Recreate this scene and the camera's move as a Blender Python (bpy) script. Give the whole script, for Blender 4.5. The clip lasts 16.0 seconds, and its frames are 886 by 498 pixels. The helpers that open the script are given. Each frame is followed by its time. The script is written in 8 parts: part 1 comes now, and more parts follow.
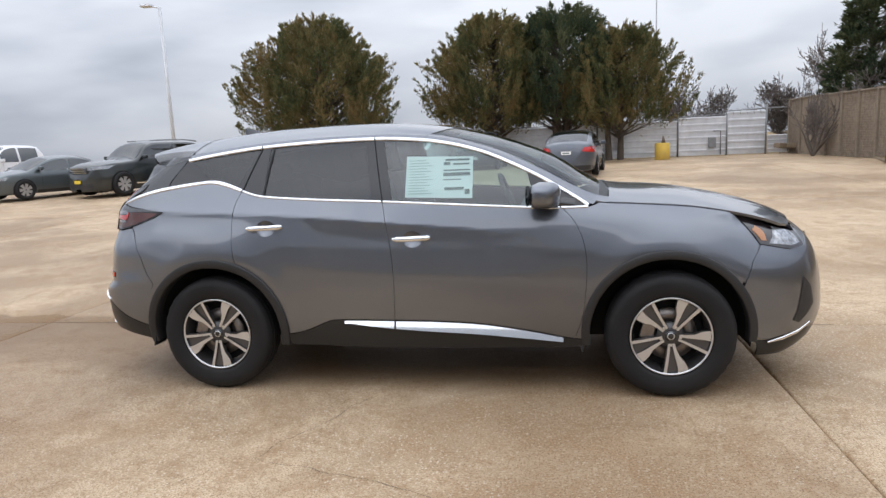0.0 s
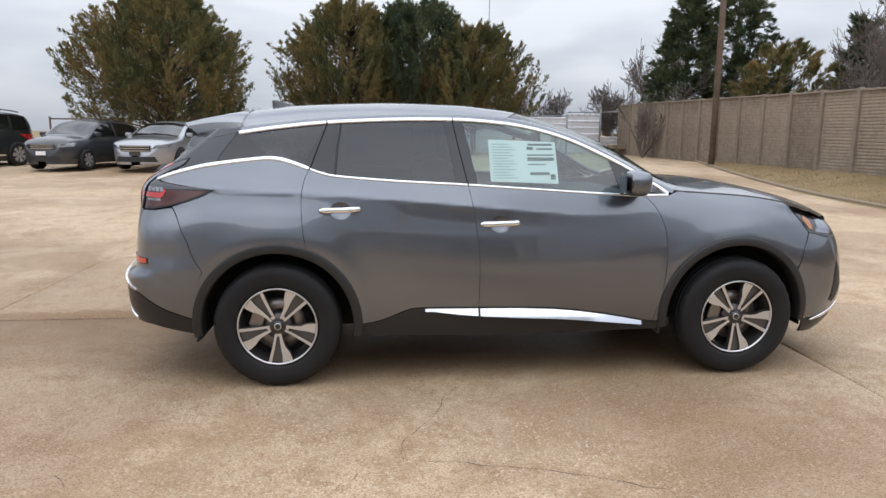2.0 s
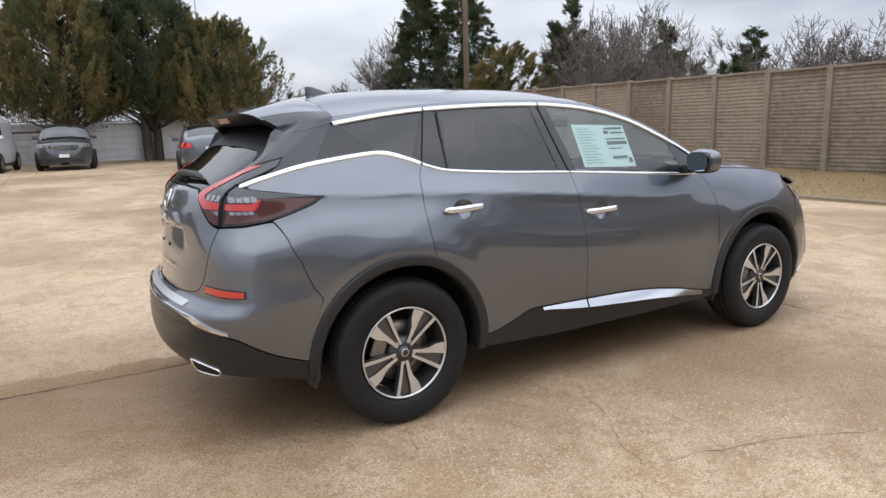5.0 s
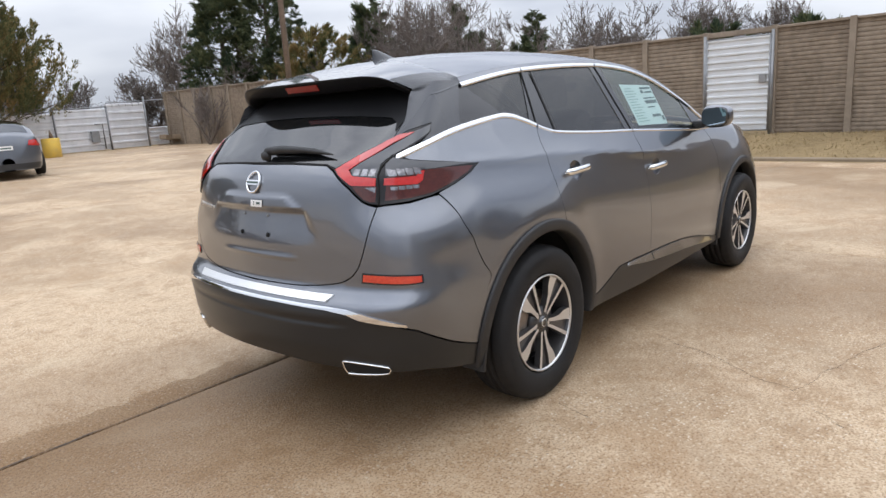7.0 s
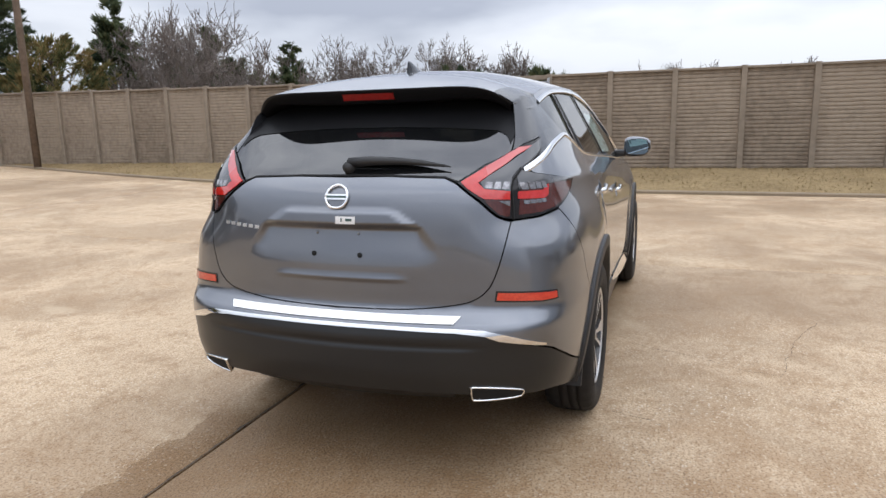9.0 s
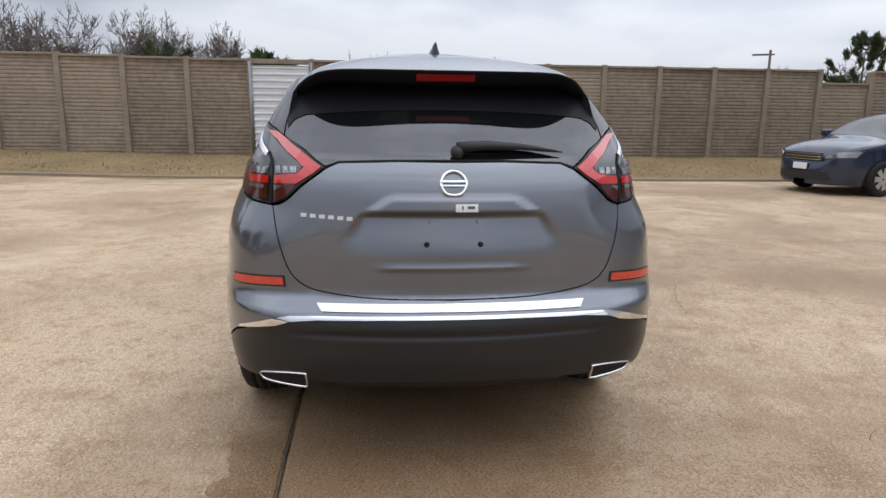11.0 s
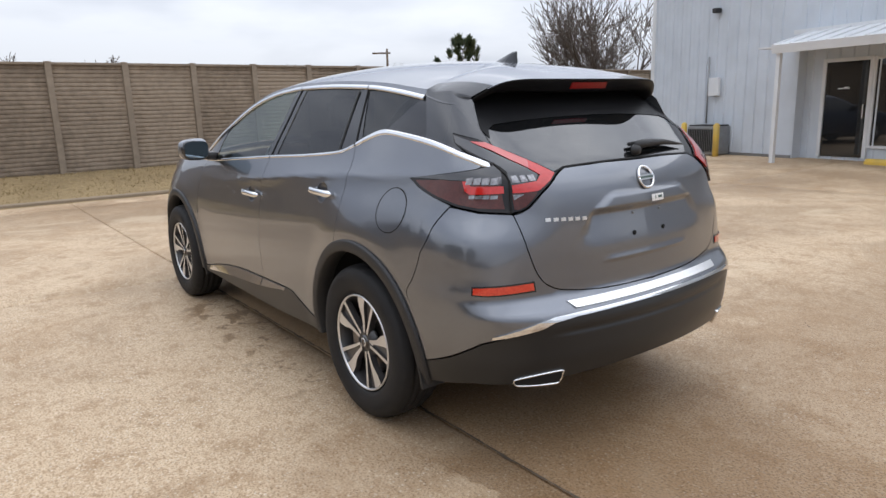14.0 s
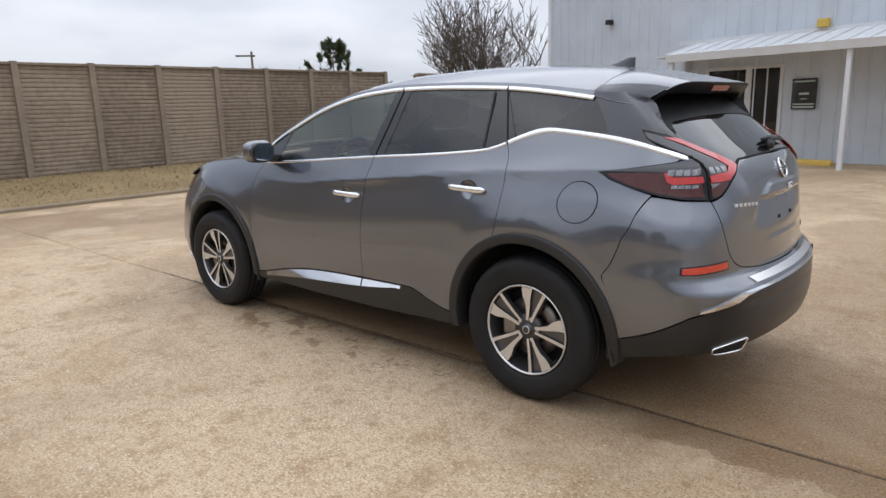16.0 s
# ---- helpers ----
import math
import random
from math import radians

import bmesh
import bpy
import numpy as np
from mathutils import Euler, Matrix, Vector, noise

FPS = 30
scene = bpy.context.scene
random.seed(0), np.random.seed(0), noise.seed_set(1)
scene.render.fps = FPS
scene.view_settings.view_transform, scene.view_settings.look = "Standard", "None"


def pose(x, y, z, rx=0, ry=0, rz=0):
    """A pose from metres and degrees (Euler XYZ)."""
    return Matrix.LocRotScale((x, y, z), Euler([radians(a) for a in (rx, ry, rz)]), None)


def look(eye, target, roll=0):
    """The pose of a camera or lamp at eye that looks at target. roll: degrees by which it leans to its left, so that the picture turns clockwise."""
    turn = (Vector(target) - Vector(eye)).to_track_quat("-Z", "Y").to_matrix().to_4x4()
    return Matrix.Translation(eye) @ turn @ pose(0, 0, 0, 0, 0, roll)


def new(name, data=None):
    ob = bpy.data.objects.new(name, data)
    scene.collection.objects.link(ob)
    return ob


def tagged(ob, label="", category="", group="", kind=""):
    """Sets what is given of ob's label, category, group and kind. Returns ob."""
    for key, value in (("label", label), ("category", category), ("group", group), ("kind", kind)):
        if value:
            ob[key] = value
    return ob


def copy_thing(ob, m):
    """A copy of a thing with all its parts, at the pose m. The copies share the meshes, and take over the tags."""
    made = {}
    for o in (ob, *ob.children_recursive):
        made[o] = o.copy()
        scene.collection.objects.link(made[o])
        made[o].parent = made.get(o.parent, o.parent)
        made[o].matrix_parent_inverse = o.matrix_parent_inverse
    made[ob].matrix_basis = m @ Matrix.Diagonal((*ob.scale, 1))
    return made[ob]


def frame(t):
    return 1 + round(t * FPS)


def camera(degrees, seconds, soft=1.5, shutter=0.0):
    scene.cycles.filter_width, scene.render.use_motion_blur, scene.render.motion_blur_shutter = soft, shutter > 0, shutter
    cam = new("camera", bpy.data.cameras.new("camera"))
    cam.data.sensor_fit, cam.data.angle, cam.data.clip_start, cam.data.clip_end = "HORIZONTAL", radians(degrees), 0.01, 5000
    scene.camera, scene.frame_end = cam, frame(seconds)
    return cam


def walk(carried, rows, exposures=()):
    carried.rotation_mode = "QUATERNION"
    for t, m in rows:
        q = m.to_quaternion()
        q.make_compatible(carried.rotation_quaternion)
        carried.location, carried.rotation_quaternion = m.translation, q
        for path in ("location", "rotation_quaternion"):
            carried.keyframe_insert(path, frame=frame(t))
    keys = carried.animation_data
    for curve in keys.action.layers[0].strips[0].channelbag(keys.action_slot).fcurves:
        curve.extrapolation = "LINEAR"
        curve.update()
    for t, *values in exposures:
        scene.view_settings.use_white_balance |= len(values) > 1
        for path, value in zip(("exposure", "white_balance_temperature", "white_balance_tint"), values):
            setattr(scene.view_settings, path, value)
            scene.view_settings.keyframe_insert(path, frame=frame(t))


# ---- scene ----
cam = camera(68.1, 16.0)
PATH = [
    (0, (0.754, -4.722, 1.527), (0.42, -2.776, 1.21), -2.5),
    (0.5, (0.397, -4.788, 1.539), (0.207, -2.822, 1.226), -1.6),
    (1, (-0.014, -4.729, 1.519), (-0.076, -2.755, 1.199), -0.5),
    (1.5, (-0.407, -4.718, 1.498), (-0.335, -2.749, 1.158), 0.4),
    (2, (-0.824, -4.68, 1.505), (-0.626, -2.722, 1.151), 0.4),
    (2.5, (-1.172, -4.533, 1.499), (-0.839, -2.594, 1.137), 0.2),
    (3, (-1.578, -4.414, 1.472), (-1.079, -2.509, 1.121), 0.0),
    (3.5, (-1.949, -4.289, 1.481), (-1.321, -2.423, 1.131), -0.1),
    (3.7, (-2.075, -4.205, 1.474), (-1.397, -2.359, 1.108), -0.1),
    (5.8, (-3.341, -3.268, 1.418), (-2.101, -1.744, 1.045), -2.6),
    (6, (-3.496, -3.151, 1.407), (-2.189, -1.689, 1.014), -2.7),
    (6.5, (-3.724, -2.873, 1.423), (-2.335, -1.497, 1.004), -3.3),
    (7, (-3.911, -2.543, 1.410), (-2.461, -1.234, 0.980), -3.9),
    (7.5, (-4.107, -2.245, 1.398), (-2.544, -1.070, 0.979), -3.9),
    (8, (-4.332, -1.933, 1.397), (-2.666, -0.904, 0.988), -4.5),
    (8.5, (-4.469, -1.574, 1.387), (-2.724, -0.684, 0.983), -3.5),
    (8.7, (-4.512, -1.444, 1.389), (-2.721, -0.643, 1.003), -2.5),
    (10.8, (-4.692, 0.161, 1.393), (-2.74, 0.02, 0.982), 0.8),
    (11, (-4.684, 0.291, 1.386), (-2.737, 0.083, 0.977), 0.7),
    (11.5, (-4.569, 0.623, 1.372), (-2.648, 0.261, 0.949), 0.5),
    (12, (-4.451, 0.959, 1.377), (-2.582, 0.384, 0.955), 0.9),
    (12.5, (-4.379, 1.329, 1.414), (-2.577, 0.573, 0.991), 0.1),
    (13, (-4.252, 1.657, 1.409), (-2.509, 0.777, 0.977), -0.5),
    (13.5, (-4.125, 1.949, 1.425), (-2.46, 0.933, 0.982), -0.7),
    (14, (-3.993, 2.363, 1.448), (-2.434, 1.184, 1.023), -1.8),
    (14.5, (-3.812, 2.644, 1.433), (-2.316, 1.382, 1.019), -1.7),
    (15, (-3.569, 2.918, 1.445), (-2.179, 1.538, 1.041), -1.2),
    (15.5, (-3.394, 3.256, 1.462), (-2.079, 1.808, 1.047), -1.3),
    (16, (-3.144, 3.509, 1.466), (-1.863, 2.033, 1.043), -1.7),
]
# the camera's own exposure drifts a little as the view turns
EXPOSURES = [(0, 0.27), (3.5, 0.27), (6, 0.36), (8.5, 0.40), (11, 0.10), (12, 0.15), (14, 0.24), (16, 0.12)]
walk(cam, [(t, look(eye, target, roll)) for t, eye, target, roll in PATH], EXPOSURES)

# ---- world and light ----
world = bpy.data.worlds.new("overcast_sky")
scene.world = world
world.use_nodes = True


def sky_nodes(nt):
    n, l = nt.nodes, nt.links
    n.clear()
    out, bg = n.new("ShaderNodeOutputWorld"), n.new("ShaderNodeBackground")
    sky = n.new("ShaderNodeTexSky")
    sky.sky_type, sky.sun_disc, sky.sun_elevation, sky.sun_rotation = "NISHITA", False, radians(76), radians(200)
    co, mp = n.new("ShaderNodeTexCoord"), n.new("ShaderNodeMapping")
    mp.inputs["Scale"].default_value = (1.0, 1.0, 3.2)
    l.new(co.outputs["Generated"], mp.inputs["Vector"])
    big, fine = n.new("ShaderNodeTexNoise"), n.new("ShaderNodeTexNoise")
    big.inputs["Scale"].default_value, big.inputs["Detail"].default_value, big.inputs["Distortion"].default_value = 1.5, 3.5, 0.4
    fine.inputs["Scale"].default_value, fine.inputs["Detail"].default_value = 4.6, 4.0
    l.new(mp.outputs[0], big.inputs["Vector"]), l.new(mp.outputs[0], fine.inputs["Vector"])
    mix = n.new("ShaderNodeMix")
    mix.data_type = "FLOAT"
    mix.inputs["Factor"].default_value = 0.28
    l.new(big.outputs["Fac"], mix.inputs["A"]), l.new(fine.outputs["Fac"], mix.inputs["B"])
    ramp = n.new("ShaderNodeValToRGB")
    e = ramp.color_ramp.elements
    e[0].position, e[0].color = 0.38, (0.40, 0.435, 0.525, 1)
    e[1].position, e[1].color = 0.62, (0.82, 0.855, 0.93, 1)
    m = e.new(0.48)
    m.color = (0.585, 0.625, 0.715, 1)
    l.new(mix.outputs["Result"], ramp.inputs["Fac"])
    blend = n.new("ShaderNodeMix")
    blend.data_type = "RGBA"
    blend.inputs["Factor"].default_value = 0.94
    dim = n.new("ShaderNodeVectorMath")
    dim.operation = "SCALE"
    dim.inputs["Scale"].default_value = 0.1
    l.new(sky.outputs[0], dim.inputs[0])
    l.new(dim.outputs[0], blend.inputs["A"]), l.new(ramp.outputs[0], blend.inputs["B"])
    # an overcast dome: brighter overhead than at the horizon
    sep, lift, dome = n.new("ShaderNodeSeparateXYZ"), n.new("ShaderNodeMapRange"), n.new("ShaderNodeVectorMath")
    lift.inputs["From Min"].default_value, lift.inputs["From Max"].default_value = 0.0, 1.0
    lift.inputs["To Min"].default_value, lift.inputs["To Max"].default_value = 0.76, 2.25
    dome.operation = "SCALE"
    l.new(co.outputs["Generated"], sep.inputs[0]), l.new(sep.outputs["Z"], lift.inputs["Value"])
    # thicker cloud to the north, thinner to the south
    drift, both_ = n.new("ShaderNodeMapRange"), n.new("ShaderNodeMath")
    drift.inputs["From Min"].default_value, drift.inputs["From Max"].default_value = -0.9, 0.9
    drift.inputs["To Min"].default_value, drift.inputs["To Max"].default_value = 1.10, 0.90
    both_.operation = "MULTIPLY"
    lean = n.new("ShaderNodeVectorMath")
    lean.operation = "DOT_PRODUCT"
    lean.inputs[1].default_value = (-0.12, 1.0, 0.0)
    l.new(co.outputs["Generated"], lean.inputs[0])
    l.new(lean.outputs["Value"], drift.inputs["Value"]), l.new(drift.outputs[0], both_.inputs[0]), l.new(lift.outputs[0], both_.inputs[1])
    l.new(blend.outputs["Result"], dome.inputs[0]), l.new(both_.outputs[0], dome.inputs["Scale"])
    l.new(dome.outputs[0], bg.inputs["Color"])
    bg.inputs["Strength"].default_value = 1.0
    l.new(bg.outputs[0], out.inputs["Surface"])


sky_nodes(world.node_tree)
sun = new("sun", bpy.data.lights.new("sun", "SUN"))
sun.data.energy, sun.data.angle, sun.data.color = 0.6, radians(120), (1.0, 0.975, 0.94)
sun.matrix_world = look((-2, -5, 22), (0, 0, 0))


# ---- materials ----
def material(name, color, rough=0.5, metal=0.0, spec=0.5, coat=0.0, grain=None, bump=None, trans=0.0, emit=None, vary=0.0, coord="Object", ior=1.5):
    """grain: (scale, second colour, amount[, large scale]); bump: (scale, metres)."""
    m = bpy.data.materials.new(name)
    m.use_nodes = True
    n, l = m.node_tree.nodes, m.node_tree.links
    p = n["Principled BSDF"]
    p.inputs["Base Color"].default_value = (*color, 1)
    p.inputs["Roughness"].default_value, p.inputs["Metallic"].default_value = rough, metal
    p.inputs["Specular IOR Level"].default_value, p.inputs["Coat Weight"].default_value = spec, coat
    p.inputs["Coat Roughness"].default_value = 0.03
    p.inputs["Transmission Weight"].default_value, p.inputs["IOR"].default_value = trans, ior
    if emit:
        p.inputs["Emission Color"].default_value, p.inputs["Emission Strength"].default_value = (*emit[0], 1), emit[1]
    co = n.new("ShaderNodeTexCoord")
    if grain:
        a, b = n.new("ShaderNodeTexNoise"), n.new("ShaderNodeTexNoise")
        a.inputs["Scale"].default_value, a.inputs["Detail"].default_value = grain[0], 6
        b.inputs["Scale"].default_value, b.inputs["Detail"].default_value = grain[3] if len(grain) > 3 else grain[0] * 0.12, 4
        l.new(co.outputs[coord], a.inputs["Vector"]), l.new(co.outputs[coord], b.inputs["Vector"])
        add = n.new("ShaderNodeMath")
        add.operation = "ADD"
        l.new(a.outputs["Fac"], add.inputs[0]), l.new(b.outputs["Fac"], add.inputs[1])
        if vary:
            info, mul, add2 = n.new("ShaderNodeObjectInfo"), n.new("ShaderNodeMath"), n.new("ShaderNodeMath")
            mul.operation, add2.operation = "MULTIPLY_ADD", "ADD"
            mul.inputs[1].default_value, mul.inputs[2].default_value = vary, -vary / 2
            l.new(info.outputs["Random"], mul.inputs[0]), l.new(mul.outputs[0], add2.inputs[0]), l.new(add.outputs[0], add2.inputs[1])
            add = add2
        rng = n.new("ShaderNodeMapRange")
        rng.inputs["From Min"].default_value, rng.inputs["From Max"].default_value = 0.7, 1.3
        rng.inputs["To Max"].default_value = grain[2]
        l.new(add.outputs[0], rng.inputs["Value"])
        mx = n.new("ShaderNodeMix")
        mx.data_type = "RGBA"
        mx.inputs["A"].default_value, mx.inputs["B"].default_value = (*color, 1), (*grain[1], 1)
        l.new(rng.outputs[0], mx.inputs["Factor"]), l.new(mx.outputs["Result"], p.inputs["Base Color"])
    if bump:
        t, b = n.new("ShaderNodeTexNoise"), n.new("ShaderNodeBump")
        t.inputs["Scale"].default_value, t.inputs["Detail"].default_value = bump[0], 5
        b.inputs["Distance"].default_value, b.inputs["Strength"].default_value = bump[1], 1.0
        l.new(co.outputs[coord], t.inputs["Vector"]), l.new(t.outputs["Fac"], b.inputs["Height"]), l.new(b.outputs[0], p.inputs["Normal"])
    return m


def glass(name, tint, opacity, rough=0.02, ior=1.52):
    """Thin tinted pane: clear or tinted see-through with mirror-like gloss."""
    m = bpy.data.materials.new(name)
    m.use_nodes = True
    n, l = m.node_tree.nodes, m.node_tree.links
    n.clear()
    out, mix, tr, gl, df, mx2, fr = (n.new("ShaderNode" + k) for k in ("OutputMaterial", "MixShader", "BsdfTransparent", "BsdfGlossy", "BsdfDiffuse", "MixShader", "LayerWeight"))
    tr.inputs["Color"].default_value = (*tint, 1)
    df.inputs["Color"].default_value = (0.012, 0.013, 0.014, 1)
    gl.inputs["Roughness"].default_value = rough
    mx2.inputs["Fac"].default_value = opacity
    # gloss rises towards grazing views, alike on both faces of the thin pane
    r0 = ((ior - 1) / (ior + 1)) ** 2
    fr.inputs["Blend"].default_value = 0.5
    pw, sc = n.new("ShaderNodeMath"), n.new("ShaderNodeMath")
    pw.operation, sc.operation = "POWER", "MULTIPLY_ADD"
    pw.inputs[1].default_value, sc.inputs[1].default_value, sc.inputs[2].default_value = 5.0, 1 - r0, r0
    l.new(fr.outputs["Facing"], pw.inputs[0]), l.new(pw.outputs[0], sc.inputs[0])
    l.new(tr.outputs[0], mx2.inputs[1]), l.new(df.outputs[0], mx2.inputs[2])
    l.new(sc.outputs[0], mix.inputs["Fac"]), l.new(mx2.outputs[0], mix.inputs[1]), l.new(gl.outputs[0], mix.inputs[2])
    l.new(mix.outputs[0], out.inputs["Surface"])
    return m


def concrete_material(name, light, dark, wet):
    """Tan exposed-aggregate concrete: speckle, broad stains, blotchy damp, and wet runs beside and behind the parked car."""
    m = bpy.data.materials.new(name)
    m.use_nodes = True
    n, l = m.node_tree.nodes, m.node_tree.links
    p = n["Principled BSDF"]
    geo = n.new("ShaderNodeNewGeometry")

    def noise_fac(scale, detail=5.0, rough=0.55, dist=0.0):
        t = n.new("ShaderNodeTexNoise")
        t.inputs["Scale"].default_value, t.inputs["Detail"].default_value = scale, detail
        t.inputs["Roughness"].default_value, t.inputs["Distortion"].default_value = rough, dist
        l.new(geo.outputs["Position"], t.inputs["Vector"])
        return t.outputs["Fac"]

    def rng(v, a, b, lo=0.0, hi=1.0):
        r = n.new("ShaderNodeMapRange")
        r.interpolation_type = "SMOOTHSTEP"
        for k, x in zip(("From Min", "From Max", "To Min", "To Max"), (a, b, lo, hi)):
            r.inputs[k].default_value = x
        l.new(v, r.inputs["Value"])
        return r.outputs[0]

    def mixc(f, a, b):
        x = n.new("ShaderNodeMix")
        x.data_type = "RGBA"
        l.new(f, x.inputs["Factor"])
        for key, v in (("A", a), ("B", b)):
            if isinstance(v, tuple):
                x.inputs[key].default_value = (*v, 1)
            else:
                l.new(v, x.inputs[key])
        return x.outputs["Result"]

    def op(kind, a, b):
        x = n.new("ShaderNodeMath")
        x.operation = kind
        for i, v in enumerate((a, b)):
            if isinstance(v, (int, float)):
                x.inputs[i].default_value = v
            else:
                l.new(v, x.inputs[i])
        return x.outputs[0]

    blot, mid, fine = noise_fac(0.55, 6, 0.6, 0.6), noise_fac(4.2, 8, 0.72, 0.3), noise_fac(95, 3, 0.6)
    where = n.new("ShaderNodeSeparateXYZ")
    l.new(geo.outputs["Position"], where.inputs[0])
    # dry, paler stretch of the slab beside the car
    dry = op("MULTIPLY", op("MULTIPLY", rng(where.outputs[1], 0.7, 1.1), op("SUBTRACT", 1.0, rng(where.outputs[1], 2.0, 3.4))), op("MULTIPLY", rng(where.outputs[0], -5.0, -3.2), op("SUBTRACT", 1.0, rng(where.outputs[0], -0.2, 1.4))))
    col = mixc(op("MULTIPLY", rng(blot, 0.42, 0.60), op("SUBTRACT", 1.0, op("MULTIPLY", dry, 0.8))), light, dark)
    col = mixc(op("MULTIPLY", rng(noise_fac(1.5, 9, 0.72, 1.0), 0.47, 0.66, 0, 0.6), op("SUBTRACT", 1.0, op("MULTIPLY", dry, 0.6))), col, (light[0] * 0.66, light[1] * 0.56, light[2] * 0.46))
    col = mixc(rng(mid, 0.48, 0.66, 0, 0.75), col, (light[0] * 0.60, light[1] * 0.52, light[2] * 0.44))
    col = mixc(rng(noise_fac(20, 5, 0.7), 0.50, 0.62, 0, 0.62), col, (light[0] * 0.60, light[1] * 0.51, light[2] * 0.42))
    col = mixc(rng(fine, 0.50, 0.60, 0, 0.75), col, (light[0] * 0.46, light[1] * 0.38, light[2] * 0.30))
    col = mixc(rng(noise_fac(60, 2, 0.5), 0.57, 0.68, 0, 0.45), col, (0.80, 0.69, 0.52))
    col = mixc(rng(noise_fac(0.9, 3, 0.5, 0.8), 0.60, 0.70, 0, 0.35), col, (0.70, 0.57, 0.40))
    # grit: single stones of the aggregate, some dark, some pale
    grit = n.new("ShaderNodeTexVoronoi")
    grit.inputs["Scale"].default_value = 70
    l.new(geo.outputs["Position"], grit.inputs["Vector"])
    tone = n.new("ShaderNodeSeparateColor")
    l.new(grit.outputs["Color"], tone.inputs[0])
    stone = op("MULTIPLY", op("SUBTRACT", 1.0, rng(grit.outputs["Distance"], 0.25, 0.50)), rng(noise_fac(2.1, 5, 0.6), 0.40, 0.62, 0.25, 1.0))
    col = mixc(op("MULTIPLY", stone, rng(tone.outputs[0], 0.72, 0.90, 0, 0.75)), col, (light[0] * 0.34, light[1] * 0.29, light[2] * 0.25))
    col = mixc(op("MULTIPLY", stone, rng(tone.outputs[1], 0.74, 0.92, 0, 0.70)), col, (0.82, 0.74, 0.60))
    # worn pits, pencil to thumb wide
    col = mixc(rng(noise_fac(9.5, 7, 0.75, 0.2), 0.60, 0.68, 0, 0.55), col, (light[0] * 0.46, light[1] * 0.38, light[2] * 0.30))
    sep = n.new("ShaderNodeSeparateXYZ")
    l.new(geo.outputs["Position"], sep.inputs[0])
    x, y = sep.outputs[0], sep.outputs[1]
    wob = op("MULTIPLY", op("SUBTRACT", noise_fac(1.3, 6, 0.6, 0.5), 0.5), 1.5)
    yy, xx = op("ADD", y, wob), op("ADD", x, wob)
    # damp under and behind the car, bounded by the joint beside it
    past = op("SUBTRACT", 1.0, rng(x, -3.0, -2.0))
    edge = op("SUBTRACT", op("ADD", y, op("MULTIPLY", wob, op("ADD", op("MULTIPLY", past, 0.40), 0.05))), op("MULTIPLY", past, 0.22))
    run = op("MULTIPLY", rng(op("SUBTRACT", op("ADD", y, op("MULTIPLY", wob, 0.45)), op("MULTIPLY", past, 0.30)), -1.20, -0.55), op("SUBTRACT", 1.0, rng(edge, 0.66, 0.74)))
    run = op("MULTIPLY", run, op("SUBTRACT", 1.0, rng(xx, 1.6, 2.6)))
    run = op("MULTIPLY", run, rng(xx, -9.0, -5.0))
    side = op("MULTIPLY", op("MULTIPLY", rng(yy, -4.6, -2.2), op("SUBTRACT", 1.0, rng(y, 0.4, 0.66))), op("SUBTRACT", 1.0, rng(xx, -2.4, -0.9)))
    run = op("MAXIMUM", run, op("MULTIPLY", side, 0.66))
    spots = op("MULTIPLY", rng(noise_fac(5.5, 6, 0.6), 0.55, 0.575), op("MULTIPLY", op("MULTIPLY", rng(y, 0.62, 0.75), op("SUBTRACT", 1.0, rng(y, 0.92, 1.25))), op("MULTIPLY", rng(x, -1.3, -0.7), op("SUBTRACT", 1.0, rng(x, 0.9, 1.5)))))
    # thin damp film past the joint behind the car, with a ragged edge
    ragged = op("ADD", y, op("MULTIPLY", op("SUBTRACT", noise_fac(2.6, 9, 0.62, 0.4), 0.5), 0.42))
    film = op("MULTIPLY", op("SUBTRACT", 1.0, rng(ragged, 0.868, 0.880)), op("MULTIPLY", rng(y, 0.60, 0.66), op("MULTIPLY", rng(x, -6.5, -3.6), op("SUBTRACT", 1.0, rng(x, -2.1, -1.75)))))
    damp = op("MULTIPLY", rng(noise_fac(0.22, 5, 0.6, 0.5), 0.46, 0.62), 0.45)
    wetness = op("MAXIMUM", op("MAXIMUM", op("MAXIMUM", op("MULTIPLY", run, 0.76), op("MULTIPLY", film, 0.74)), op("MULTIPLY", spots, 0.85)), op("MULTIPLY", damp, wet))
    wetcol = mixc(rng(fine, 0.5, 0.62), (0.190, 0.108, 0.050), (0.095, 0.054, 0.026))
    col = mixc(op("MULTIPLY", wetness, 0.88), col, wetcol)
    l.new(col, p.inputs["Base Color"])
    rough = op("SUBTRACT", 0.62, op("MULTIPLY", wetness, 0.34))
    l.new(op("ADD", rough, op("MULTIPLY", mid, 0.12)), p.inputs["Roughness"])
    l.new(op("SUBTRACT", 0.30, op("MULTIPLY", wetness, 0.26)), p.inputs["Specular IOR Level"])
    bmp = n.new("ShaderNodeBump")
    bmp.inputs["Distance"].default_value, bmp.inputs["Strength"].default_value = 0.006, 1.0
    l.new(op("ADD", op("ADD", op("MULTIPLY", fine, 0.35), mid), op("MULTIPLY", stone, 0.25)), bmp.inputs["Height"])
    l.new(bmp.outputs[0], p.inputs["Normal"])
    return m


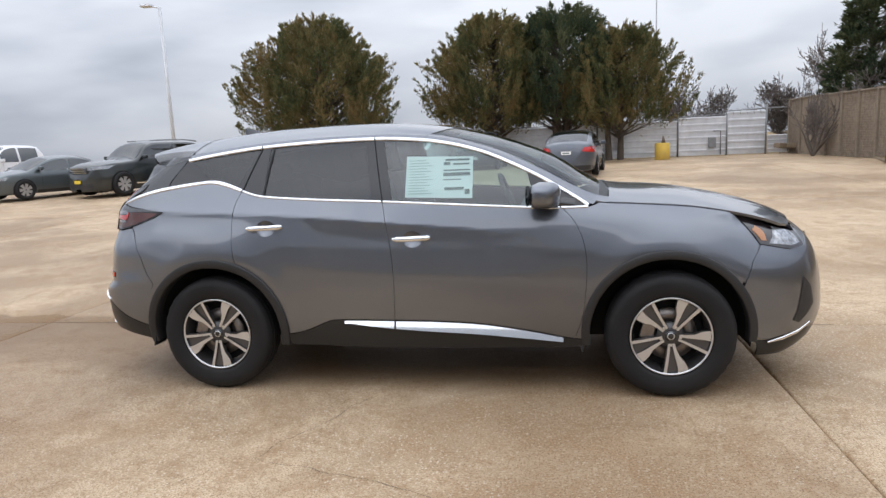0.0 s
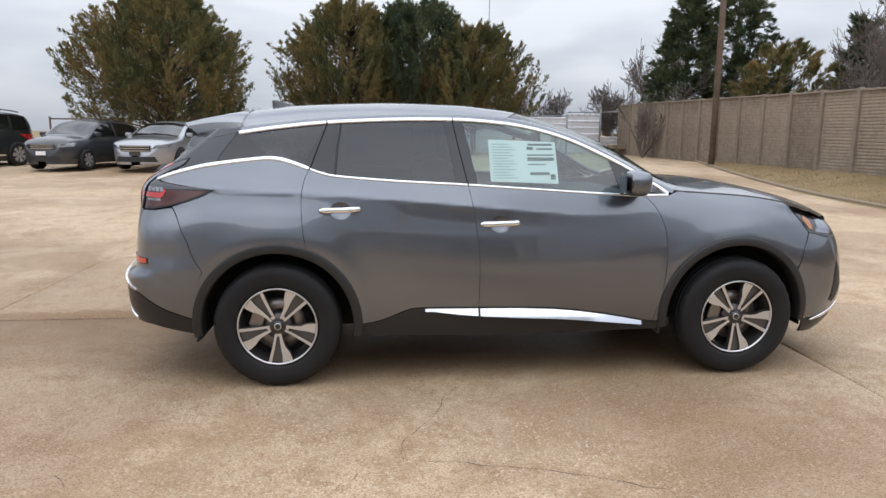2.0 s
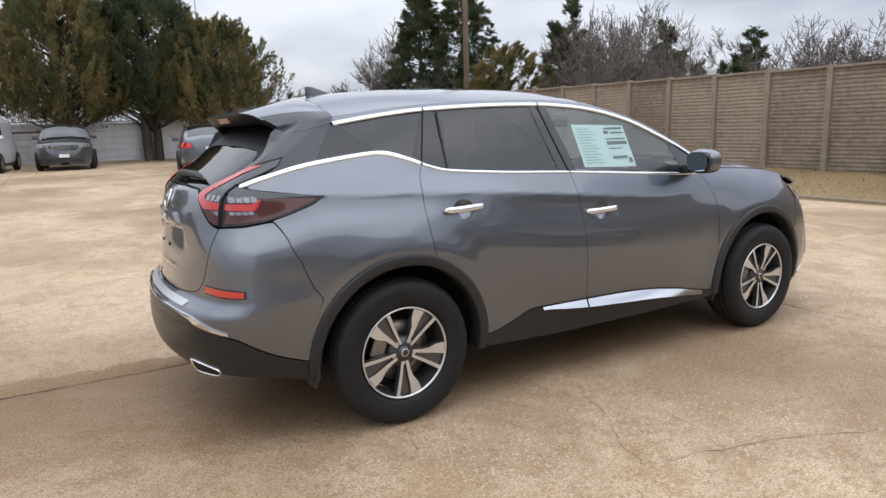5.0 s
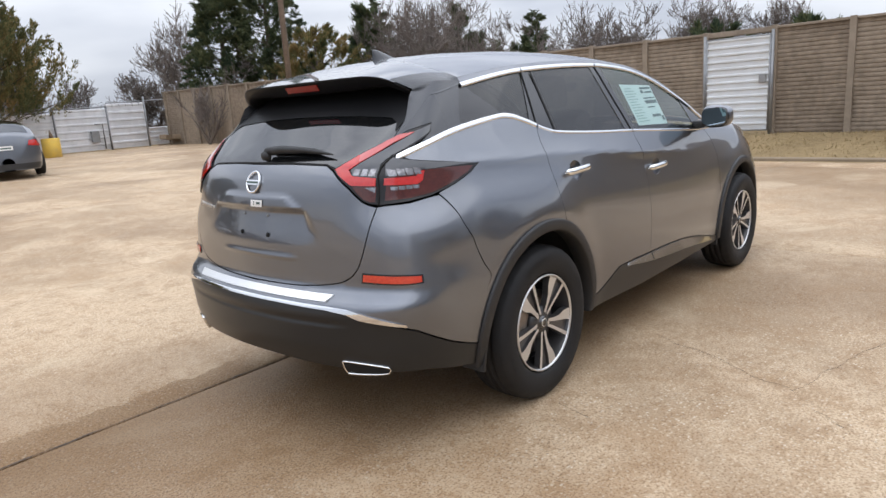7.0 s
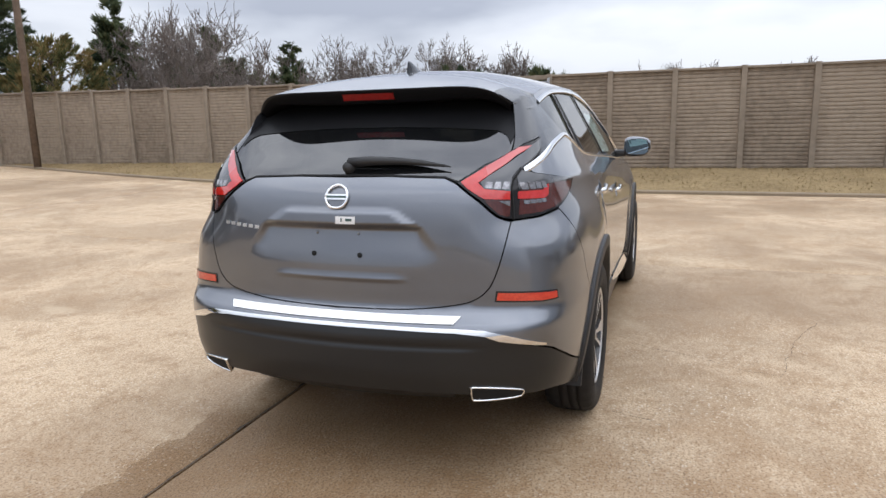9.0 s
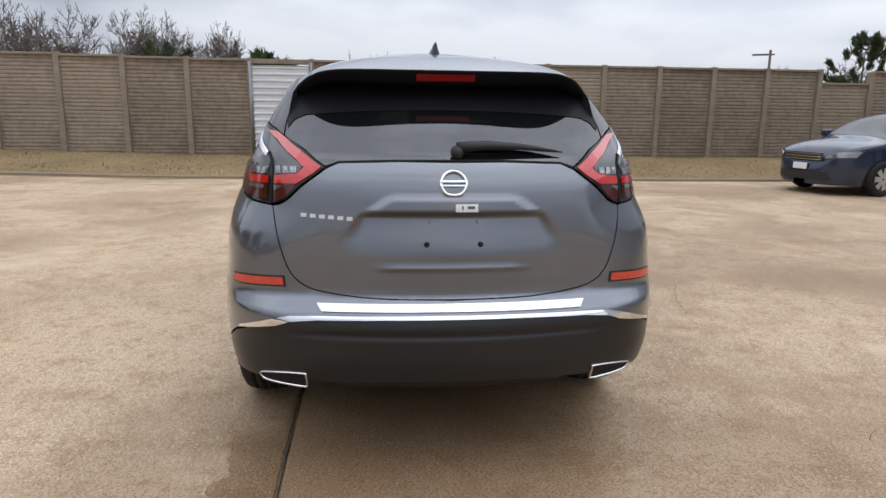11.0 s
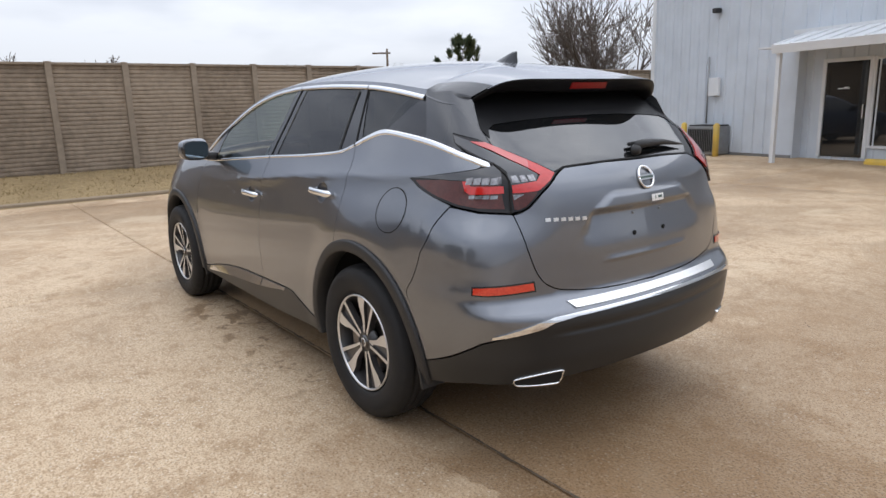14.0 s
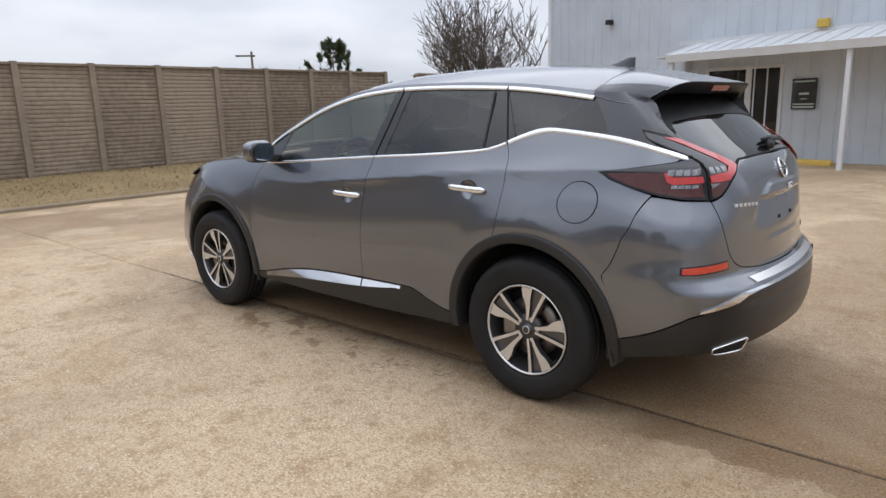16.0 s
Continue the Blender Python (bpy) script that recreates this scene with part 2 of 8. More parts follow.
def paint(name, color, flake=0.0, rough=0.3, metal=0.55, gloss=1.45):
    """Metallic car paint: fine flake in the base under a glossy clear coat, with a thin film of road dust."""
    m = material(name, color, rough=rough, metal=metal, coat=1.0, spec=0.5)
    m.node_tree.nodes["Principled BSDF"].inputs["Coat IOR"].default_value = gloss
    n, l = m.node_tree.nodes, m.node_tree.links
    p = n["Principled BSDF"]
    co, a, b = n.new("ShaderNodeTexCoord"), n.new("ShaderNodeTexNoise"), n.new("ShaderNodeTexNoise")
    a.inputs["Scale"].default_value, b.inputs["Scale"].default_value, b.inputs["Detail"].default_value = 900, 2.2, 6
    l.new(co.outputs["Object"], a.inputs["Vector"]), l.new(co.outputs["Object"], b.inputs["Vector"])
    mx, mx2, r = n.new("ShaderNodeMix"), n.new("ShaderNodeMix"), n.new("ShaderNodeMapRange")
    mx.data_type = mx2.data_type = "RGBA"
    mx.inputs["A"].default_value = (*[c * (1 - flake) for c in color], 1)
    mx.inputs["B"].default_value = (*[c * (1 + flake) for c in color], 1)
    l.new(a.outputs["Fac"], mx.inputs["Factor"])
    r.inputs["From Min"].default_value, r.inputs["From Max"].default_value, r.inputs["To Max"].default_value = 0.45, 0.8, 0.10
    l.new(b.outputs["Fac"], r.inputs["Value"]), l.new(r.outputs[0], mx2.inputs["Factor"])
    l.new(mx.outputs["Result"], mx2.inputs["A"])
    mx2.inputs["B"].default_value = (0.22, 0.19, 0.15, 1)
    l.new(mx2.outputs["Result"], p.inputs["Base Color"])
    p.inputs["Coat Roughness"].default_value = 0.025
    return m


CONCRETE = concrete_material("wet_tan_concrete", (0.620, 0.474, 0.318), (0.43, 0.317, 0.204), 1.0)
SOIL = material("dead_grass_soil", (0.22, 0.160, 0.085), 0.95, grain=(9, (0.34, 0.25, 0.135), 1.0, 0.9), bump=(35, 0.03), spec=0.1)
JOINT = material("dark_joint", (0.042, 0.032, 0.024), 0.9, grain=(25, (0.13, 0.095, 0.062), 0.9, 3.0))
CURB = material("curb_concrete", (0.27, 0.205, 0.14), 0.8, grain=(14, (0.20, 0.155, 0.10), 0.8), bump=(40, 0.004))
FENCE = material("precast_fence", (0.335, 0.272, 0.208), 0.85, grain=(7, (0.185, 0.146, 0.110), 0.95, 0.8), bump=(28, 0.01), vary=0.5, spec=0.2)
FENCE_POST = material("precast_post", (0.31, 0.255, 0.198), 0.85, grain=(6, (0.19, 0.155, 0.118), 0.9), bump=(28, 0.008), spec=0.2)
GALV = material("galvanised_sheet", (0.80, 0.81, 0.83), 0.38, metal=0.45, grain=(3, (0.56, 0.57, 0.59), 0.8))
WHITE_SHEET = material("white_painted_sheet", (0.70, 0.72, 0.74), 0.5, grain=(2.5, (0.52, 0.53, 0.53), 0.7))
SIDING = material("pale_blue_siding", (0.60, 0.65, 0.71), 0.5, grain=(1.6, (0.45, 0.485, 0.52), 0.6), spec=0.4)
TRIMW = material("white_trim", (0.72, 0.74, 0.76), 0.5, grain=(3, (0.55, 0.55, 0.54), 0.5))
STEEL = material("grey_steel", (0.32, 0.33, 0.34), 0.5, metal=0.7, grain=(8, (0.2, 0.19, 0.18), 0.6))
BROWNPOST = material("rusty_post", (0.09, 0.065, 0.05), 0.8, grain=(14, (0.17, 0.09, 0.05), 0.7))
WOODPOLE = material("weathered_pole", (0.17, 0.12, 0.085), 0.9, grain=(12, (0.09, 0.065, 0.045), 0.9), bump=(30, 0.01))
YELLOW = material("yellow_paint", (0.72, 0.47, 0.06), 0.6, grain=(5, (0.50, 0.36, 0.12), 0.8), bump=(30, 0.004))
BARK = material("bark", (0.085, 0.065, 0.05), 0.95, grain=(9, (0.15, 0.12, 0.095), 0.8), bump=(20, 0.02))
TWIG = material("grey_twig", (0.12, 0.10, 0.088), 0.95, grain=(5, (0.20, 0.165, 0.145), 0.8))


def leaf_material(name, a, b, c):
    m = bpy.data.materials.new(name)
    m.use_nodes = True
    n, l = m.node_tree.nodes, m.node_tree.links
    p = n["Principled BSDF"]
    g, co, t, r = n.new("ShaderNodeNewGeometry"), n.new("ShaderNodeTexCoord"), n.new("ShaderNodeTexNoise"), n.new("ShaderNodeValToRGB")
    t.inputs["Scale"].default_value, t.inputs["Detail"].default_value = 0.75, 3
    l.new(co.outputs["Object"], t.inputs["Vector"])
    mx = n.new("ShaderNodeMath")
    mx.operation = "MULTIPLY_ADD"
    mx.inputs[1].default_value = 0.32
    l.new(g.outputs["Random Per Island"], mx.inputs[0]), l.new(t.outputs["Fac"], mx.inputs[2])
    e = r.color_ramp.elements
    e[0].position, e[0].color, e[1].position, e[1].color = 0.48, (*a, 1), 0.86, (*c, 1)
    e.new(0.66).color = (*b, 1)
    l.new(mx.outputs[0], r.inputs["Fac"]), l.new(r.outputs[0], p.inputs["Base Color"])
    p.inputs["Roughness"].default_value, p.inputs["Specular IOR Level"].default_value = 0.8, 0.2
    # thin leaves let part of the light through
    tl, ms = n.new("ShaderNodeBsdfTranslucent"), n.new("ShaderNodeMixShader")
    ms.inputs["Fac"].default_value = 0.4
    l.new(r.outputs[0], tl.inputs["Color"]), l.new(p.outputs[0], ms.inputs[1]), l.new(tl.outputs[0], ms.inputs[2])
    l.new(ms.outputs[0], n["Material Output"].inputs["Surface"])
    return m


CEDAR = leaf_material("cedar_foliage", (0.105, 0.125, 0.060), (0.20, 0.18, 0.075), (0.31, 0.215, 0.095))
PINE = leaf_material("dark_conifer_foliage", (0.055, 0.078, 0.050), (0.090, 0.115, 0.060), (0.15, 0.155, 0.075))
GRASS = leaf_material("dormant_grass", (0.25, 0.185, 0.090), (0.34, 0.25, 0.130), (0.42, 0.33, 0.19))

GUNMETAL = paint("gunmetal_paint", (0.148, 0.160, 0.184), 0.45, 0.33, 0.92, 1.70)
# body grey darkened, so the pillars and spoiler ends carry their shade in colour
PILLAR = material("shade_darkened_grey", (0.034, 0.036, 0.041), 0.26, metal=0.2, spec=0.5, coat=0.5)
WINBLACK = material("gloss_black_surround", (0.012, 0.012, 0.014), 0.12, spec=0.5, coat=0.3)
GLOSSBLACK = material("gloss_black", (0.014, 0.014, 0.015), 0.25, coat=1.0)
PLASTIC = material("black_plastic", (0.015, 0.015, 0.016), 0.5, grain=(3, (0.026, 0.024, 0.022), 0.5), bump=(700, 0.0006))
LOWERBLACK = material("satin_bumper_plastic", (0.014, 0.0145, 0.015), 0.30, grain=(2.5, (0.022, 0.021, 0.020), 0.5), spec=0.45)
WINDARK = material("dull_black_trim", (0.010, 0.010, 0.011), 0.45, spec=0.15)
DARK = material("dark_void", (0.006, 0.006, 0.006), 0.9)
CHROME = material("chrome", (0.86, 0.87, 0.88), 0.08, metal=1.0)
SATIN = material("satin_metal", (0.80, 0.80, 0.79), 0.28, metal=1.0)
RUBBER = material("tyre_rubber", (0.013, 0.013, 0.014), 0.62, grain=(6, (0.026, 0.024, 0.022), 0.5), bump=(160, 0.0012), spec=0.25)
MACHINED = material("machined_alloy", (0.70, 0.70, 0.70), 0.34, metal=0.85, grain=(20, (0.58, 0.57, 0.56), 0.5))
WHEELBLACK = material("wheel_dark", (0.035, 0.033, 0.033), 0.35, coat=0.4)
DISC = material("brake_disc", (0.30, 0.27, 0.25), 0.4, metal=0.9, grain=(30, (0.2, 0.17, 0.15), 0.7))
REDLENS = material("red_lens", (0.58, 0.020, 0.016), 0.12, coat=1.0, grain=(300, (0.40, 0.012, 0.010), 0.8, 60))
# red lens made paler: the sky's reflection on the arm, put into its colour
PINKLENS = material("sky_paled_red_lens", (0.50, 0.075, 0.070), 0.10, coat=1.0)
DEEPRED = material("smoked_red_lens", (0.085, 0.016, 0.012), 0.1, coat=0.25, grain=(120, (0.045, 0.010, 0.008), 0.8, 30))
BRAKERED = material("dark_brake_lens", (0.26, 0.010, 0.009), 0.2, spec=0.4, grain=(220, (0.16, 0.006, 0.006), 0.8, 60))
SMOKE = material("smoked_lens", (0.020, 0.016, 0.017), 0.06, coat=1.0)
LAMPDARK = material("black_lamp_housing", (0.012, 0.011, 0.012), 0.10, spec=0.4)
LAMPGREY = material("smoked_grey_lens", (0.055, 0.057, 0.063), 0.08, coat=0.6)
CLEARLENS = material("clear_lens", (0.36, 0.36, 0.38), 0.14, metal=0.6, coat=1.0, grain=(90, (0.14, 0.13, 0.14), 0.9, 45))
AMBER = material("amber_lens", (0.42, 0.17, 0.05), 0.15, coat=1.0)
HEADLENS = material("headlamp_inner", (0.62, 0.64, 0.66), 0.15, metal=0.7, coat=1.0, grain=(40, (0.12, 0.12, 0.13), 0.9, 14))
REFLEX = material("red_reflector", (0.62, 0.055, 0.020), 0.15, coat=1.0, grain=(180, (0.45, 0.02, 0.01), 0.8, 90))
CLEAR = glass("front_door_glass", (0.66, 0.82, 0.80), 0.05, ior=2.05)
PRIVACY = glass("privacy_glass", (0.16, 0.16, 0.165), 0.4, ior=1.80)
TAILGLASS = glass("tailgate_glass", (0.10, 0.10, 0.105), 0.5, ior=2.3)
SHIELD = glass("windscreen_glass", (0.62, 0.76, 0.73), 0.03, ior=1.75)
FARGLASS = glass("far_car_glass", (0.16, 0.18, 0.19), 0.5, ior=2.3)
MIRROR = material("mirror_glass", (0.26, 0.32, 0.36), 0.01, metal=1.0)
CABIN = material("cabin_trim", (0.030, 0.030, 0.032), 0.8, grain=(20, (0.05, 0.05, 0.05), 0.6))
SEATGREY = material("seat_fabric", (0.075, 0.075, 0.078), 0.9, grain=(60, (0.045, 0.045, 0.048), 0.8), bump=(250, 0.001))
HEADLINER = material("headliner", (0.48, 0.47, 0.44), 0.95, grain=(40, (0.40, 0.39, 0.37), 0.6))
PAPER = material("sticker_paper", (0.84, 0.84, 0.82), 0.5)
PAPERW = material("white_label", (0.80, 0.80, 0.79), 0.5)
INK = material("print_ink", (0.06, 0.10, 0.09), 0.6)
PALEINK = material("pale_print", (0.42, 0.50, 0.47), 0.6)
DOORGLASS = material("dark_door_glass", (0.012, 0.013, 0.014), 0.05, coat=1.0)


# ---- mesh helpers ----
def mesh_of(name, verts, faces, mat, smooth=True, normals=None):
    me = bpy.data.meshes.new(name)
    me.from_pydata([tuple(v) for v in verts], [], [tuple(f) for f in faces])
    me.materials.append(mat)
    me.update()
    me.polygons.foreach_set("use_smooth", [smooth] * len(me.polygons))
    if normals is not None:
        me.normals_split_custom_set_from_vertices([tuple(v) for v in normals])
    return me


def bm_mesh(name, bm, mat, smooth=False):
    me = bpy.data.meshes.new(name)
    bm.to_mesh(me)
    bm.free()
    me.materials.append(mat)
    me.polygons.foreach_set("use_smooth", [smooth] * len(me.polygons))
    return me


def attach(name, me, parent=None, label="", m=None):
    ob = new(name, me)
    if parent is not None:
        ob.parent = parent
    if m is not None:
        ob.matrix_basis = m
    if label:
        ob["label"] = label
    return ob


def part(name, bm, mat, parent, label="", smooth=False, m=None):
    return attach(name, bm_mesh(name, bm, mat, smooth), parent, label, m)


def empty(name, m=None):
    ob = new(name)
    ob.empty_display_size = 0.2
    if m is not None:
        ob.matrix_basis = m
    return ob


def add_box(bm, lo, hi, bevel=0.0, m=None):
    """Box between two corners, with bevelled edges."""
    r = bmesh.ops.create_cube(bm, size=1.0)
    c = [(a + b) / 2 for a, b in zip(lo, hi)]
    s = [b - a for a, b in zip(lo, hi)]
    for v in r["verts"]:
        v.co = Vector([v.co[i] * s[i] + c[i] for i in range(3)])
    vs = r["verts"]
    if bevel:
        es = list({e for v in vs for e in v.link_edges})
        vs = bmesh.ops.bevel(bm, geom=es, offset=bevel, segments=2, affect="EDGES", profile=0.6)["verts"]
    if m is not None:
        bmesh.ops.transform(bm, matrix=m, verts=list(vs))
    return bm


def box(lo, hi, bevel=0.0, m=None):
    return add_box(bmesh.new(), lo, hi, bevel, m)


def tube_data(points, radii, sides=6, cap=True):
    """Vertices and faces of a tapered tube along points."""
    vs, fs = [], []
    pts = [Vector(p) for p in points]
    for i, p in enumerate(pts):
        d = (pts[min(i + 1, len(pts) - 1)] - pts[max(i - 1, 0)]).normalized()
        a = d.orthogonal().normalized() if i == 0 else (a - d * a.dot(d)).normalized()
        b = d.cross(a)
        for k in range(sides):
            t = 2 * math.pi * k / sides
            vs.append(p + (a * math.cos(t) + b * math.sin(t)) * radii[i])
    for i in range(len(pts) - 1):
        for k in range(sides):
            q = (k + 1) % sides
            fs.append((i * sides + k, i * sides + q, (i + 1) * sides + q, (i + 1) * sides + k))
    if cap:
        fs += [tuple(range(sides))[::-1], tuple((len(pts) - 1) * sides + k for k in range(sides))]
    return vs, fs


def tube(name, points, radius, mat, parent=None, label="", sides=8):
    r = radius if isinstance(radius, (list, tuple)) else [radius] * len(points)
    v, f = tube_data(points, r, sides)
    return attach(name, mesh_of(name, v, f, mat), parent, label)


def merge(chunks):
    vs, fs = [], []
    for v, f in chunks:
        o = len(vs)
        vs += list(v)
        fs += [tuple(i + o for i in q) for q in f]
    return vs, fs


def lathe(profile, n=48, axis="y"):
    """Surface of revolution round the y axis; profile: (radius, y)."""
    vs, fs = [], []
    for r, y in profile:
        for k in range(n):
            t = 2 * math.pi * k / n
            vs.append((r * math.cos(t), y, r * math.sin(t)))
    for i in range(len(profile) - 1):
        for k in range(n):
            q = (k + 1) % n
            fs.append((i * n + k, (i + 1) * n + k, (i + 1) * n + q, i * n + q))
    return vs, fs


def pchip(xs, vs):
    """Monotone cubic through the knots, for arrays; straight on beyond them."""
    x, v = np.array(xs, float), np.array(vs, float)
    h, d = np.diff(x), np.diff(v) / np.diff(x)
    m = np.zeros(len(x))
    for i in range(1, len(x) - 1):
        if d[i - 1] * d[i] > 0:
            w1, w2 = 2 * h[i] + h[i - 1], h[i] + 2 * h[i - 1]
            m[i] = (w1 + w2) / (w1 / d[i - 1] + w2 / d[i])
    m[0], m[-1] = d[0], d[-1]

    def at(q):
        q = np.asarray(q, float)
        i = np.clip(np.searchsorted(x, q) - 1, 0, len(h) - 1)
        t = (np.clip(q, x[0], x[-1]) - x[i]) / h[i]
        out = (1 + 2 * t) * (1 - t) ** 2 * v[i] + t * (1 - t) ** 2 * h[i] * m[i] + t * t * (3 - 2 * t) * v[i + 1] + t * t * (t - 1) * h[i] * m[i + 1]
        return out + np.where(q < x[0], (q - x[0]) * m[0], 0) + np.where(q > x[-1], (q - x[-1]) * m[-1], 0)
    return at


def spline(pts, n=8, closed=False):
    """Points along a Catmull-Rom curve through 2D or 3D points."""
    p = [np.array(q, float) for q in pts]
    out, k = [], len(p)
    for i in range(k if closed else k - 1):
        a, b, c, d = (p[(i - 1) % k], p[i], p[(i + 1) % k], p[(i + 2) % k]) if closed else (p[max(i - 1, 0)], p[i], p[i + 1], p[min(i + 2, k - 1)])
        for j in range(n):
            t = j / n
            out.append(tuple(0.5 * (2 * b + (c - a) * t + (2 * a - 5 * b + 4 * c - d) * t * t + (3 * b - a - 3 * c + d) * t ** 3)))
    if not closed:
        out.append(tuple(p[-1]))
    return out


def inside(poly, q):
    """Which of the points q lie inside the polygon."""
    q = np.asarray(q, float)
    res = np.zeros(len(q), bool)
    for (x1, y1), (x2, y2) in zip(poly, poly[1:] + poly[:1]):
        if y1 != y2:
            c = ((y1 > q[:, 1]) != (y2 > q[:, 1])) & (q[:, 0] < (x2 - x1) * (q[:, 1] - y1) / (y2 - y1) + x1)
            res ^= c
    return res


def area2(poly):
    return sum(a[0] * b[1] - b[0] * a[1] for a, b in zip(poly, poly[1:] + poly[:1])) / 2


def inset(poly, d):
    """The polygon drawn in by d."""
    if area2(poly) < 0:
        poly = poly[::-1]
    out, k = [], len(poly)
    for i in range(k):
        a, b, c = (np.array(poly[(i + j) % k], float) for j in (-1, 0, 1))
        u, v = b - a, c - b
        u, v = u / (np.linalg.norm(u) + 1e-9), v / (np.linalg.norm(v) + 1e-9)
        nrm = np.array((-u[1] - v[1], u[0] + v[0]))
        s = nrm @ nrm
        out.append(tuple(b + (nrm / s * 2 * d if s > 0.35 else nrm * d)))
    return out


def resample(poly, step):
    out = []
    for a, b in zip(poly, poly[1:] + poly[:1]):
        a, b = np.array(a, float), np.array(b, float)
        k = max(1, int(math.ceil(np.linalg.norm(b - a) / step)))
        out += [tuple(a + (b - a) * i / k) for i in range(k)]
    return out


from mathutils.geometry import delaunay_2d_cdt


def fill(poly, step, holes=()):
    """Triangles that fill a polygon in a plane, with an even net of points inside."""
    loops = [resample(list(poly), step)] + [resample(list(h), step) for h in holes]
    pts, edges = [], []
    for lp in loops:
        o = len(pts)
        pts += lp
        edges += [(o + i, o + (i + 1) % len(lp)) for i in range(len(lp))]
    b = np.array(pts)
    lo, hi = b.min(0), b.max(0)
    gx, gy = np.meshgrid(np.arange(math.floor(lo[0] / step), hi[0] / step + 1) * step, np.arange(math.floor(lo[1] / step), hi[1] / step + 1) * step)
    q = np.stack([gx.ravel(), gy.ravel()], 1)
    ok = inside(loops[0], q)
    for h in loops[1:]:
        ok &= ~inside(h, q)
    q = q[ok]
    if len(q):
        near = np.array([np.min(np.sum((b - p) ** 2, 1)) for p in q])
        q = q[near > (0.45 * step) ** 2]
    allp = [Vector(p) for p in pts] + [Vector(p) for p in q]
    v, _, f, _, _, _ = delaunay_2d_cdt(allp, edges, [], 0, 1e-6)
    v = np.array([tuple(p) for p in v])
    f = np.array([t for t in f if len(t) == 3], int)
    c = v[f].mean(1)
    ok = inside(loops[0], c)
    for h in loops[1:]:
        ok &= ~inside(h, c)
    f = f[ok]
    used = np.unique(f)
    idx = -np.ones(len(v), int)
    idx[used] = np.arange(len(used))
    return v[used], idx[f]


def patch(name, surf, poly, step, mat, parent, label="", off=0.0, rim=0.012, holes=(), gap=0.0, flip=False):
    """A panel that fills poly on the surface surf(a, b) -> points, with its normals, and a rim turned inwards."""
    poly = [tuple(p) for p in poly]
    if gap:
        poly = inset(poly, gap)
    v, f = fill(poly, step, holes)
    P, N = surf(v[:, 0], v[:, 1])
    P = P + N * off
    e = P[f]
    fn = np.cross(e[:, 1] - e[:, 0], e[:, 2] - e[:, 0])
    bad = np.sum(fn * N[f[:, 0]], 1) < 0
    f[bad] = f[bad][:, ::-1]
    if rim:
        count = {}
        for t in f:
            for a, b in ((t[0], t[1]), (t[1], t[2]), (t[2], t[0])):
                count[(a, b)] = count.get((a, b), 0) + 1
        bd = [(a, b) for a, b in count if (b, a) not in count]
        ids = sorted({a for a, _ in bd} | {b for _, b in bd})
        o = len(P)
        at = {a: o + i for i, a in enumerate(ids)}
        out = {a: np.zeros(3) for a in ids}
        for a, b in bd:
            w = np.cross(P[b] - P[a], N[a])
            w /= np.linalg.norm(w) + 1e-9
            out[a] += w
            out[b] += w
        ON = np.array([out[a] / (np.linalg.norm(out[a]) + 1e-9) for a in ids])
        top, low = P[ids], P[ids] - N[ids] * rim
        k = len(ids)
        P = np.concatenate([P, top, low])
        N = np.concatenate([N, ON, ON])
        f = [tuple(t) for t in f] + [(at[b], at[a], at[a] + k, at[b] + k) for a, b in bd]
    return attach(name, mesh_of(name, P, [tuple(int(i) for i in t) for t in f], mat, True, N), parent, label)


# ---- the lot: pavement, verge, fence ----
def rise(x, y):
    """Height of the ground: level round the car, rising gently to the back of the lot, with a bank of grass below the fence."""
    z = 0.36 * min(1.0, max(0.0, (y - 4.5) / 15.5))
    if x > EDGE(y):
        z += 0.03 + 0.27 * min(1.0, (x - EDGE(y)) / 2.6)
    return z


def EDGE(y):
    """Line where the pavement meets the grass verge."""
    return 8.65 + 0.45 * min(1, max(0, (y + 6) / 8)) + 2.9 * min(1, max(0, (y - 9) / 12)) ** 1.3


def sheet(x0, x1, y0, y1, nx, ny, zf):
    vs = [(x0 + (x1 - x0) * i / nx, y0 + (y1 - y0) * j / ny, 0) for j in range(ny + 1) for i in range(nx + 1)]
    vs = [(x, y, zf(x, y)) for x, y, _ in vs]
    fs = [(j * (nx + 1) + i, j * (nx + 1) + i + 1, (j + 1) * (nx + 1) + i + 1, (j + 1) * (nx + 1) + i) for j in range(ny) for i in range(nx)]
    return vs, fs


def far_ground(x, y):
    d = max(abs(x) - 60, abs(y) - 60, 0)
    return rise(x, min(y, 30)) - 0.06 if d == 0 else rise(x, min(y, 30)) - 0.06 - min(d * 0.01, 4)


def axis_steps(lo, hi, fine_lo, fine_hi, step):
    a = list(np.arange(fine_lo, fine_hi + 0.01, step))
    return [lo, lo / 2.5, lo / 6] + [v for v in a if v > lo / 6 + 1 and v < hi / 6 - 1] + [hi / 6, hi / 2.5, hi]


gx, gy = axis_steps(-1500, 1500, -40, 40, 2.0), axis_steps(-1500, 1500, -40, 40, 2.0)
gv = [(x, y, far_ground(x, y)) for y in gy for x in gx]
gf = [(j * len(gx) + i, j * len(gx) + i + 1, (j + 1) * len(gx) + i + 1, (j + 1) * len(gx) + i) for j in range(len(gy) - 1) for i in range(len(gx) - 1)]
ground = attach("ground", mesh_of("ground", gv, gf, SOIL))
tagged(ground, "brown dormant grass and bare soil reaching the horizon", "ground", kind="structure")

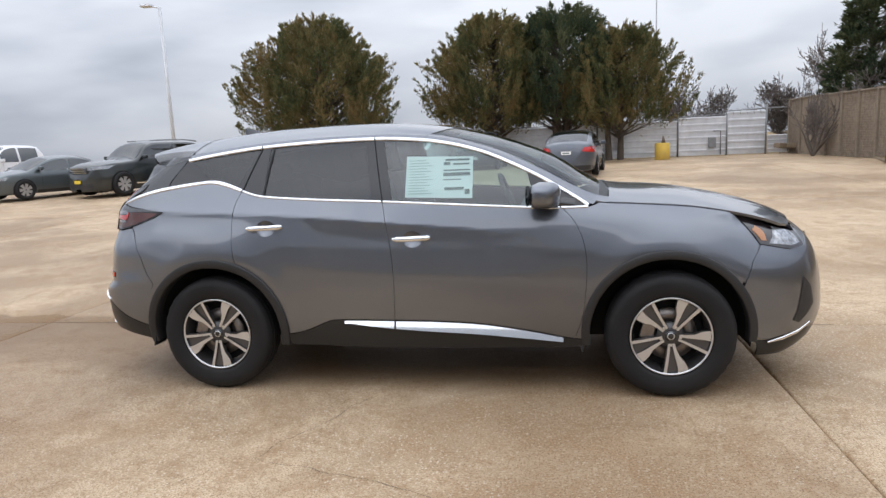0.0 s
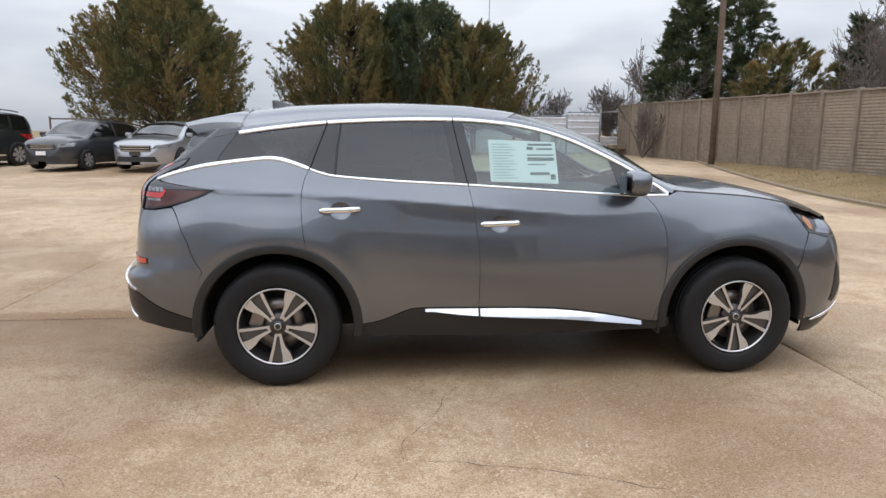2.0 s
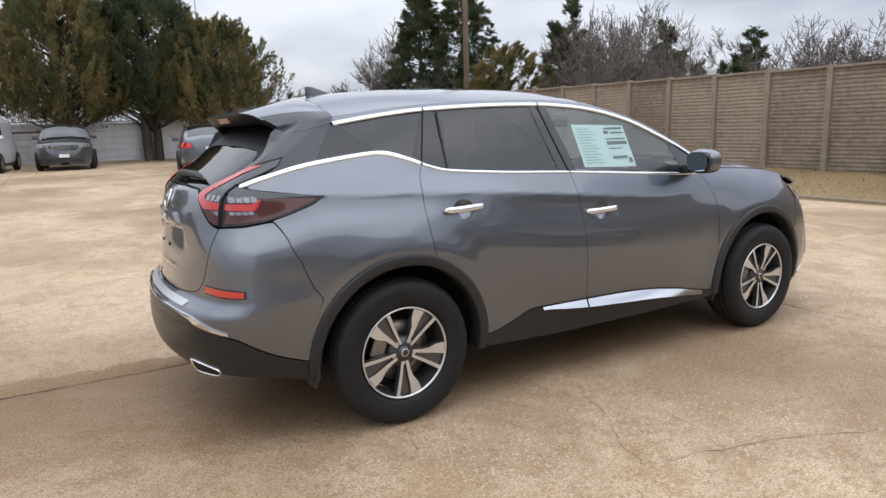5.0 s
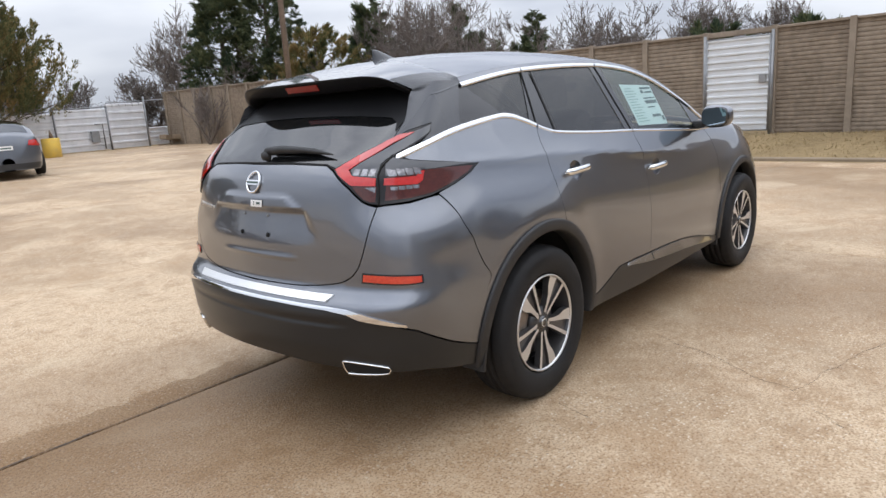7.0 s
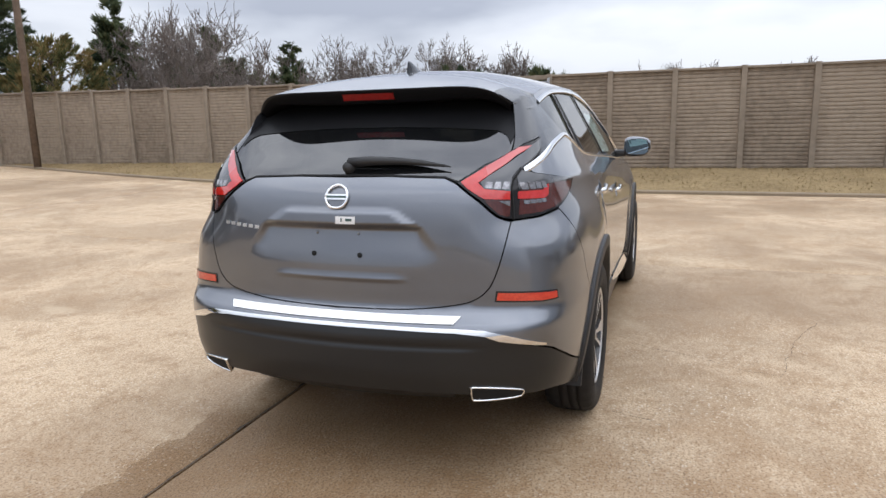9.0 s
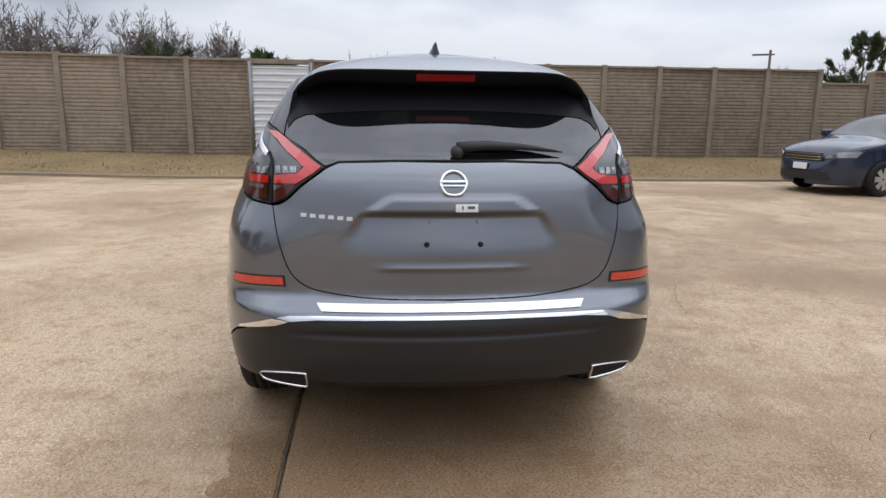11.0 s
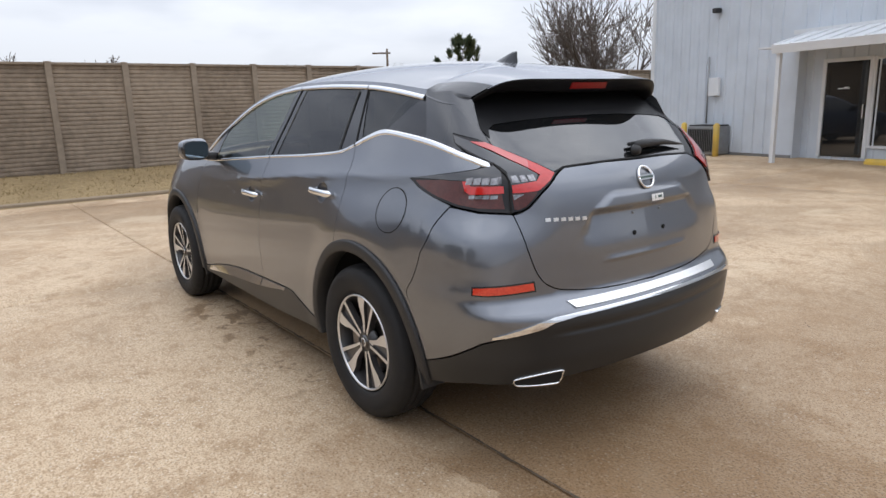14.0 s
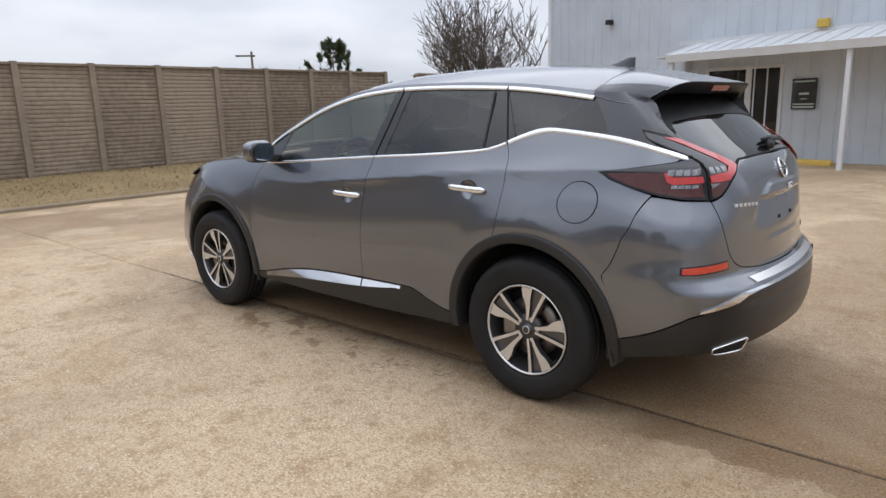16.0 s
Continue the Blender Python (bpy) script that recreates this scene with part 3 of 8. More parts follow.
# grass verge between the pavement and the fence
VX = [0.0, 0.12, 0.4, 0.9, 1.5, 2.2, 2.9, 3.6]
vv, vf, NY = [], [], 100
for j in range(NY + 1):
    y = -24 + 55 * j / NY
    for k, d in enumerate(VX):
        x = EDGE(y) + 0.15 + d * (12.6 - EDGE(y)) / 3.6
        vv.append((x, y, rise(x, y) + 0.02 * noise.noise((x * 1.3, y * 1.3, 0)) + 0.01))
for j in range(NY):
    for k in range(len(VX) - 1):
        a = j * len(VX) + k
        vf.append((a, a + 1, a + 1 + len(VX), a + len(VX)))
verge = attach("grass_verge", mesh_of("grass_verge", vv, vf, SOIL))
tagged(verge, "strip of dormant straw-coloured grass along the fence", "grass", kind="structure")

rnd = random.Random(5)
bv, bf = [], []
for i in range(15000):
    y = rnd.uniform(-16, 16) if i % 3 else rnd.uniform(-22, 29)
    x = EDGE(y) + 0.12 + (11.9 - EDGE(y)) * rnd.random() ** 1.1
    z, h, a, w = rise(x, y), rnd.uniform(0.02, 0.055), rnd.uniform(0, 6.28), rnd.uniform(0.008, 0.02)
    dx, dy, lx, ly = math.cos(a) * w, math.sin(a) * w, rnd.uniform(-0.06, 0.06), rnd.uniform(-0.06, 0.06)
    o = len(bv)
    bv += [(x - dx, y - dy, z - 0.005), (x + dx, y + dy, z - 0.005), (x + lx, y + ly, z + h)]
    bf.append((o, o + 1, o + 2))
tagged(attach("grass_tufts", mesh_of("grass_tufts", bv, bf, GRASS, False)), "dry straw-coloured grass blades on the verge", "grass", kind="stuff")

# low kerb along the verge
kv, kf = [], []
for j in range(NY + 1):
    y = -24 + 55 * j / NY
    x, z = EDGE(y), rise(EDGE(y) - 0.01, y)
    kv += [(x, y, z - 0.05), (x + 0.005, y, z + 0.045), (x + 0.03, y, z + 0.06), (x + 0.15, y, z + 0.06), (x + 0.17, y, z - 0.05)]
for j in range(NY):
    for k in range(4):
        a = j * 5 + k
        kf.append((a, a + 5, a + 6, a + 1))
tagged(attach("kerb", mesh_of("kerb", kv, kf, CURB, False)), "low weathered concrete kerb edging the grass verge", "kerb", kind="structure")

pavement = empty("pavement")
tagged(pavement, "wet tan concrete slabs with dark joints and stains", "pavement", kind="structure")
base_v, base_f = sheet(-44.6, 8.6, -26.6, 27.6, 54, 54, lambda x, y: rise(min(x, 8), y) - 0.03)
attach("joint_bed", mesh_of("joint_bed", base_v, base_f, JOINT), pavement, "dark joint filler")


def slab(x0, x1, y0, y1, cut=None):
    """One slab with softly broken edges, a little above the joint bed."""
    g, nx, ny = 0.0042, max(2, int((x1 - x0) / 0.5)), max(2, int((y1 - y0) / 0.5))
    xs = [x0 + g, x0 + g + 0.012] + [x0 + (x1 - x0) * i / nx for i in range(1, nx)] + [x1 - g - 0.012, x1 - g]
    ys_ = [y0 + g, y0 + g + 0.012] + [y0 + (y1 - y0) * i / ny for i in range(1, ny)] + [y1 - g - 0.012, y1 - g]
    vs, fs = [], []
    for j, y in enumerate(ys_):
        for i, x in enumerate(xs):
            edge = i in (0, len(xs) - 1) or j in (0, len(ys_) - 1)
            px = min(x, EDGE(y) + 0.02) if x1 > 8 else x
            wob = 0.004 * noise.noise((x * 3, y * 3, 2)) if edge else 0
            vs.append((px + wob, y + wob, rise(min(px, EDGE(y) - 0.01), y) - (0.010 if edge else 0)))
    w = len(xs)
    for j in range(len(ys_) - 1):
        for i in range(w - 1):
            fs.append((j * w + i, j * w + i + 1, (j + 1) * w + i + 1, (j + 1) * w + i))
    rim = [j * w for j in range(len(ys_))] + [(len(ys_) - 1) * w + i for i in range(1, w)] + [j * w + w - 1 for j in range(len(ys_) - 2, -1, -1)] + list(range(w - 2, 0, -1))
    o = len(vs)
    vs += [(vs[i][0], vs[i][1], vs[i][2] - 0.05) for i in rim]
    for k in range(len(rim)):
        q = (k + 1) % len(rim)
        fs.append((rim[k], rim[q], o + q, o + k))
    return attach("slab", mesh_of("slab", vs, fs, CONCRETE), pavement)


SX, SY = [-44.0, -34.3, -22.3, -16.2, -10.1, -4.0, 2.1, 8.2, 12.6], [-26.5, -17.5, -8.4, 0.66, 9.7, 18.7, 29.6]
for x0, x1 in zip(SX, SX[1:]):
    for y0, y1 in zip(SY, SY[1:]):
        slab(x0, x1, y0, y1)

# hairline cracks: thin dark open slits
CRACKS = [[(-0.36, -1.00), (-0.42, -1.08), (-0.57, -1.46), (-0.70, -1.63), (-0.74, -1.82), (-0.91, -1.95), (-1.03, -2.09), (-1.26, -2.23)],
          [(-0.76, -1.83), (-0.49, -1.90), (-0.24, -1.95), (0.10, -2.07), (0.43, -2.23)], [(-1.46, -0.99), (-1.52, -1.25)], [(-2.25, -1.85), (-2.11, -2.02)],
          [(-3.2, 3.6), (-2.6, 4.9), (-2.2, 6.6), (-1.5, 8.2)], [(3.2, -3.6), (4.1, -4.2), (5.4, -4.4)]]
cr = random.Random(3)
cv, cf = [], []
for line in CRACKS:
    pts = []
    for a, b in zip(line, line[1:]):
        k = max(2, int(math.dist(a, b) / 0.06))
        for i in range(k):
            t = i / k
            pts.append((a[0] + (b[0] - a[0]) * t + cr.uniform(-0.012, 0.012), a[1] + (b[1] - a[1]) * t + cr.uniform(-0.012, 0.012)))
    for i, (x, y) in enumerate(pts):
        w = cr.uniform(0.0008, 0.0024)
        z = rise(x, y) + 0.0015
        cv += [(x - w, y - w * 0.5, z), (x + w, y + w * 0.5, z)]
        if i:
            o = len(cv)
            cf.append((o - 4, o - 3, o - 1, o - 2))
# ragged dark crust along the open joint beside the car
jv, jf = [], []
for i in range(150):
    x = -4.0 + 6.9 * i / 149
    w0, w1 = 0.003 + 0.018 * max(0, noise.noise((x * 9, 0, 1)) + 0.05), 0.003 + 0.022 * max(0, noise.noise((x * 11, 3, 1)) + 0.05)
    yc = 0.66 + 0.004 * noise.noise((x * 4, 7, 0))
    jv += [(x, yc - w0, 0.0015), (x, yc + w1, 0.0015)]
    if i:
        jf.append((2 * i - 2, 2 * i, 2 * i + 1, 2 * i - 1))
attach("joint_crust", mesh_of("joint_crust", jv, jf, JOINT, False), pavement, "ragged dark joint edge")
attach("cracks", mesh_of("cracks", cv, cf, JOINT, False), pavement, "fine dark cracks")


# ---- precast fence: posts and ribbed panels ----
FX = 12.0
fence = empty("precast_fence")
tagged(fence, "tall tan precast concrete fence moulded like stacked planks", "fence", kind="structure")


def ribbed(width, height, rows, depth=0.035, sag=0.0):
    """A panel of stacked planks: each course stands proud in the middle, with a groove between the courses."""
    vs, fs = [], []
    nx = 6
    prof = []
    h = height / rows
    for r in range(rows):
        z = r * h
        prof += [(0.0, z), (depth * 0.8, z + 0.010), (depth * 1.0, z + h * 0.5), (depth * 0.75, z + h - 0.006)]
    prof.append((0.0, height))
    for i in range(nx + 1):
        y = width * (i / nx - 0.5)
        for d, z in prof:
            vs.append((-d - 0.004 * noise.noise((y * 2.2, z * 5, rows)), y, z + 0.006 * noise.noise((y * 1.5, z * 2, 7))))
    k = len(prof)
    for i in range(nx):
        for j in range(k - 1):
            fs.append((i * k + j, i * k + j + 1, (i + 1) * k + j + 1, (i + 1) * k + j))
    o = len(vs)
    vs += [(0.06, -width / 2, 0), (0.06, width / 2, 0), (0.06, width / 2, height), (0.06, -width / 2, height)]
    fs += [(o, o + 3, o + 2, o + 1), (k - 1, o + 3, o + 2, nx * k + k - 1)]
    return vs, fs


def fence_top(y):
    return 2.58 if y < 4 else 2.58 + 0.32 * min(1, (y - 4) / 22)


BAY, Y0 = 1.46, -23.06
panel_meshes = {}
post_bm = None
nb = 36
for i in range(nb + 1):
    y = Y0 + BAY * i
    base = rise(FX, y) - 0.12
    top = fence_top(y) + (0.0 if -12.7 < y < 30 else -0.06)
    b = box((-0.075, -0.062, 0), (0.085, 0.062, top - base + 0.02), 0.012)
    o = part("post", b, FENCE_POST, fence, m=pose(FX - 0.02, y, base))
    if i == nb:
        break
    ym = y + BAY / 2
    if 1.75 < ym < 3.2:
        continue
    low = 0.32 if -12.85 < ym < -11.2 else 0.0
    top = min(fence_top(y), fence_top(y + BAY)) - 0.05 - low
    hgt = round(top - base - 0.02, 1)
    key = (hgt, i % 3)
    if key not in panel_meshes:
        v, f = ribbed(BAY - 0.115, hgt, max(8, int(round(hgt / 0.090))), 0.022)
        panel_meshes[key] = mesh_of("fence_panel", v, f, FENCE, False)
    attach("fence_panel", panel_meshes[key], fence, m=pose(FX, ym, top - hgt))
    cap = box((-0.075, -BAY / 2 + 0.06, 0), (0.09, BAY / 2 - 0.06, 0.055), 0.012)
    part("cap_rail", cap, FENCE_POST, fence, m=pose(FX, ym, top - 0.003))
# header over the gate
part("cap_rail", box((-0.075, -0.68, -0.11), (0.09, 0.68, 0.0), 0.012), FENCE_POST, fence, m=pose(FX, 2.49, 2.58))

# pale metal gate in the fence
gate = empty("metal_gate", pose(FX - 0.12, 2.49, 0.36))
tagged(gate, "white corrugated metal gate in a steel tube frame, closed", "gate")


def corrugated(width, height, rows, depth=0.03):
    vs, fs = [], []
    zs = []
    h = height / rows
    for r in range(rows):
        zs += [(0, r * h), (0, r * h + h * 0.62), (-depth, r * h + h * 0.70), (-depth, r * h + h * 0.92)]
    zs.append((0, height))
    for s in (-0.5, 0.5):
        for d, z in zs:
            vs.append((d, width * s, z))
    k = len(zs)
    for j in range(k - 1):
        fs.append((j, k + j, k + j + 1, j + 1))
    return vs, fs


v, f = corrugated(1.34, 2.0, 13, 0.028)
attach("sheet", mesh_of("sheet", v, f, WHITE_SHEET, False), gate, "white corrugated sheet", pose(0, 0, 0.05))
for s in (-1, 1):
    tube("gate_post", [(0, 0.72 * s, -0.2), (0, 0.72 * s, 2.15)], 0.035, STEEL, gate)
    tube("frame_tube", [(-0.01, 0.67 * s, 0.02), (-0.01, 0.67 * s, 2.06)], 0.02, STEEL, gate)
for z in (0.03, 2.05):
    tube("frame_rail", [(-0.01, -0.69, z), (-0.01, 0.69, z)], 0.02, STEEL, gate)
part("latch", box((-0.06, -0.62, 1.05), (0.0, -0.47, 1.22), 0.006), STEEL, gate, "dark steel latch plate")

# ---- the far metal fence at the back of the lot ----
backfence = empty("sheet_metal_fence")
tagged(backfence, "silver corrugated sheet metal fence with coiled wire on top", "fence", kind="structure")
MY = 29.8
sections = [(-14.0, -8.2, 1.75), (-8.2, -2.4, 1.75), (-2.4, 3.0, 1.75), (3.0, 6.9, 1.8), (6.9, 9.2, 1.92), (9.2, 11.0, 2.12)]
for x0, x1, top in sections:
    base = 0.40
    v, f = corrugated(x1 - x0 - 0.02, top - 0.05, 6, 0.045)
    attach("metal_sheet", mesh_of("metal_sheet", v, f, GALV, False), backfence, m=pose((x0 + x1) / 2, MY, base, 0, 0, -90) @ pose(0, 0, 0, 0, 0, 180))
    tube("rail", [(x0, MY - 0.06, base + top - 0.02), (x1, MY - 0.06, base + top + 0.03)], 0.025, STEEL, backfence)
for x in (-8.2, -2.4, 3.0, 6.9, 9.2, 11.0, 12.9):
    tube("fence_post", [(x, MY - 0.05, 0.2), (x, MY - 0.05, 2.75 if x > 10 else 2.35)], 0.045, STEEL, backfence)
v, f = corrugated(1.75, 0.85, 4, 0.04)
attach("metal_sheet", mesh_of("metal_sheet", v, f, GALV, False), backfence, m=pose(11.95, MY, 0.42, 0, 0, 90))
tube("rail", [(11.0, MY - 0.04, 2.55), (12.9, MY - 0.04, 2.6)], 0.025, STEEL, backfence)
wv = []
for x0, x1, z in ((-8.0, 10.9, 2.42),):
    pts = [(x0 + (x1 - x0) * i / 900, MY + 0.16 * math.cos(i * 0.42), z + 0.13 * math.sin(i * 0.42) + 0.05 * math.sin(i * 0.031)) for i in range(901)]
    tube("coiled_wire", pts, 0.011, STEEL, backfence, "tangled coiled wire", 4)
bx = empty("meter_box", pose(8.35, MY - 0.12, 0.42))
tagged(bx, "small grey steel utility box with a pipe beside the metal fence", "utility box")
part("cabinet", box((-0.02, -0.08, 0.35), (0.33, 0.06, 0.85), 0.02), STEEL, bx)
tube("pipe", [(0.55, 0, 0), (0.55, 0, 1.15), (0.2, 0, 1.15)], 0.03, STEEL, bx)
drum = empty("yellow_bin", pose(5.75, 27.1, 0.35))
tagged(drum, "yellow concrete-filled guard round a small pipe stand", "bollard")
v, f = lathe([(0.02, 0.78), (0.31, 0.78), (0.34, 0.75), (0.34, 0.02), (0.30, 0.0)], 24)
attach("guard", mesh_of("guard", [(x, z, y) for x, y, z in v], [q[::-1] for q in f], YELLOW, True), drum)
v, f = tube_data([(0.05, 0, 0.76), (0.05, 0, 0.9), (0.03, 0, 1.1)], [0.1, 0.07, 0.02], 8)
attach("pipe_stand", mesh_of("pipe_stand", v, f, WOODPOLE), drum, "rusty pipe stand")
for k, (px, py, a, ln) in enumerate(((11.6, 28.9, 20, 0.9), (12.0, 28.7, -10, 0.7), (12.4, 28.9, 50, 0.8))):
    r = part("rubble_block", box((-ln / 2, -0.2, 0), (ln / 2, 0.2, 0.22), 0.03), CURB, None, m=pose(px, py, 0.62, 0, 6, a))
    tagged(r, "broken concrete slab piece lying by the fence", "rubble", group="rubble")
plank = part("leaning_plank", box((-0.06, -0.03, 0), (0.06, 0.03, 2.1), 0.005), WOODPOLE, None, m=pose(12.3, 29.0, 0.5, -8, 16, 0))
tagged(plank, "weathered wooden plank leaning on the fence", "plank")

# ---- utility poles, lamp post, mast ----
pole = tube("utility_pole", [(11.3, 18.3, 0.2), (11.3, 18.3, 5), (11.25, 18.3, 11)], [0.115, 0.105, 0.09], WOODPOLE, sides=12)
tagged(pole, "weathered round wooden utility pole on the grass verge", "pole")
mast = tube("radio_mast", [(12.5, 75, -0.5), (12.5, 75, 17)], [0.14, 0.05], STEEL)
tagged(mast, "thin steel mast far behind the trees", "mast")
lamp = empty("street_lamp", pose(-18.1, 26.2, 0.36))
tagged(lamp, "tall grey steel parking lot lamp post", "street lamp")
tube("lamp_pole", [(0, 0, 0), (0, 0, 8.4)], [0.11, 0.07], WHITE_SHEET, lamp)
tube("lamp_arm", [(0, 0, 8.3), (-0.5, -0.1, 8.45)], 0.035, GALV, lamp)
part("lamp_head", box((-0.9, -0.3, 8.38), (-0.35, 0.12, 8.5), 0.03), GALV, lamp)
tpole = empty("telephone_pole", pose(71, -46.2, -0.6))
tagged(tpole, "distant wooden pole with a crossarm", "pole")
tube("shaft", [(0, 0, 0), (0, 0, 9.6)], [0.2, 0.14], WOODPOLE, tpole)
part("crossarm", box((-1.2, -1.0, 9.0), (1.2, -0.85, 9.2), 0.0, pose(0, 0.9, 0, 0, 0, 57)), WOODPOLE, tpole)
tube("telephone_pole_wire", [(-6.5, 33.2, 0.2), (-6.55, 33.2, 2.4)], 0.05, BROWNPOST)["label"] = "rusty fence post behind the parked cars"
for o in list(scene.objects):
    if o.name == "telephone_pole_wire":
        o.name = "chain_link_post"
        tagged(o, category="fence post")
# field fence behind the parked cars
wire = empty("wire_fence")
tagged(wire, "rusty pipe fence with a slanting brace behind parked cars", "fence")
for x in (-16, -12.5, -9.8, -7.6, -4.9, -2.0):
    tube("fence_post", [(x, 28.2, 0.2), (x, 28.2, 2.05)], 0.05, BROWNPOST, wire)
for a, b in (((-16, 28.2, 1.95), (-7.6, 28.2, 1.95)), ((-4.9, 28.2, 1.7), (-2.0, 28.2, 1.75)), ((-7.6, 28.2, 0.6), (-7.0, 28.2, 1.9))):
    tube("pipe_rail", [a, b], 0.035, BROWNPOST, wire)

# ---- metal building ----
BM = pose(7.9, -14.45, 0.0, 0, 0, 0) @ pose(0, 0, 0, 0, 0, -10.5)
building = empty("metal_building", BM)
tagged(building, "pale blue-grey corrugated metal building with a porch and dark glass door", "building")


def siding(length, height, pitch=0.305, rib=0.028):
    """Ribbed wall sheet along -x, facing +y."""
    xs = []
    k = int(length / pitch)
    for i in range(k):
        x = -i * pitch
        xs += [(x, 0), (x - 0.09, 0), (x - 0.105, rib), (x - 0.135, rib), (x - 0.15, 0), (x - 0.22, 0.006), (x - 0.23, 0.006)]
    xs.append((-length, 0))
    vs = [(x, y, z) for z in (0, height) for x, y in xs]
    n = len(xs)
    return vs, [(i, i + n, i + n + 1, i + 1) for i in range(n - 1)]


RC0, RC1 = -4.55, -12.0   # recessed porch between these
v, f = siding(-RC0, 6.6)
attach("wall_sheet", mesh_of("wall_sheet", v, f, SIDING, False), building)
v, f = siding(14.0, 3.9)
attach("wall_sheet", mesh_of("wall_sheet", v, f, SIDING, False), building, m=pose(RC0, 0, 2.7))
v, f = siding(14.0, 2.72)
attach("porch_wall", mesh_of("porch_wall", v, f, SIDING, False), building, m=pose(RC0 + 0.25, -0.3, 0))
part("wall_core", box((-19, -9, 0), (-0.02, -0.36, 6.55), 0.0), SIDING, building)
part("porch_side", box((RC0 - 0.03, -0.3, 0), (RC0 + 0.03, -0.004, 2.7), 0.0), SIDING, building)
part("corner_trim", box((-0.09, -0.1, 0), (0.03, 0.035, 6.6), 0.006), TRIMW, building)
part("base_trim", box((RC0, -0.01, 0.0), (0, 0.03, 0.07), 0.004), STEEL, building)
# porch roof with standing seams
roof = part("porch_roof", box((-9.5, 0, -0.02), (0.0, 1.45, 0.02), 0.0), TRIMW, building, m=pose(RC0 - 0.38, 0.0, 2.82, -13.5))
for i in range(25):
    x = -0.02 - i * 0.39
    part("roof_seam", box((x - 0.015, 0, 0.02), (x + 0.015, 1.45, 0.05), 0.0), TRIMW, roof)
part("fascia", box((-9.5, 1.36, -0.15), (0.02, 1.46, 0.03), 0.006), TRIMW, roof)
part("roof_flashing", box((RC0 - 9.4, 0.0, 2.80), (RC0 + 0.12, 0.05, 2.90), 0.0), TRIMW, building)
part("porch_ceiling", box((RC0 - 9.3, -0.28, 2.46), (RC0 + 0.05, 1.3, 2.49), 0.0), TRIMW, building)
for x in (RC0 - 0.46, RC0 - 4.3, RC0 - 7.9):
    part("porch_post", box((x - 0.045, 1.22, 0), (x + 0.045, 1.31, 2.5), 0.006), TRIMW, building)
# glass door and side light
door = empty("entrance_door", BM @ pose(RC0 - 1.02, -0.3, 0.06))
tagged(door, "dark tinted glass entrance door in a white metal frame, closed", "door", kind="structure")
door.name = "door_1"
part("door_frame", box((-0.56, -0.03, 0), (-0.48, 0.06, 2.16), 0.006), TRIMW, door)
part("door_frame", box((0.48, -0.03, 0), (0.56, 0.06, 2.16), 0.006), TRIMW, door)
part("door_frame", box((-0.479, -0.03, 2.08), (0.479, 0.058, 2.158), 0.006), TRIMW, door)
part("door_leaf", box((-0.478, -0.02, 0.01), (0.478, 0.03, 2.078), 0.004), DOORGLASS, door, "dark tinted glass leaf")
part("door_pull", box((-0.43, 0.03, 0.85), (-0.40, 0.075, 1.15), 0.008), CHROME, door)
for w, x in ((0.26, 0.05), (0.1, 0.0), (0.18, 0.02)):
    part("lettering", box((x - w / 2, 0.032, 1.49 + 0.02 * (w == 0.1)), (x + w / 2, 0.034, 1.515 + 0.02 * (w == 0.1))), PAPERW, door, "small white lettering")
win = empty("window_1", BM @ pose(RC0 - 1.98, -0.3, 0.28))
tagged(win, "tall narrow dark window in a white frame", "window", kind="structure")
for lo, hi in (((-0.40, -0.02, 0), (-0.34, 0.05, 1.92)), ((0.34, -0.02, 0), (0.40, 0.05, 1.92)), ((-0.339, -0.02, 1.86), (0.339, 0.048, 1.918)), ((-0.339, -0.02, 0.002), (0.339, 0.048, 0.06))):
    part("window_frame", box(lo, hi, 0.005), TRIMW, win)
part("pane", box((-0.338, -0.01, 0.061), (0.338, 0.02, 1.859)), DOORGLASS, win)
sign = empty("notice_board", BM @ pose(RC0 - 2.88, -0.24, 1.18))
tagged(sign, "small black framed notice with pale lettering on the wall", "sign")
part("board", box((-0.27, 0, 0), (0.27, 0.02, 0.68), 0.01), GLOSSBLACK, sign)
for w, z, h in ((0.44, 0.60, 0.035), (0.22, 0.32, 0.05), (0.14, 0.22, 0.02), (0.46, 0.10, 0.03), (0.46, 0.03, 0.04)):
    part("lettering", box((-w / 2, 0.02, z), (w / 2, 0.023, z + h)), PALEINK, sign, "pale lettering")
panelbox = part("electrical_box", box((-0.16, 0.03, 0), (0.16, 0.12, 0.46), 0.012), TRIMW, None, m=BM @ pose(-2.3, 0.0, 1.5))
tagged(panelbox, "pale grey electrical box mounted on the metal wall", "electrical box")
pipe = tube("conduit", [(0, 0.06, 0.8), (0, 0.06, 2.5)], 0.02, STEEL)
pipe.matrix_basis = BM @ pose(-2.08, 0, 0)
tagged(pipe, "thin grey conduit pipe on the metal wall", "pipe")
wl = part("wall_light", box((-0.11, 0, 0), (0.11, 0.16, 0.17), 0.02), YELLOW, None, m=BM @ pose(RC0 - 3.3, 0.03, 2.9))
tagged(wl, "aged yellow wall light above the porch roof", "wall light")
spot = part("security_camera", box((-0.07, 0, 0), (0.07, 0.2, 0.12), 0.02), PLASTIC, None, m=BM @ pose(-2.3, 0.03, 3.55))
tagged(spot, "small dark security lamp high on the wall", "lamp")
ac = empty("air_conditioner", BM @ pose(-2.4, 0.32, 0.02))
tagged(ac, "grey outdoor air conditioning unit with louvred sides", "air conditioner")
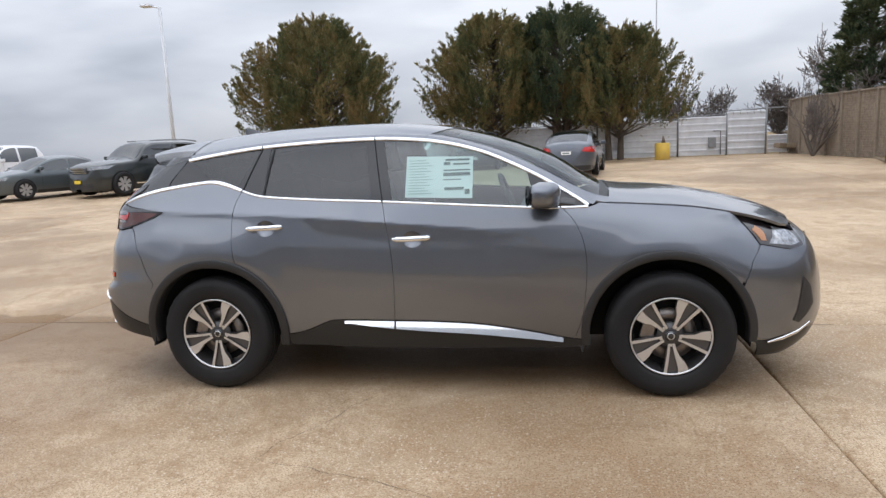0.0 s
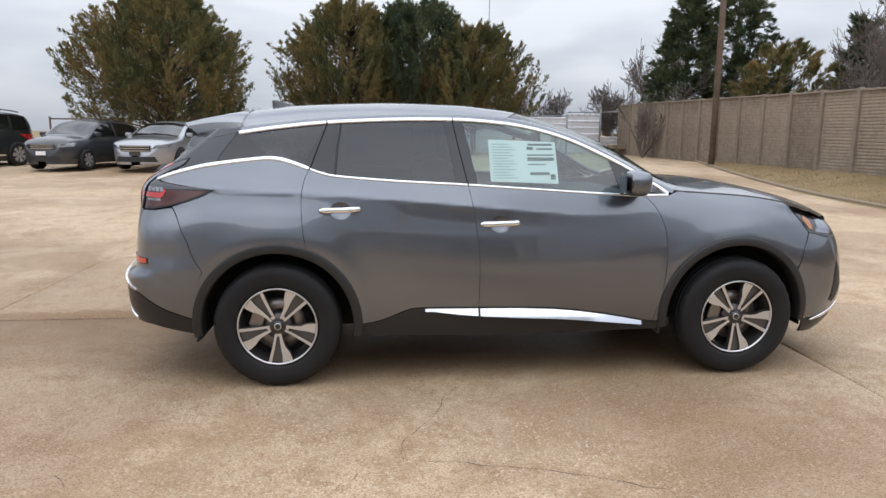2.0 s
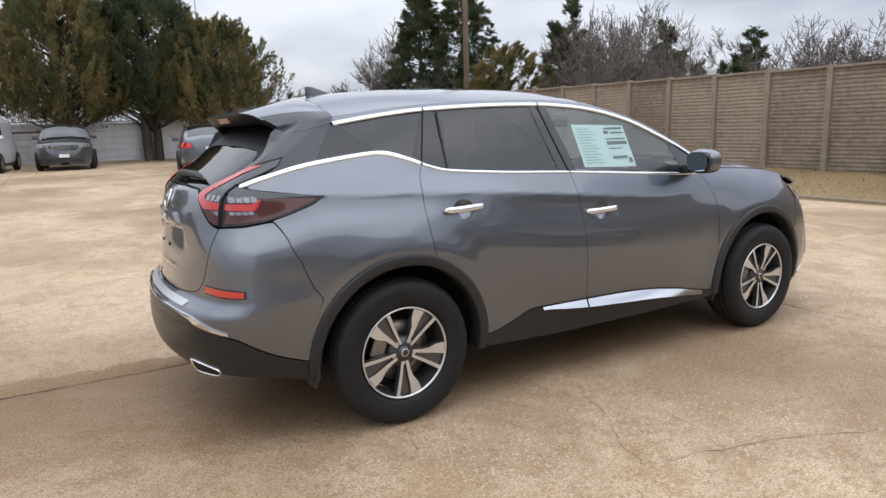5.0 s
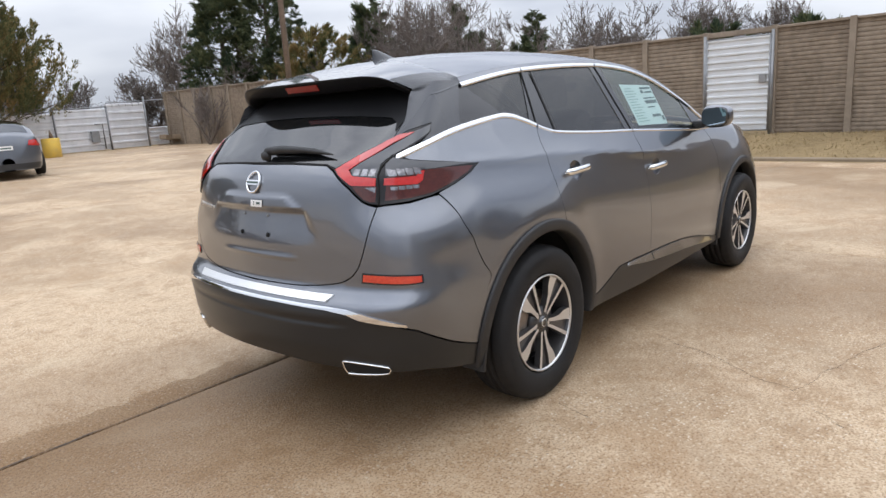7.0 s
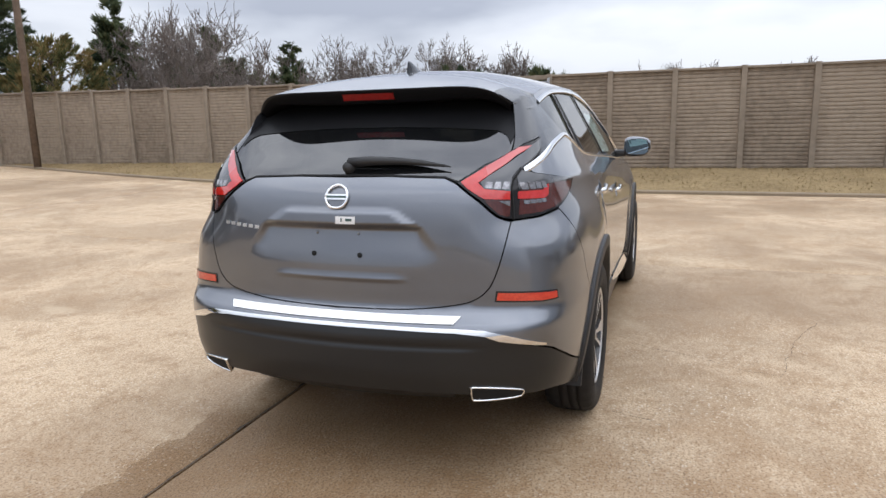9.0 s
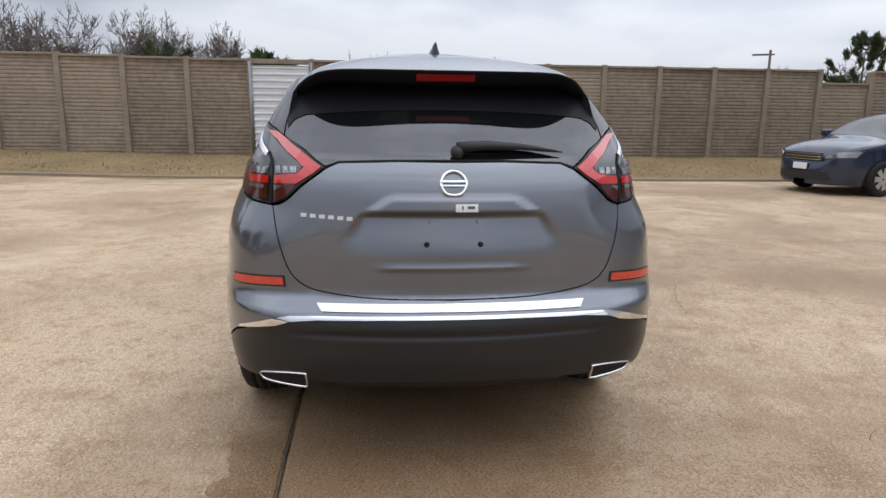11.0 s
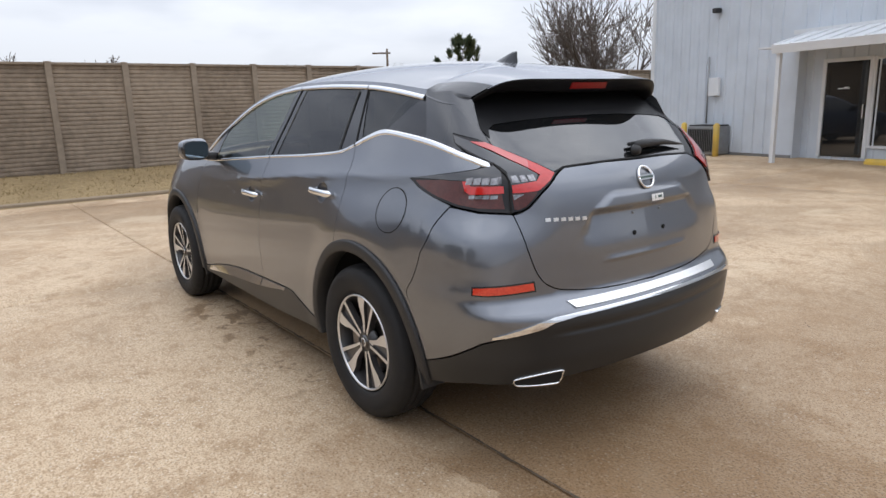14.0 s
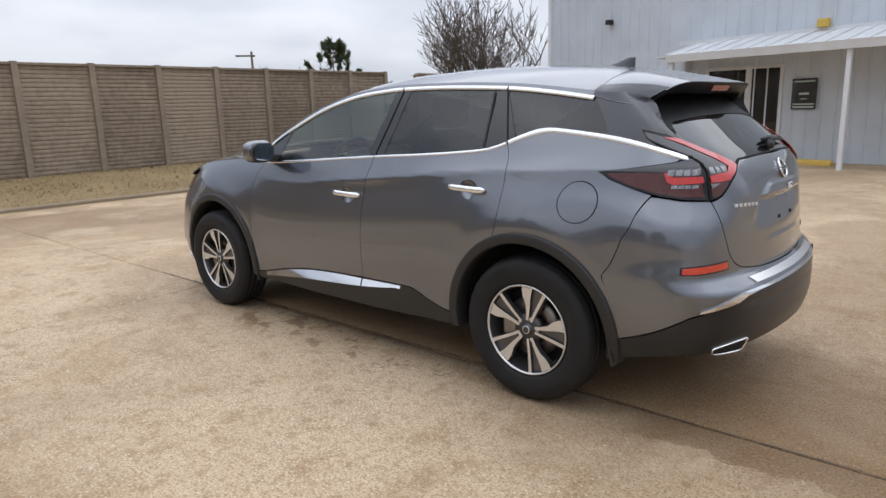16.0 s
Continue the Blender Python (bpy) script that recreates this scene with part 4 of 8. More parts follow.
part("casing", box((-0.45, -0.27, 0), (0.45, 0.27, 0.72), 0.03), STEEL, ac)
for i in range(15):
    part("louvre", box((-0.42 + i * 0.058, 0.27, 0.08), (-0.395 + i * 0.058, 0.285, 0.64)), PLASTIC, ac)
part("top_grille", box((-0.42, -0.25, 0.72), (0.42, 0.25, 0.75), 0.01), PLASTIC, ac)
for x, y in ((-1.75, 0.5), (-3.0, 0.72)):
    b = tube("guard_post", [(x, y, 0), (x, y, 0.78), (x, y, 0.83)], [0.075, 0.075, 0.03], YELLOW, sides=14)
    b.matrix_basis = BM
    tagged(b, "yellow painted steel guard post beside the air conditioner", "bollard", group="guard posts")


def wheel_stop(m):
    vs, fs = [], []
    prof = [(-0.09, 0), (-0.085, 0.06), (-0.05, 0.115), (0.05, 0.115), (0.085, 0.06), (0.09, 0)]
    L = 0.95
    for x in (-L, -L + 0.03, L - 0.03, L):
        s = 0.85 if abs(x) == L else 1
        vs += [(x, y * s, z * s) for y, z in prof]
    for i in range(3):
        for k in range(5):
            fs.append((i * 6 + k, (i + 1) * 6 + k, (i + 1) * 6 + k + 1, i * 6 + k + 1))
    fs += [tuple(range(6)), tuple(range(18, 24))[::-1]]
    return tagged(attach("wheel_stop", mesh_of("wheel_stop", vs, fs, YELLOW, False), None, "", m), "yellow painted concrete wheel stop on the pavement", "wheel stop", group="wheel stops")


wheel_stop(pose(6.0, -12.55, 0.0, 0, 0, -2))
wheel_stop(pose(0.65, -12.75, 0.0, 0, 0, -14))


# ---- trees ----
def branch(chunks, tips, p, d, length, r, depth, rng, spread=0.55, up=0.12, kids=(2, 4), rmin=0.006):
    """A tapered, gently bent limb with its side limbs."""
    n = 4
    pts, rad = [p], [r]
    for i in range(n):
        d = (d + Vector((rng.uniform(-1, 1), rng.uniform(-1, 1), rng.uniform(-1, 1))) * 0.16 + Vector((0, 0, up)) * 0.5).normalized()
        p = p + d * (length / n)
        pts.append(p)
        rad.append(max(rmin, r * (1 - 0.62 * (i + 1) / n)))
    chunks.append(tube_data(pts, rad, 3 if r < 0.04 else 5, False))
    if depth == 0:
        tips.append((pts[-1], d))
        return
    for _ in range(rng.randint(*kids)):
        t = rng.uniform(0.3, 1.0)
        i = min(n, max(1, int(t * n + 0.5)))
        a = Vector((rng.uniform(-1, 1), rng.uniform(-1, 1), rng.uniform(-0.4, 0.9))).normalized()
        dd = (d * (1 - spread) + a * spread * 1.3).normalized()
        branch(chunks, tips, pts[i], dd, length * rng.uniform(0.5, 0.75), rad[i] * 0.72, depth - 1, rng, spread, up, kids, rmin)
    branch(chunks, tips, pts[-1], d, length * 0.7, rad[-1], depth - 1, rng, spread, up, kids, rmin)


def bare_tree(x, y, z, height, seed, depth=5, spread=0.5, stems=1, label="leafless grey deciduous tree behind the fence"):
    rng = random.Random(seed)
    chunks, tips = [], []
    for s in range(stems):
        tilt = 0.35 if stems < 5 else 0.75
        d = Vector((rng.uniform(-tilt, tilt), rng.uniform(-tilt, tilt), 1)) if stems > 1 else Vector((0, 0, 1))
        branch(chunks, tips, Vector((0, 0, 0)), d.normalized(), height * 0.38, height * 0.016 + 0.02, depth, rng, spread, rmin=0.004 + 0.00028 * math.hypot(x, y))
    thick = [c for c in chunks if len(c[0]) == 25]
    v, f = merge([c for c in chunks if len(c[0]) != 25])
    t = empty("bare_tree", pose(x, y, z, 0, 0, rng.uniform(0, 360)))
    tagged(t, label, "tree", group="bare trees")
    attach("trunk", mesh_of("trunk", *merge(thick), BARK), t)
    attach("twig_work", mesh_of("twig_work", v, f, TWIG), t)
    return t


def sprig(rng, c, d, size, vs, fs):
    """A feathery sprig: a few narrow leaf blades fanned about a short stem."""
    side = d.orthogonal().normalized()
    for k in range(3):
        a = rng.uniform(0, 6.28)
        s = (Matrix.Rotation(a, 3, d) @ side)
        tip = c + (d * rng.uniform(0.8, 1.35) + s * rng.uniform(0.1, 0.5)) * size
        w = s.cross(d).normalized() * size * 0.10
        mid = c + (tip - c) * 0.45 + s * size * 0.08
        o = len(vs)
        vs += [c, mid + w, tip, mid - w]
        fs.append((o, o + 1, o + 2, o + 3))


def cedar(x, y, z, height, radius, low, seed, mat=CEDAR, count=6500, cone=0.0, label="", size=0.34, trunks=1):
    """Evergreen: trunk, limbs, and a ragged crown of many sprigs gathered in clumps with gaps between them."""
    rng = random.Random(seed)
    t = empty("evergreen_tree", pose(x, y, z))
    tagged(t, label, "tree", group="evergreens")
    chunks, vs, fs = [], [], []
    for k in range(trunks):
        ox, oy = (0, 0) if trunks == 1 else (rng.uniform(-0.5, 0.5), rng.uniform(-0.4, 0.4))
        chunks.append(tube_data([(ox, oy, -0.2), (ox * 1.3, oy, height * 0.4), (ox, oy, height * 0.9)], [0.05 + height * 0.022, height * 0.017, 0.02], 8, False))
    clumps = []
    for i in range(int(count / 55)):
        u = rng.random()
        zz = low + (height - low) * u ** (1.25 if cone else 0.95)
        f = (zz - low) / (height - low)
        prof = (1 - f) ** 0.9 + 0.04 if cone else max(0.12, math.sin(math.pi * (0.30 + 0.63 * f)) ** 0.8)
        a, rr = rng.uniform(0, 6.28), radius * prof * (0.35 + 0.65 * rng.random() ** 0.45)
        rr *= 1 + 0.18 * math.sin(3 * a + seed) + 0.1 * math.sin(7 * a + 2 * seed)
        c = Vector((rr * math.cos(a), rr * math.sin(a), zz))
        clumps.append((c, f, prof))
        if i % 3 == 0:
            start = Vector((0, 0, max(low * 0.6, zz - rr * (0.15 if cone else 0.5))))
            chunks.append(tube_data([start, start.lerp(c, 0.55) + Vector((0, 0, 0.1)), c], [0.02 + height * 0.004, 0.02, 0.008], 4, False))
    for c, f, prof in clumps:
        out = Vector((c.x, c.y, 0.0)).normalized() if c.xy.length > 0.05 else Vector((0, 0, 1))
        axis = (out * rng.uniform(0.2, 0.8) + Vector((rng.uniform(-0.3, 0.3), rng.uniform(-0.3, 0.3), rng.uniform(0.35, 1.1) if not cone else rng.uniform(-0.25, 0.6)))).normalized()
        ln_, rad = rng.uniform(0.8, 1.6) * (0.55 + 0.45 * prof), rng.uniform(0.11, 0.21)
        for j in range(55):
            w_ = rng.random() ** 0.8
            q = c + axis * (w_ - 0.45) * ln_ + Vector((rng.gauss(0, 1), rng.gauss(0, 1), rng.gauss(0, 1))) * rad * (1.1 - 1.0 * w_)
            d = (axis * 1.3 + Vector((rng.uniform(-1, 1), rng.uniform(-1, 1), rng.uniform(-0.5, 1.0))) * 0.8).normalized()
            sprig(rng, q, d, size * rng.uniform(0.6, 1.2), vs, fs)
    v, f = merge(chunks)
    attach("trunk", mesh_of("trunk", v, f, BARK), t)
    attach("crown", mesh_of("crown", vs, fs, mat, False), t)
    return t


L1 = "round green-brown cedar tree behind the parked cars"
cedar(-9.0, 22.8, 0.36, 6.1, 3.0, 1.45, 11, label=L1, count=42000, size=0.155)
cedar(-2.1, 28.9, 0.36, 6.8, 3.1, 1.9, 12, label="large spreading cedar tree with green-brown foliage", count=44000, size=0.16)
cedar(1.3, 29.2, 0.36, 7.1, 3.1, 2.2, 13, PINE, label="large dark green cedar tree with several trunks", count=38000, trunks=3, size=0.16)
cedar(3.9, 28.6, 0.36, 5.9, 2.9, 1.8, 14, label="spreading cedar tree with olive foliage over the metal fence", count=30000, trunks=2, size=0.16)
cedar(15.2, 29.0, 0.4, 8.6, 2.4, 0.8, 21, PINE, 17000, 1, "tall dark conifer behind the fence", 0.22)
cedar(17.0, 27.5, 0.4, 9.5, 2.6, 0.8, 22, PINE, 17000, 1, "tall dark conifer behind the fence", 0.22)
cedar(17.6, 24.5, 0.4, 4.8, 2.2, 0.5, 23, CEDAR, 4500, 0, "bushy olive cedar behind the fence", 0.26)
for k, (x, y, h, r) in enumerate(((23, 26.5, 7.0, 1.5), (28, 31, 9.5, 2.2), (30, 24, 5, 2.0), (39, 33, 9.2, 2.4), (36, 24, 5.0, 1.8), (46, 30, 8.5, 2.6), (24, 22.5, 4.0, 1.8))):
    cedar(x, y, 0, h, r, 0.4, 30 + k, PINE, 3600, 1 if h > 6 else 0, "dark green conifer in the woods behind the fence", 0.42)
for k, (x, y, h, r) in enumerate(((53.7, -44.8, 8.6, 3.0), (60, -36, 5.0, 3.2), (52, -50, 4.6, 3.5), (45, 14.5, 5.6, 3.0), (36, 6.2, 4.4, 1.8))):
    cedar(x, y, -0.4, h, r, 0.6, 50 + k, PINE, 3600, 0, "dark rounded evergreen far behind the fence", 0.5)
BT = [(14.6, 27.0, 5.0, 1), (17.4, 18.0, 6.2, 3), (19.5, 21.5, 6.5, 1), (22, 19, 6.8, 3), (26, 24, 7.5, 1), (31, 27, 8.5, 2), (34, 21, 6.8, 1), (38, 26, 7.8, 1), (42, 22.5, 7.0, 1), (46, 21, 7.2, 1), (50, 17, 7.2, 1),
      (20.5, 24, 6.5, 1), (25, 20, 6, 2), (13.2, 33.5, 4.4, 3), (17, 38, 7.0, 1), (10, 35, 4.0, 3), (7.5, 37, 4.5, 2), (3, 36, 4.2, 2), (24, 50, 10.5, 1)]
FAR = [(52, 24, 9.6), (55, 20, 10.2), (58, 16.5, 9.6), (57, 12, 9.2), (70, 4, 8.4), (74, -3.5, 8.8), (76, -12, 7.6), (78, -15, 8.2), (80, -24, 7.6), (78, -28, 7.4), (80, -36, 7.8), (78, -42, 7.2), (74, -50, 7.6), (70, -55, 7.8), (48, 27, 9.5), (60, 21, 10)]
BT += [(x, y, h * 0.92, 3) for x, y, h in FAR]
for k, (x, y, h, s) in enumerate(BT):
    bare_tree(x, y, -0.2, h, 100 + k, 5, 0.56 if x > 40 else 0.52, s)
bare_tree(14.4, -20.3, 0.3, 6.6, 201, 4, 0.45, 9, "bushy leafless tree with fine grey twigs behind the fence")
bare_tree(11.3, 24.6, 0.4, 3.2, 203, 3, 0.42, 6, "leafless grey shrub in front of the fence")


# ---- the parked crossover: surface of the body ----
# Half widths of the body side, by height (rows) and length (columns).
WX = [-1.95, -1.41, -0.9, -0.2, 0.6, 1.0, 1.41, 1.9]
WZ = [0.20, 0.34, 0.46, 0.66, 0.84, 1.00, 1.09, 1.20, 1.38, 1.57, 1.75]
WT = [[0.835, 0.870, 0.855, 0.852, 0.852, 0.855, 0.870, 0.835], [0.860, 0.895, 0.882, 0.882, 0.882, 0.882, 0.895, 0.860],
      [0.885, 0.915, 0.896, 0.896, 0.896, 0.894, 0.908, 0.870], [0.902, 0.930, 0.902, 0.900, 0.900, 0.900, 0.916, 0.862],
      [0.902, 0.930, 0.898, 0.890, 0.888, 0.894, 0.902, 0.835], [0.878, 0.905, 0.878, 0.866, 0.862, 0.862, 0.862, 0.785],
      [0.835, 0.862, 0.858, 0.849, 0.839, 0.830, 0.815, 0.720], [0.785, 0.812, 0.806, 0.806, 0.796, 0.772, 0.735, 0.640]]
WU = [[0.700, 0.720, 0.712, 0.712, 0.702, 0.680, 0.630, 0.540], [0.590, 0.602, 0.608, 0.612, 0.604, 0.570, 0.520, 0.450],
      [0.470, 0.480, 0.490, 0.495, 0.490, 0.460, 0.420, 0.360]]
GX, GZ = np.linspace(-2.6, 2.6, 521), np.linspace(0.1, 1.8, 171)
rows = np.array([pchip(WX, r)(GX) for r in WT + WU])
YG = np.array([pchip(WZ, rows[:, i])(GZ) for i in range(len(GX))])


def smooth_rows(a, n):
    for _ in range(n):
        a[1:-1] = 0.25 * a[:-2] + 0.5 * a[1:-1] + 0.25 * a[2:]
        a[:, 1:-1] = 0.25 * a[:, :-2] + 0.5 * a[:, 1:-1] + 0.25 * a[:, 2:]
    return a


YG = smooth_rows(YG, 25)


def bump(d, w):
    return np.exp(-(d / w) ** 2)


mx, mz = np.meshgrid(GX, GZ, indexing="ij")
# sharp shoulder crease from the tail lamp along the doors: leaning in above it, undercut below it
crease = pchip([-1.9, -1.74, -1.2, -0.71, -0.28, 0.12, 0.46, 0.90, 1.3], [1.175, 1.168, 1.142, 1.108, 1.066, 1.031, 1.004, 1.036, 1.09])(mx)
along = np.clip((1.0 - mx) / 1.3, 0, 1) * np.clip((mx + 2.0) / 0.25, 0, 1)
dz = mz - crease
YG += along * (0.021 * np.where(dz > 0, np.exp(-dz / 0.075), np.exp(dz / 0.075)) - 0.009 * bump(dz, 0.16))
for cx in (-1.41, 1.41):
    rr = np.hypot(mx - cx, mz - 0.40)
    YG += 0.008 * bump(rr - 0.50, 0.08) * (mz > 0.2)




def side(x, z):
    """Half width of the body at length x and height z."""
    fx = np.clip((np.asarray(x, float) + 2.6) / 0.01, 0, 519.999)
    fz = np.clip((np.asarray(z, float) - 0.1) / 0.01, 0, 169.999)
    i, j = fx.astype(int), fz.astype(int)
    a, b = fx - i, fz - j
    return YG[i, j] * (1 - a) * (1 - b) + YG[i + 1, j] * a * (1 - b) + YG[i, j + 1] * (1 - a) * b + YG[i + 1, j + 1] * a * b


# Rear: where the middle of the tail stands at each height, and how it curves towards the corners.
XR = pchip([0.20, 0.30, 0.40, 0.50, 0.60, 0.650, 0.685, 0.715, 0.78, 0.90, 1.02, 1.09, 1.14, 1.195, 1.30, 1.45, 1.56, 1.70],
           [-2.20, -2.34, -2.415, -2.435, -2.432, -2.420, -2.380, -2.352, -2.346, -2.338, -2.326, -2.314, -2.298, -2.262, -2.120, -1.920, -1.77, -1.58])
KR = pchip([0.2, 0.5, 0.7, 0.9, 1.2, 1.5], [0.26, 0.24, 0.20, 0.20, 0.19, 0.16])
HR = pchip([0.2, 0.5, 0.62, 0.76, 0.92, 1.05, 1.2, 1.36, 1.5], [0.66, 0.66, 0.70, 0.78, 0.74, 0.60, 0.66, 0.88, 0.92])
LR = pchip([0.2, 0.5, 0.8, 1.05, 1.2, 1.35, 1.6], [0.52, 0.55, 0.55, 0.58, 0.42, 0.30, 0.26])
YA = 0.46


def lump(v, a, b, s):
    """1 between a and b, falling off over s at both ends."""
    return np.clip((v - a) / s + 0.5, 0, 1) * np.clip((b - v) / s + 0.5, 0, 1)


def tail_relief(y, z):
    """Number plate hollow, the lid's grip moulding above it, and the ledge below, as shifts along x."""
    y = np.abs(y)
    half = np.interp(z, [0.80, 0.90, 1.02, 1.03], [0.47, 0.455, 0.345, 0.34])
    q = np.clip((half - y) / np.interp(z, [0.82, 0.93, 1.02], [0.30, 0.09, 0.03]), 0, 1)
    r = np.clip((z - 0.855) / 0.165, 0, 1)
    hollow = q * q * (3 - 2 * q) * np.clip((1.022 - z) / 0.012, 0, 1) * r * r * (3 - 2 * r)
    grip = lump(z, 1.022, 1.080, 0.009) * np.clip((0.345 - (z - 1.02) * 1.5 - y) / 0.05, 0, 1)
    ledge = bump(z - 0.822, 0.008) * np.clip((0.30 - y) / 0.08, 0, 1)
    groove = bump(z - 0.588, 0.010) * np.clip((0.62 - y) / 0.1, 0, 1)
    return 0.017 * hollow - 0.012 * grip - 0.006 * ledge + 0.007 * groove


# Front, likewise.
XF = pchip([0.15, 0.24, 0.34, 0.50, 0.64, 0.78, 0.88, 0.96, 1.05], [2.10, 2.30, 2.385, 2.425, 2.415, 2.385, 2.335, 2.24, 2.05])
KF, HF, LF = pchip([0.2, 1.0], [-0.26, -0.30]), pchip([0.2, 1.0], [0.60, 0.55]), pchip([0.2, 1.0], [0.62, 0.72])


def ring_point(u, z, front=False):
    """A point of the body round its plan at height z. u: metres round from the middle of the tail (or nose), signed by side."""
    u, z = np.asarray(u, float), np.asarray(z, float)
    s, c = np.where(u < 0, -1.0, 1.0), np.abs(u)
    if front:
        xr, k, h, ln, sg = XF(z), KF(z), HF(z), -LF(z), -1.0
    else:
        xr, k, h, ln, sg = XR(z), KR(z), HR(z), LR(z), 1.0
    xa = xr + k * YA * YA
    xb = xr + ln
    yb = side(xb, z)
    dy = (side(xb + 0.02, z) - side(xb - 0.02, z)) / 0.04
    da, db = h * (yb - YA), h * (xb - xa)
    c1x, c1y, c2x, c2y = xa + 2 * k * YA * da, YA + da, xb - db, yb - dy * db
    t = np.clip((c - YA) / 0.7, 0, 1)
    q = 1 - t
    bx = q ** 3 * xa + 3 * q * q * t * c1x + 3 * q * t * t * c2x + t ** 3 * xb
    by = q ** 3 * YA + 3 * q * q * t * c1y + 3 * q * t * t * c2y + t ** 3 * yb
    xs = xb + sg * (c - YA - 0.7)
    x = np.where(c < YA, xr + k * c * c, np.where(c < YA + 0.7, bx, xs))
    y = np.where(c < YA, c, np.where(c < YA + 0.7, by, side(xs, z)))
    if not front:
        x = x + tail_relief(np.where(c < YA + 0.2, y, 9.0), z)
    return np.stack([x, y * s, z + 0 * x], -1)


def with_normals(fn, a, b, h, outward):
    P = fn(a, b)
    da, db = fn(a + h, b) - fn(a - h, b), fn(a, b + h) - fn(a, b - h)
    N = np.cross(da, db)
    N /= np.linalg.norm(N, axis=-1, keepdims=True) + 1e-12
    return P, np.where(np.sum(N * outward(P), -1, keepdims=True) < 0, -N, N)


def tail_surf(u, z):
    return with_normals(ring_point, u, z, 0.006, lambda P: np.stack([np.minimum(P[:, 0] + 1.4, 0) * 2, P[:, 1], 0 * P[:, 2]], -1))


def nose_surf(u, z):
    return with_normals(lambda a, b: ring_point(a, b, True), u, z, 0.008, lambda P: np.stack([np.maximum(P[:, 0] - 1.4, 0) * 2, P[:, 1], 0 * P[:, 2]], -1))


def side_surf(sgn):
    def fn(x, z):
        return np.stack([np.asarray(x, float), sgn * side(x, z), np.asarray(z, float) + 0 * np.asarray(x, float)], -1)
    return lambda x, z: with_normals(fn, x, z, 0.006, lambda P: np.stack([0 * P[:, 0], P[:, 1], 0 * P[:, 2]], -1))


def u_of_x(x, z, front=False):
    """How far round the plan the side-view point (x, z) lies."""
    lo, hi = YA, 6.0
    for _ in range(40):
        m = (lo + hi) / 2
        px = float(ring_point(m, z, front)[0])
        if (px < x) != front:
            lo = m
        else:
            hi = m
    return lo


def u_of_y(y, z, front=False):
    if abs(y) <= YA:
        return y
    lo, hi = YA, YA + 0.7
    for _ in range(30):
        m = (lo + hi) / 2
        if float(ring_point(m, z, front)[1]) < abs(y):
            lo = m
        else:
            hi = m
    return math.copysign(lo, y)


def S(*pts):
    """Side-view points (x, z) of the tail's surface."""
    return [(u_of_x(x, z), z) for x, z in pts]


def R(*pts):
    """Rear-view points (y, z) of the tail's surface."""
    return [(u_of_y(y, z), z) for y, z in pts]


def F(*pts):
    """Side-view points (x, z) of the nose's surface."""
    return [(u_of_x(x, z, True), z) for x, z in pts]


def mirror_u(pts):
    return [(-u, z) for u, z in pts]


def both(half):
    """A closed outline from its half on the car's left, listed from the bottom middle round to the top middle."""
    return half + mirror_u(half)[::-1]


# Top: middle line and edge line of bonnet, windscreen and roof.
ZC = pchip([-2.02, -1.85, -1.62, -1.40, -1.10, -0.70, -0.35, 0.0, 0.40, 0.78, 1.06, 1.16, 1.5, 1.83, 2.09, 2.25, 2.34],
           [1.545, 1.588, 1.638, 1.664, 1.684, 1.694, 1.686, 1.655, 1.562, 1.415, 1.240, 1.208, 1.182, 1.124, 1.052, 0.972, 0.870])
ZE = pchip([-2.02, -1.85, -1.63, -1.12, -0.71, -0.36, -0.01, 0.35, 0.69, 0.90, 1.02, 1.2, 1.5, 1.83, 2.05, 2.2, 2.34],
           [1.440, 1.488, 1.520, 1.578, 1.598, 1.602, 1.578, 1.488, 1.325, 1.200, 1.155, 1.142, 1.118, 1.058, 0.986, 0.91, 0.84])
YE = pchip([-2.02, -1.85, -1.6], [0.590, 0.604, 0.616])


def top_point(x, s):
    """Point of the car's top; s from -1 to 1 across."""
    x, s = np.asarray(x, float), np.asarray(s, float)
    ze, zc = ZE(x), ZC(x)
    ye = np.where(x < -1.62, YE(x), side(x, ze))
    nose = np.clip((x - 1.75) / 0.6, 0, 1)
    ye = ye * (1 - 0.25 * nose ** 2)
    return np.stack([x, ye * s, zc - (zc - ze) * np.abs(s) ** (2.3 + 7.0 * np.clip((-1.62 - x) / 0.35, 0, 1))], -1)


def top_surf(x, s):
    return with_normals(top_point, x, s, 0.012, lambda P: np.stack([0 * P[:, 0], 0 * P[:, 0], 1 + 0 * P[:, 0]], -1))


def arc(cx, cz, r, a0, a1, n=28, squash=1.0):
    return [(cx + r * math.cos(radians(a0 + (a1 - a0) * i / n)), cz + squash * r * math.sin(radians(a0 + (a1 - a0) * i / n))) for i in range(n + 1)]


# the wing's width eases from the body side into the rounded nose
NX, NZ = np.linspace(1.45, 1.95, 26), np.linspace(0.30, 1.10, 33)
NY_ = np.array([[float(ring_point(u_of_x(x, z, True), z, True)[1]) for z in NZ] for x in NX])


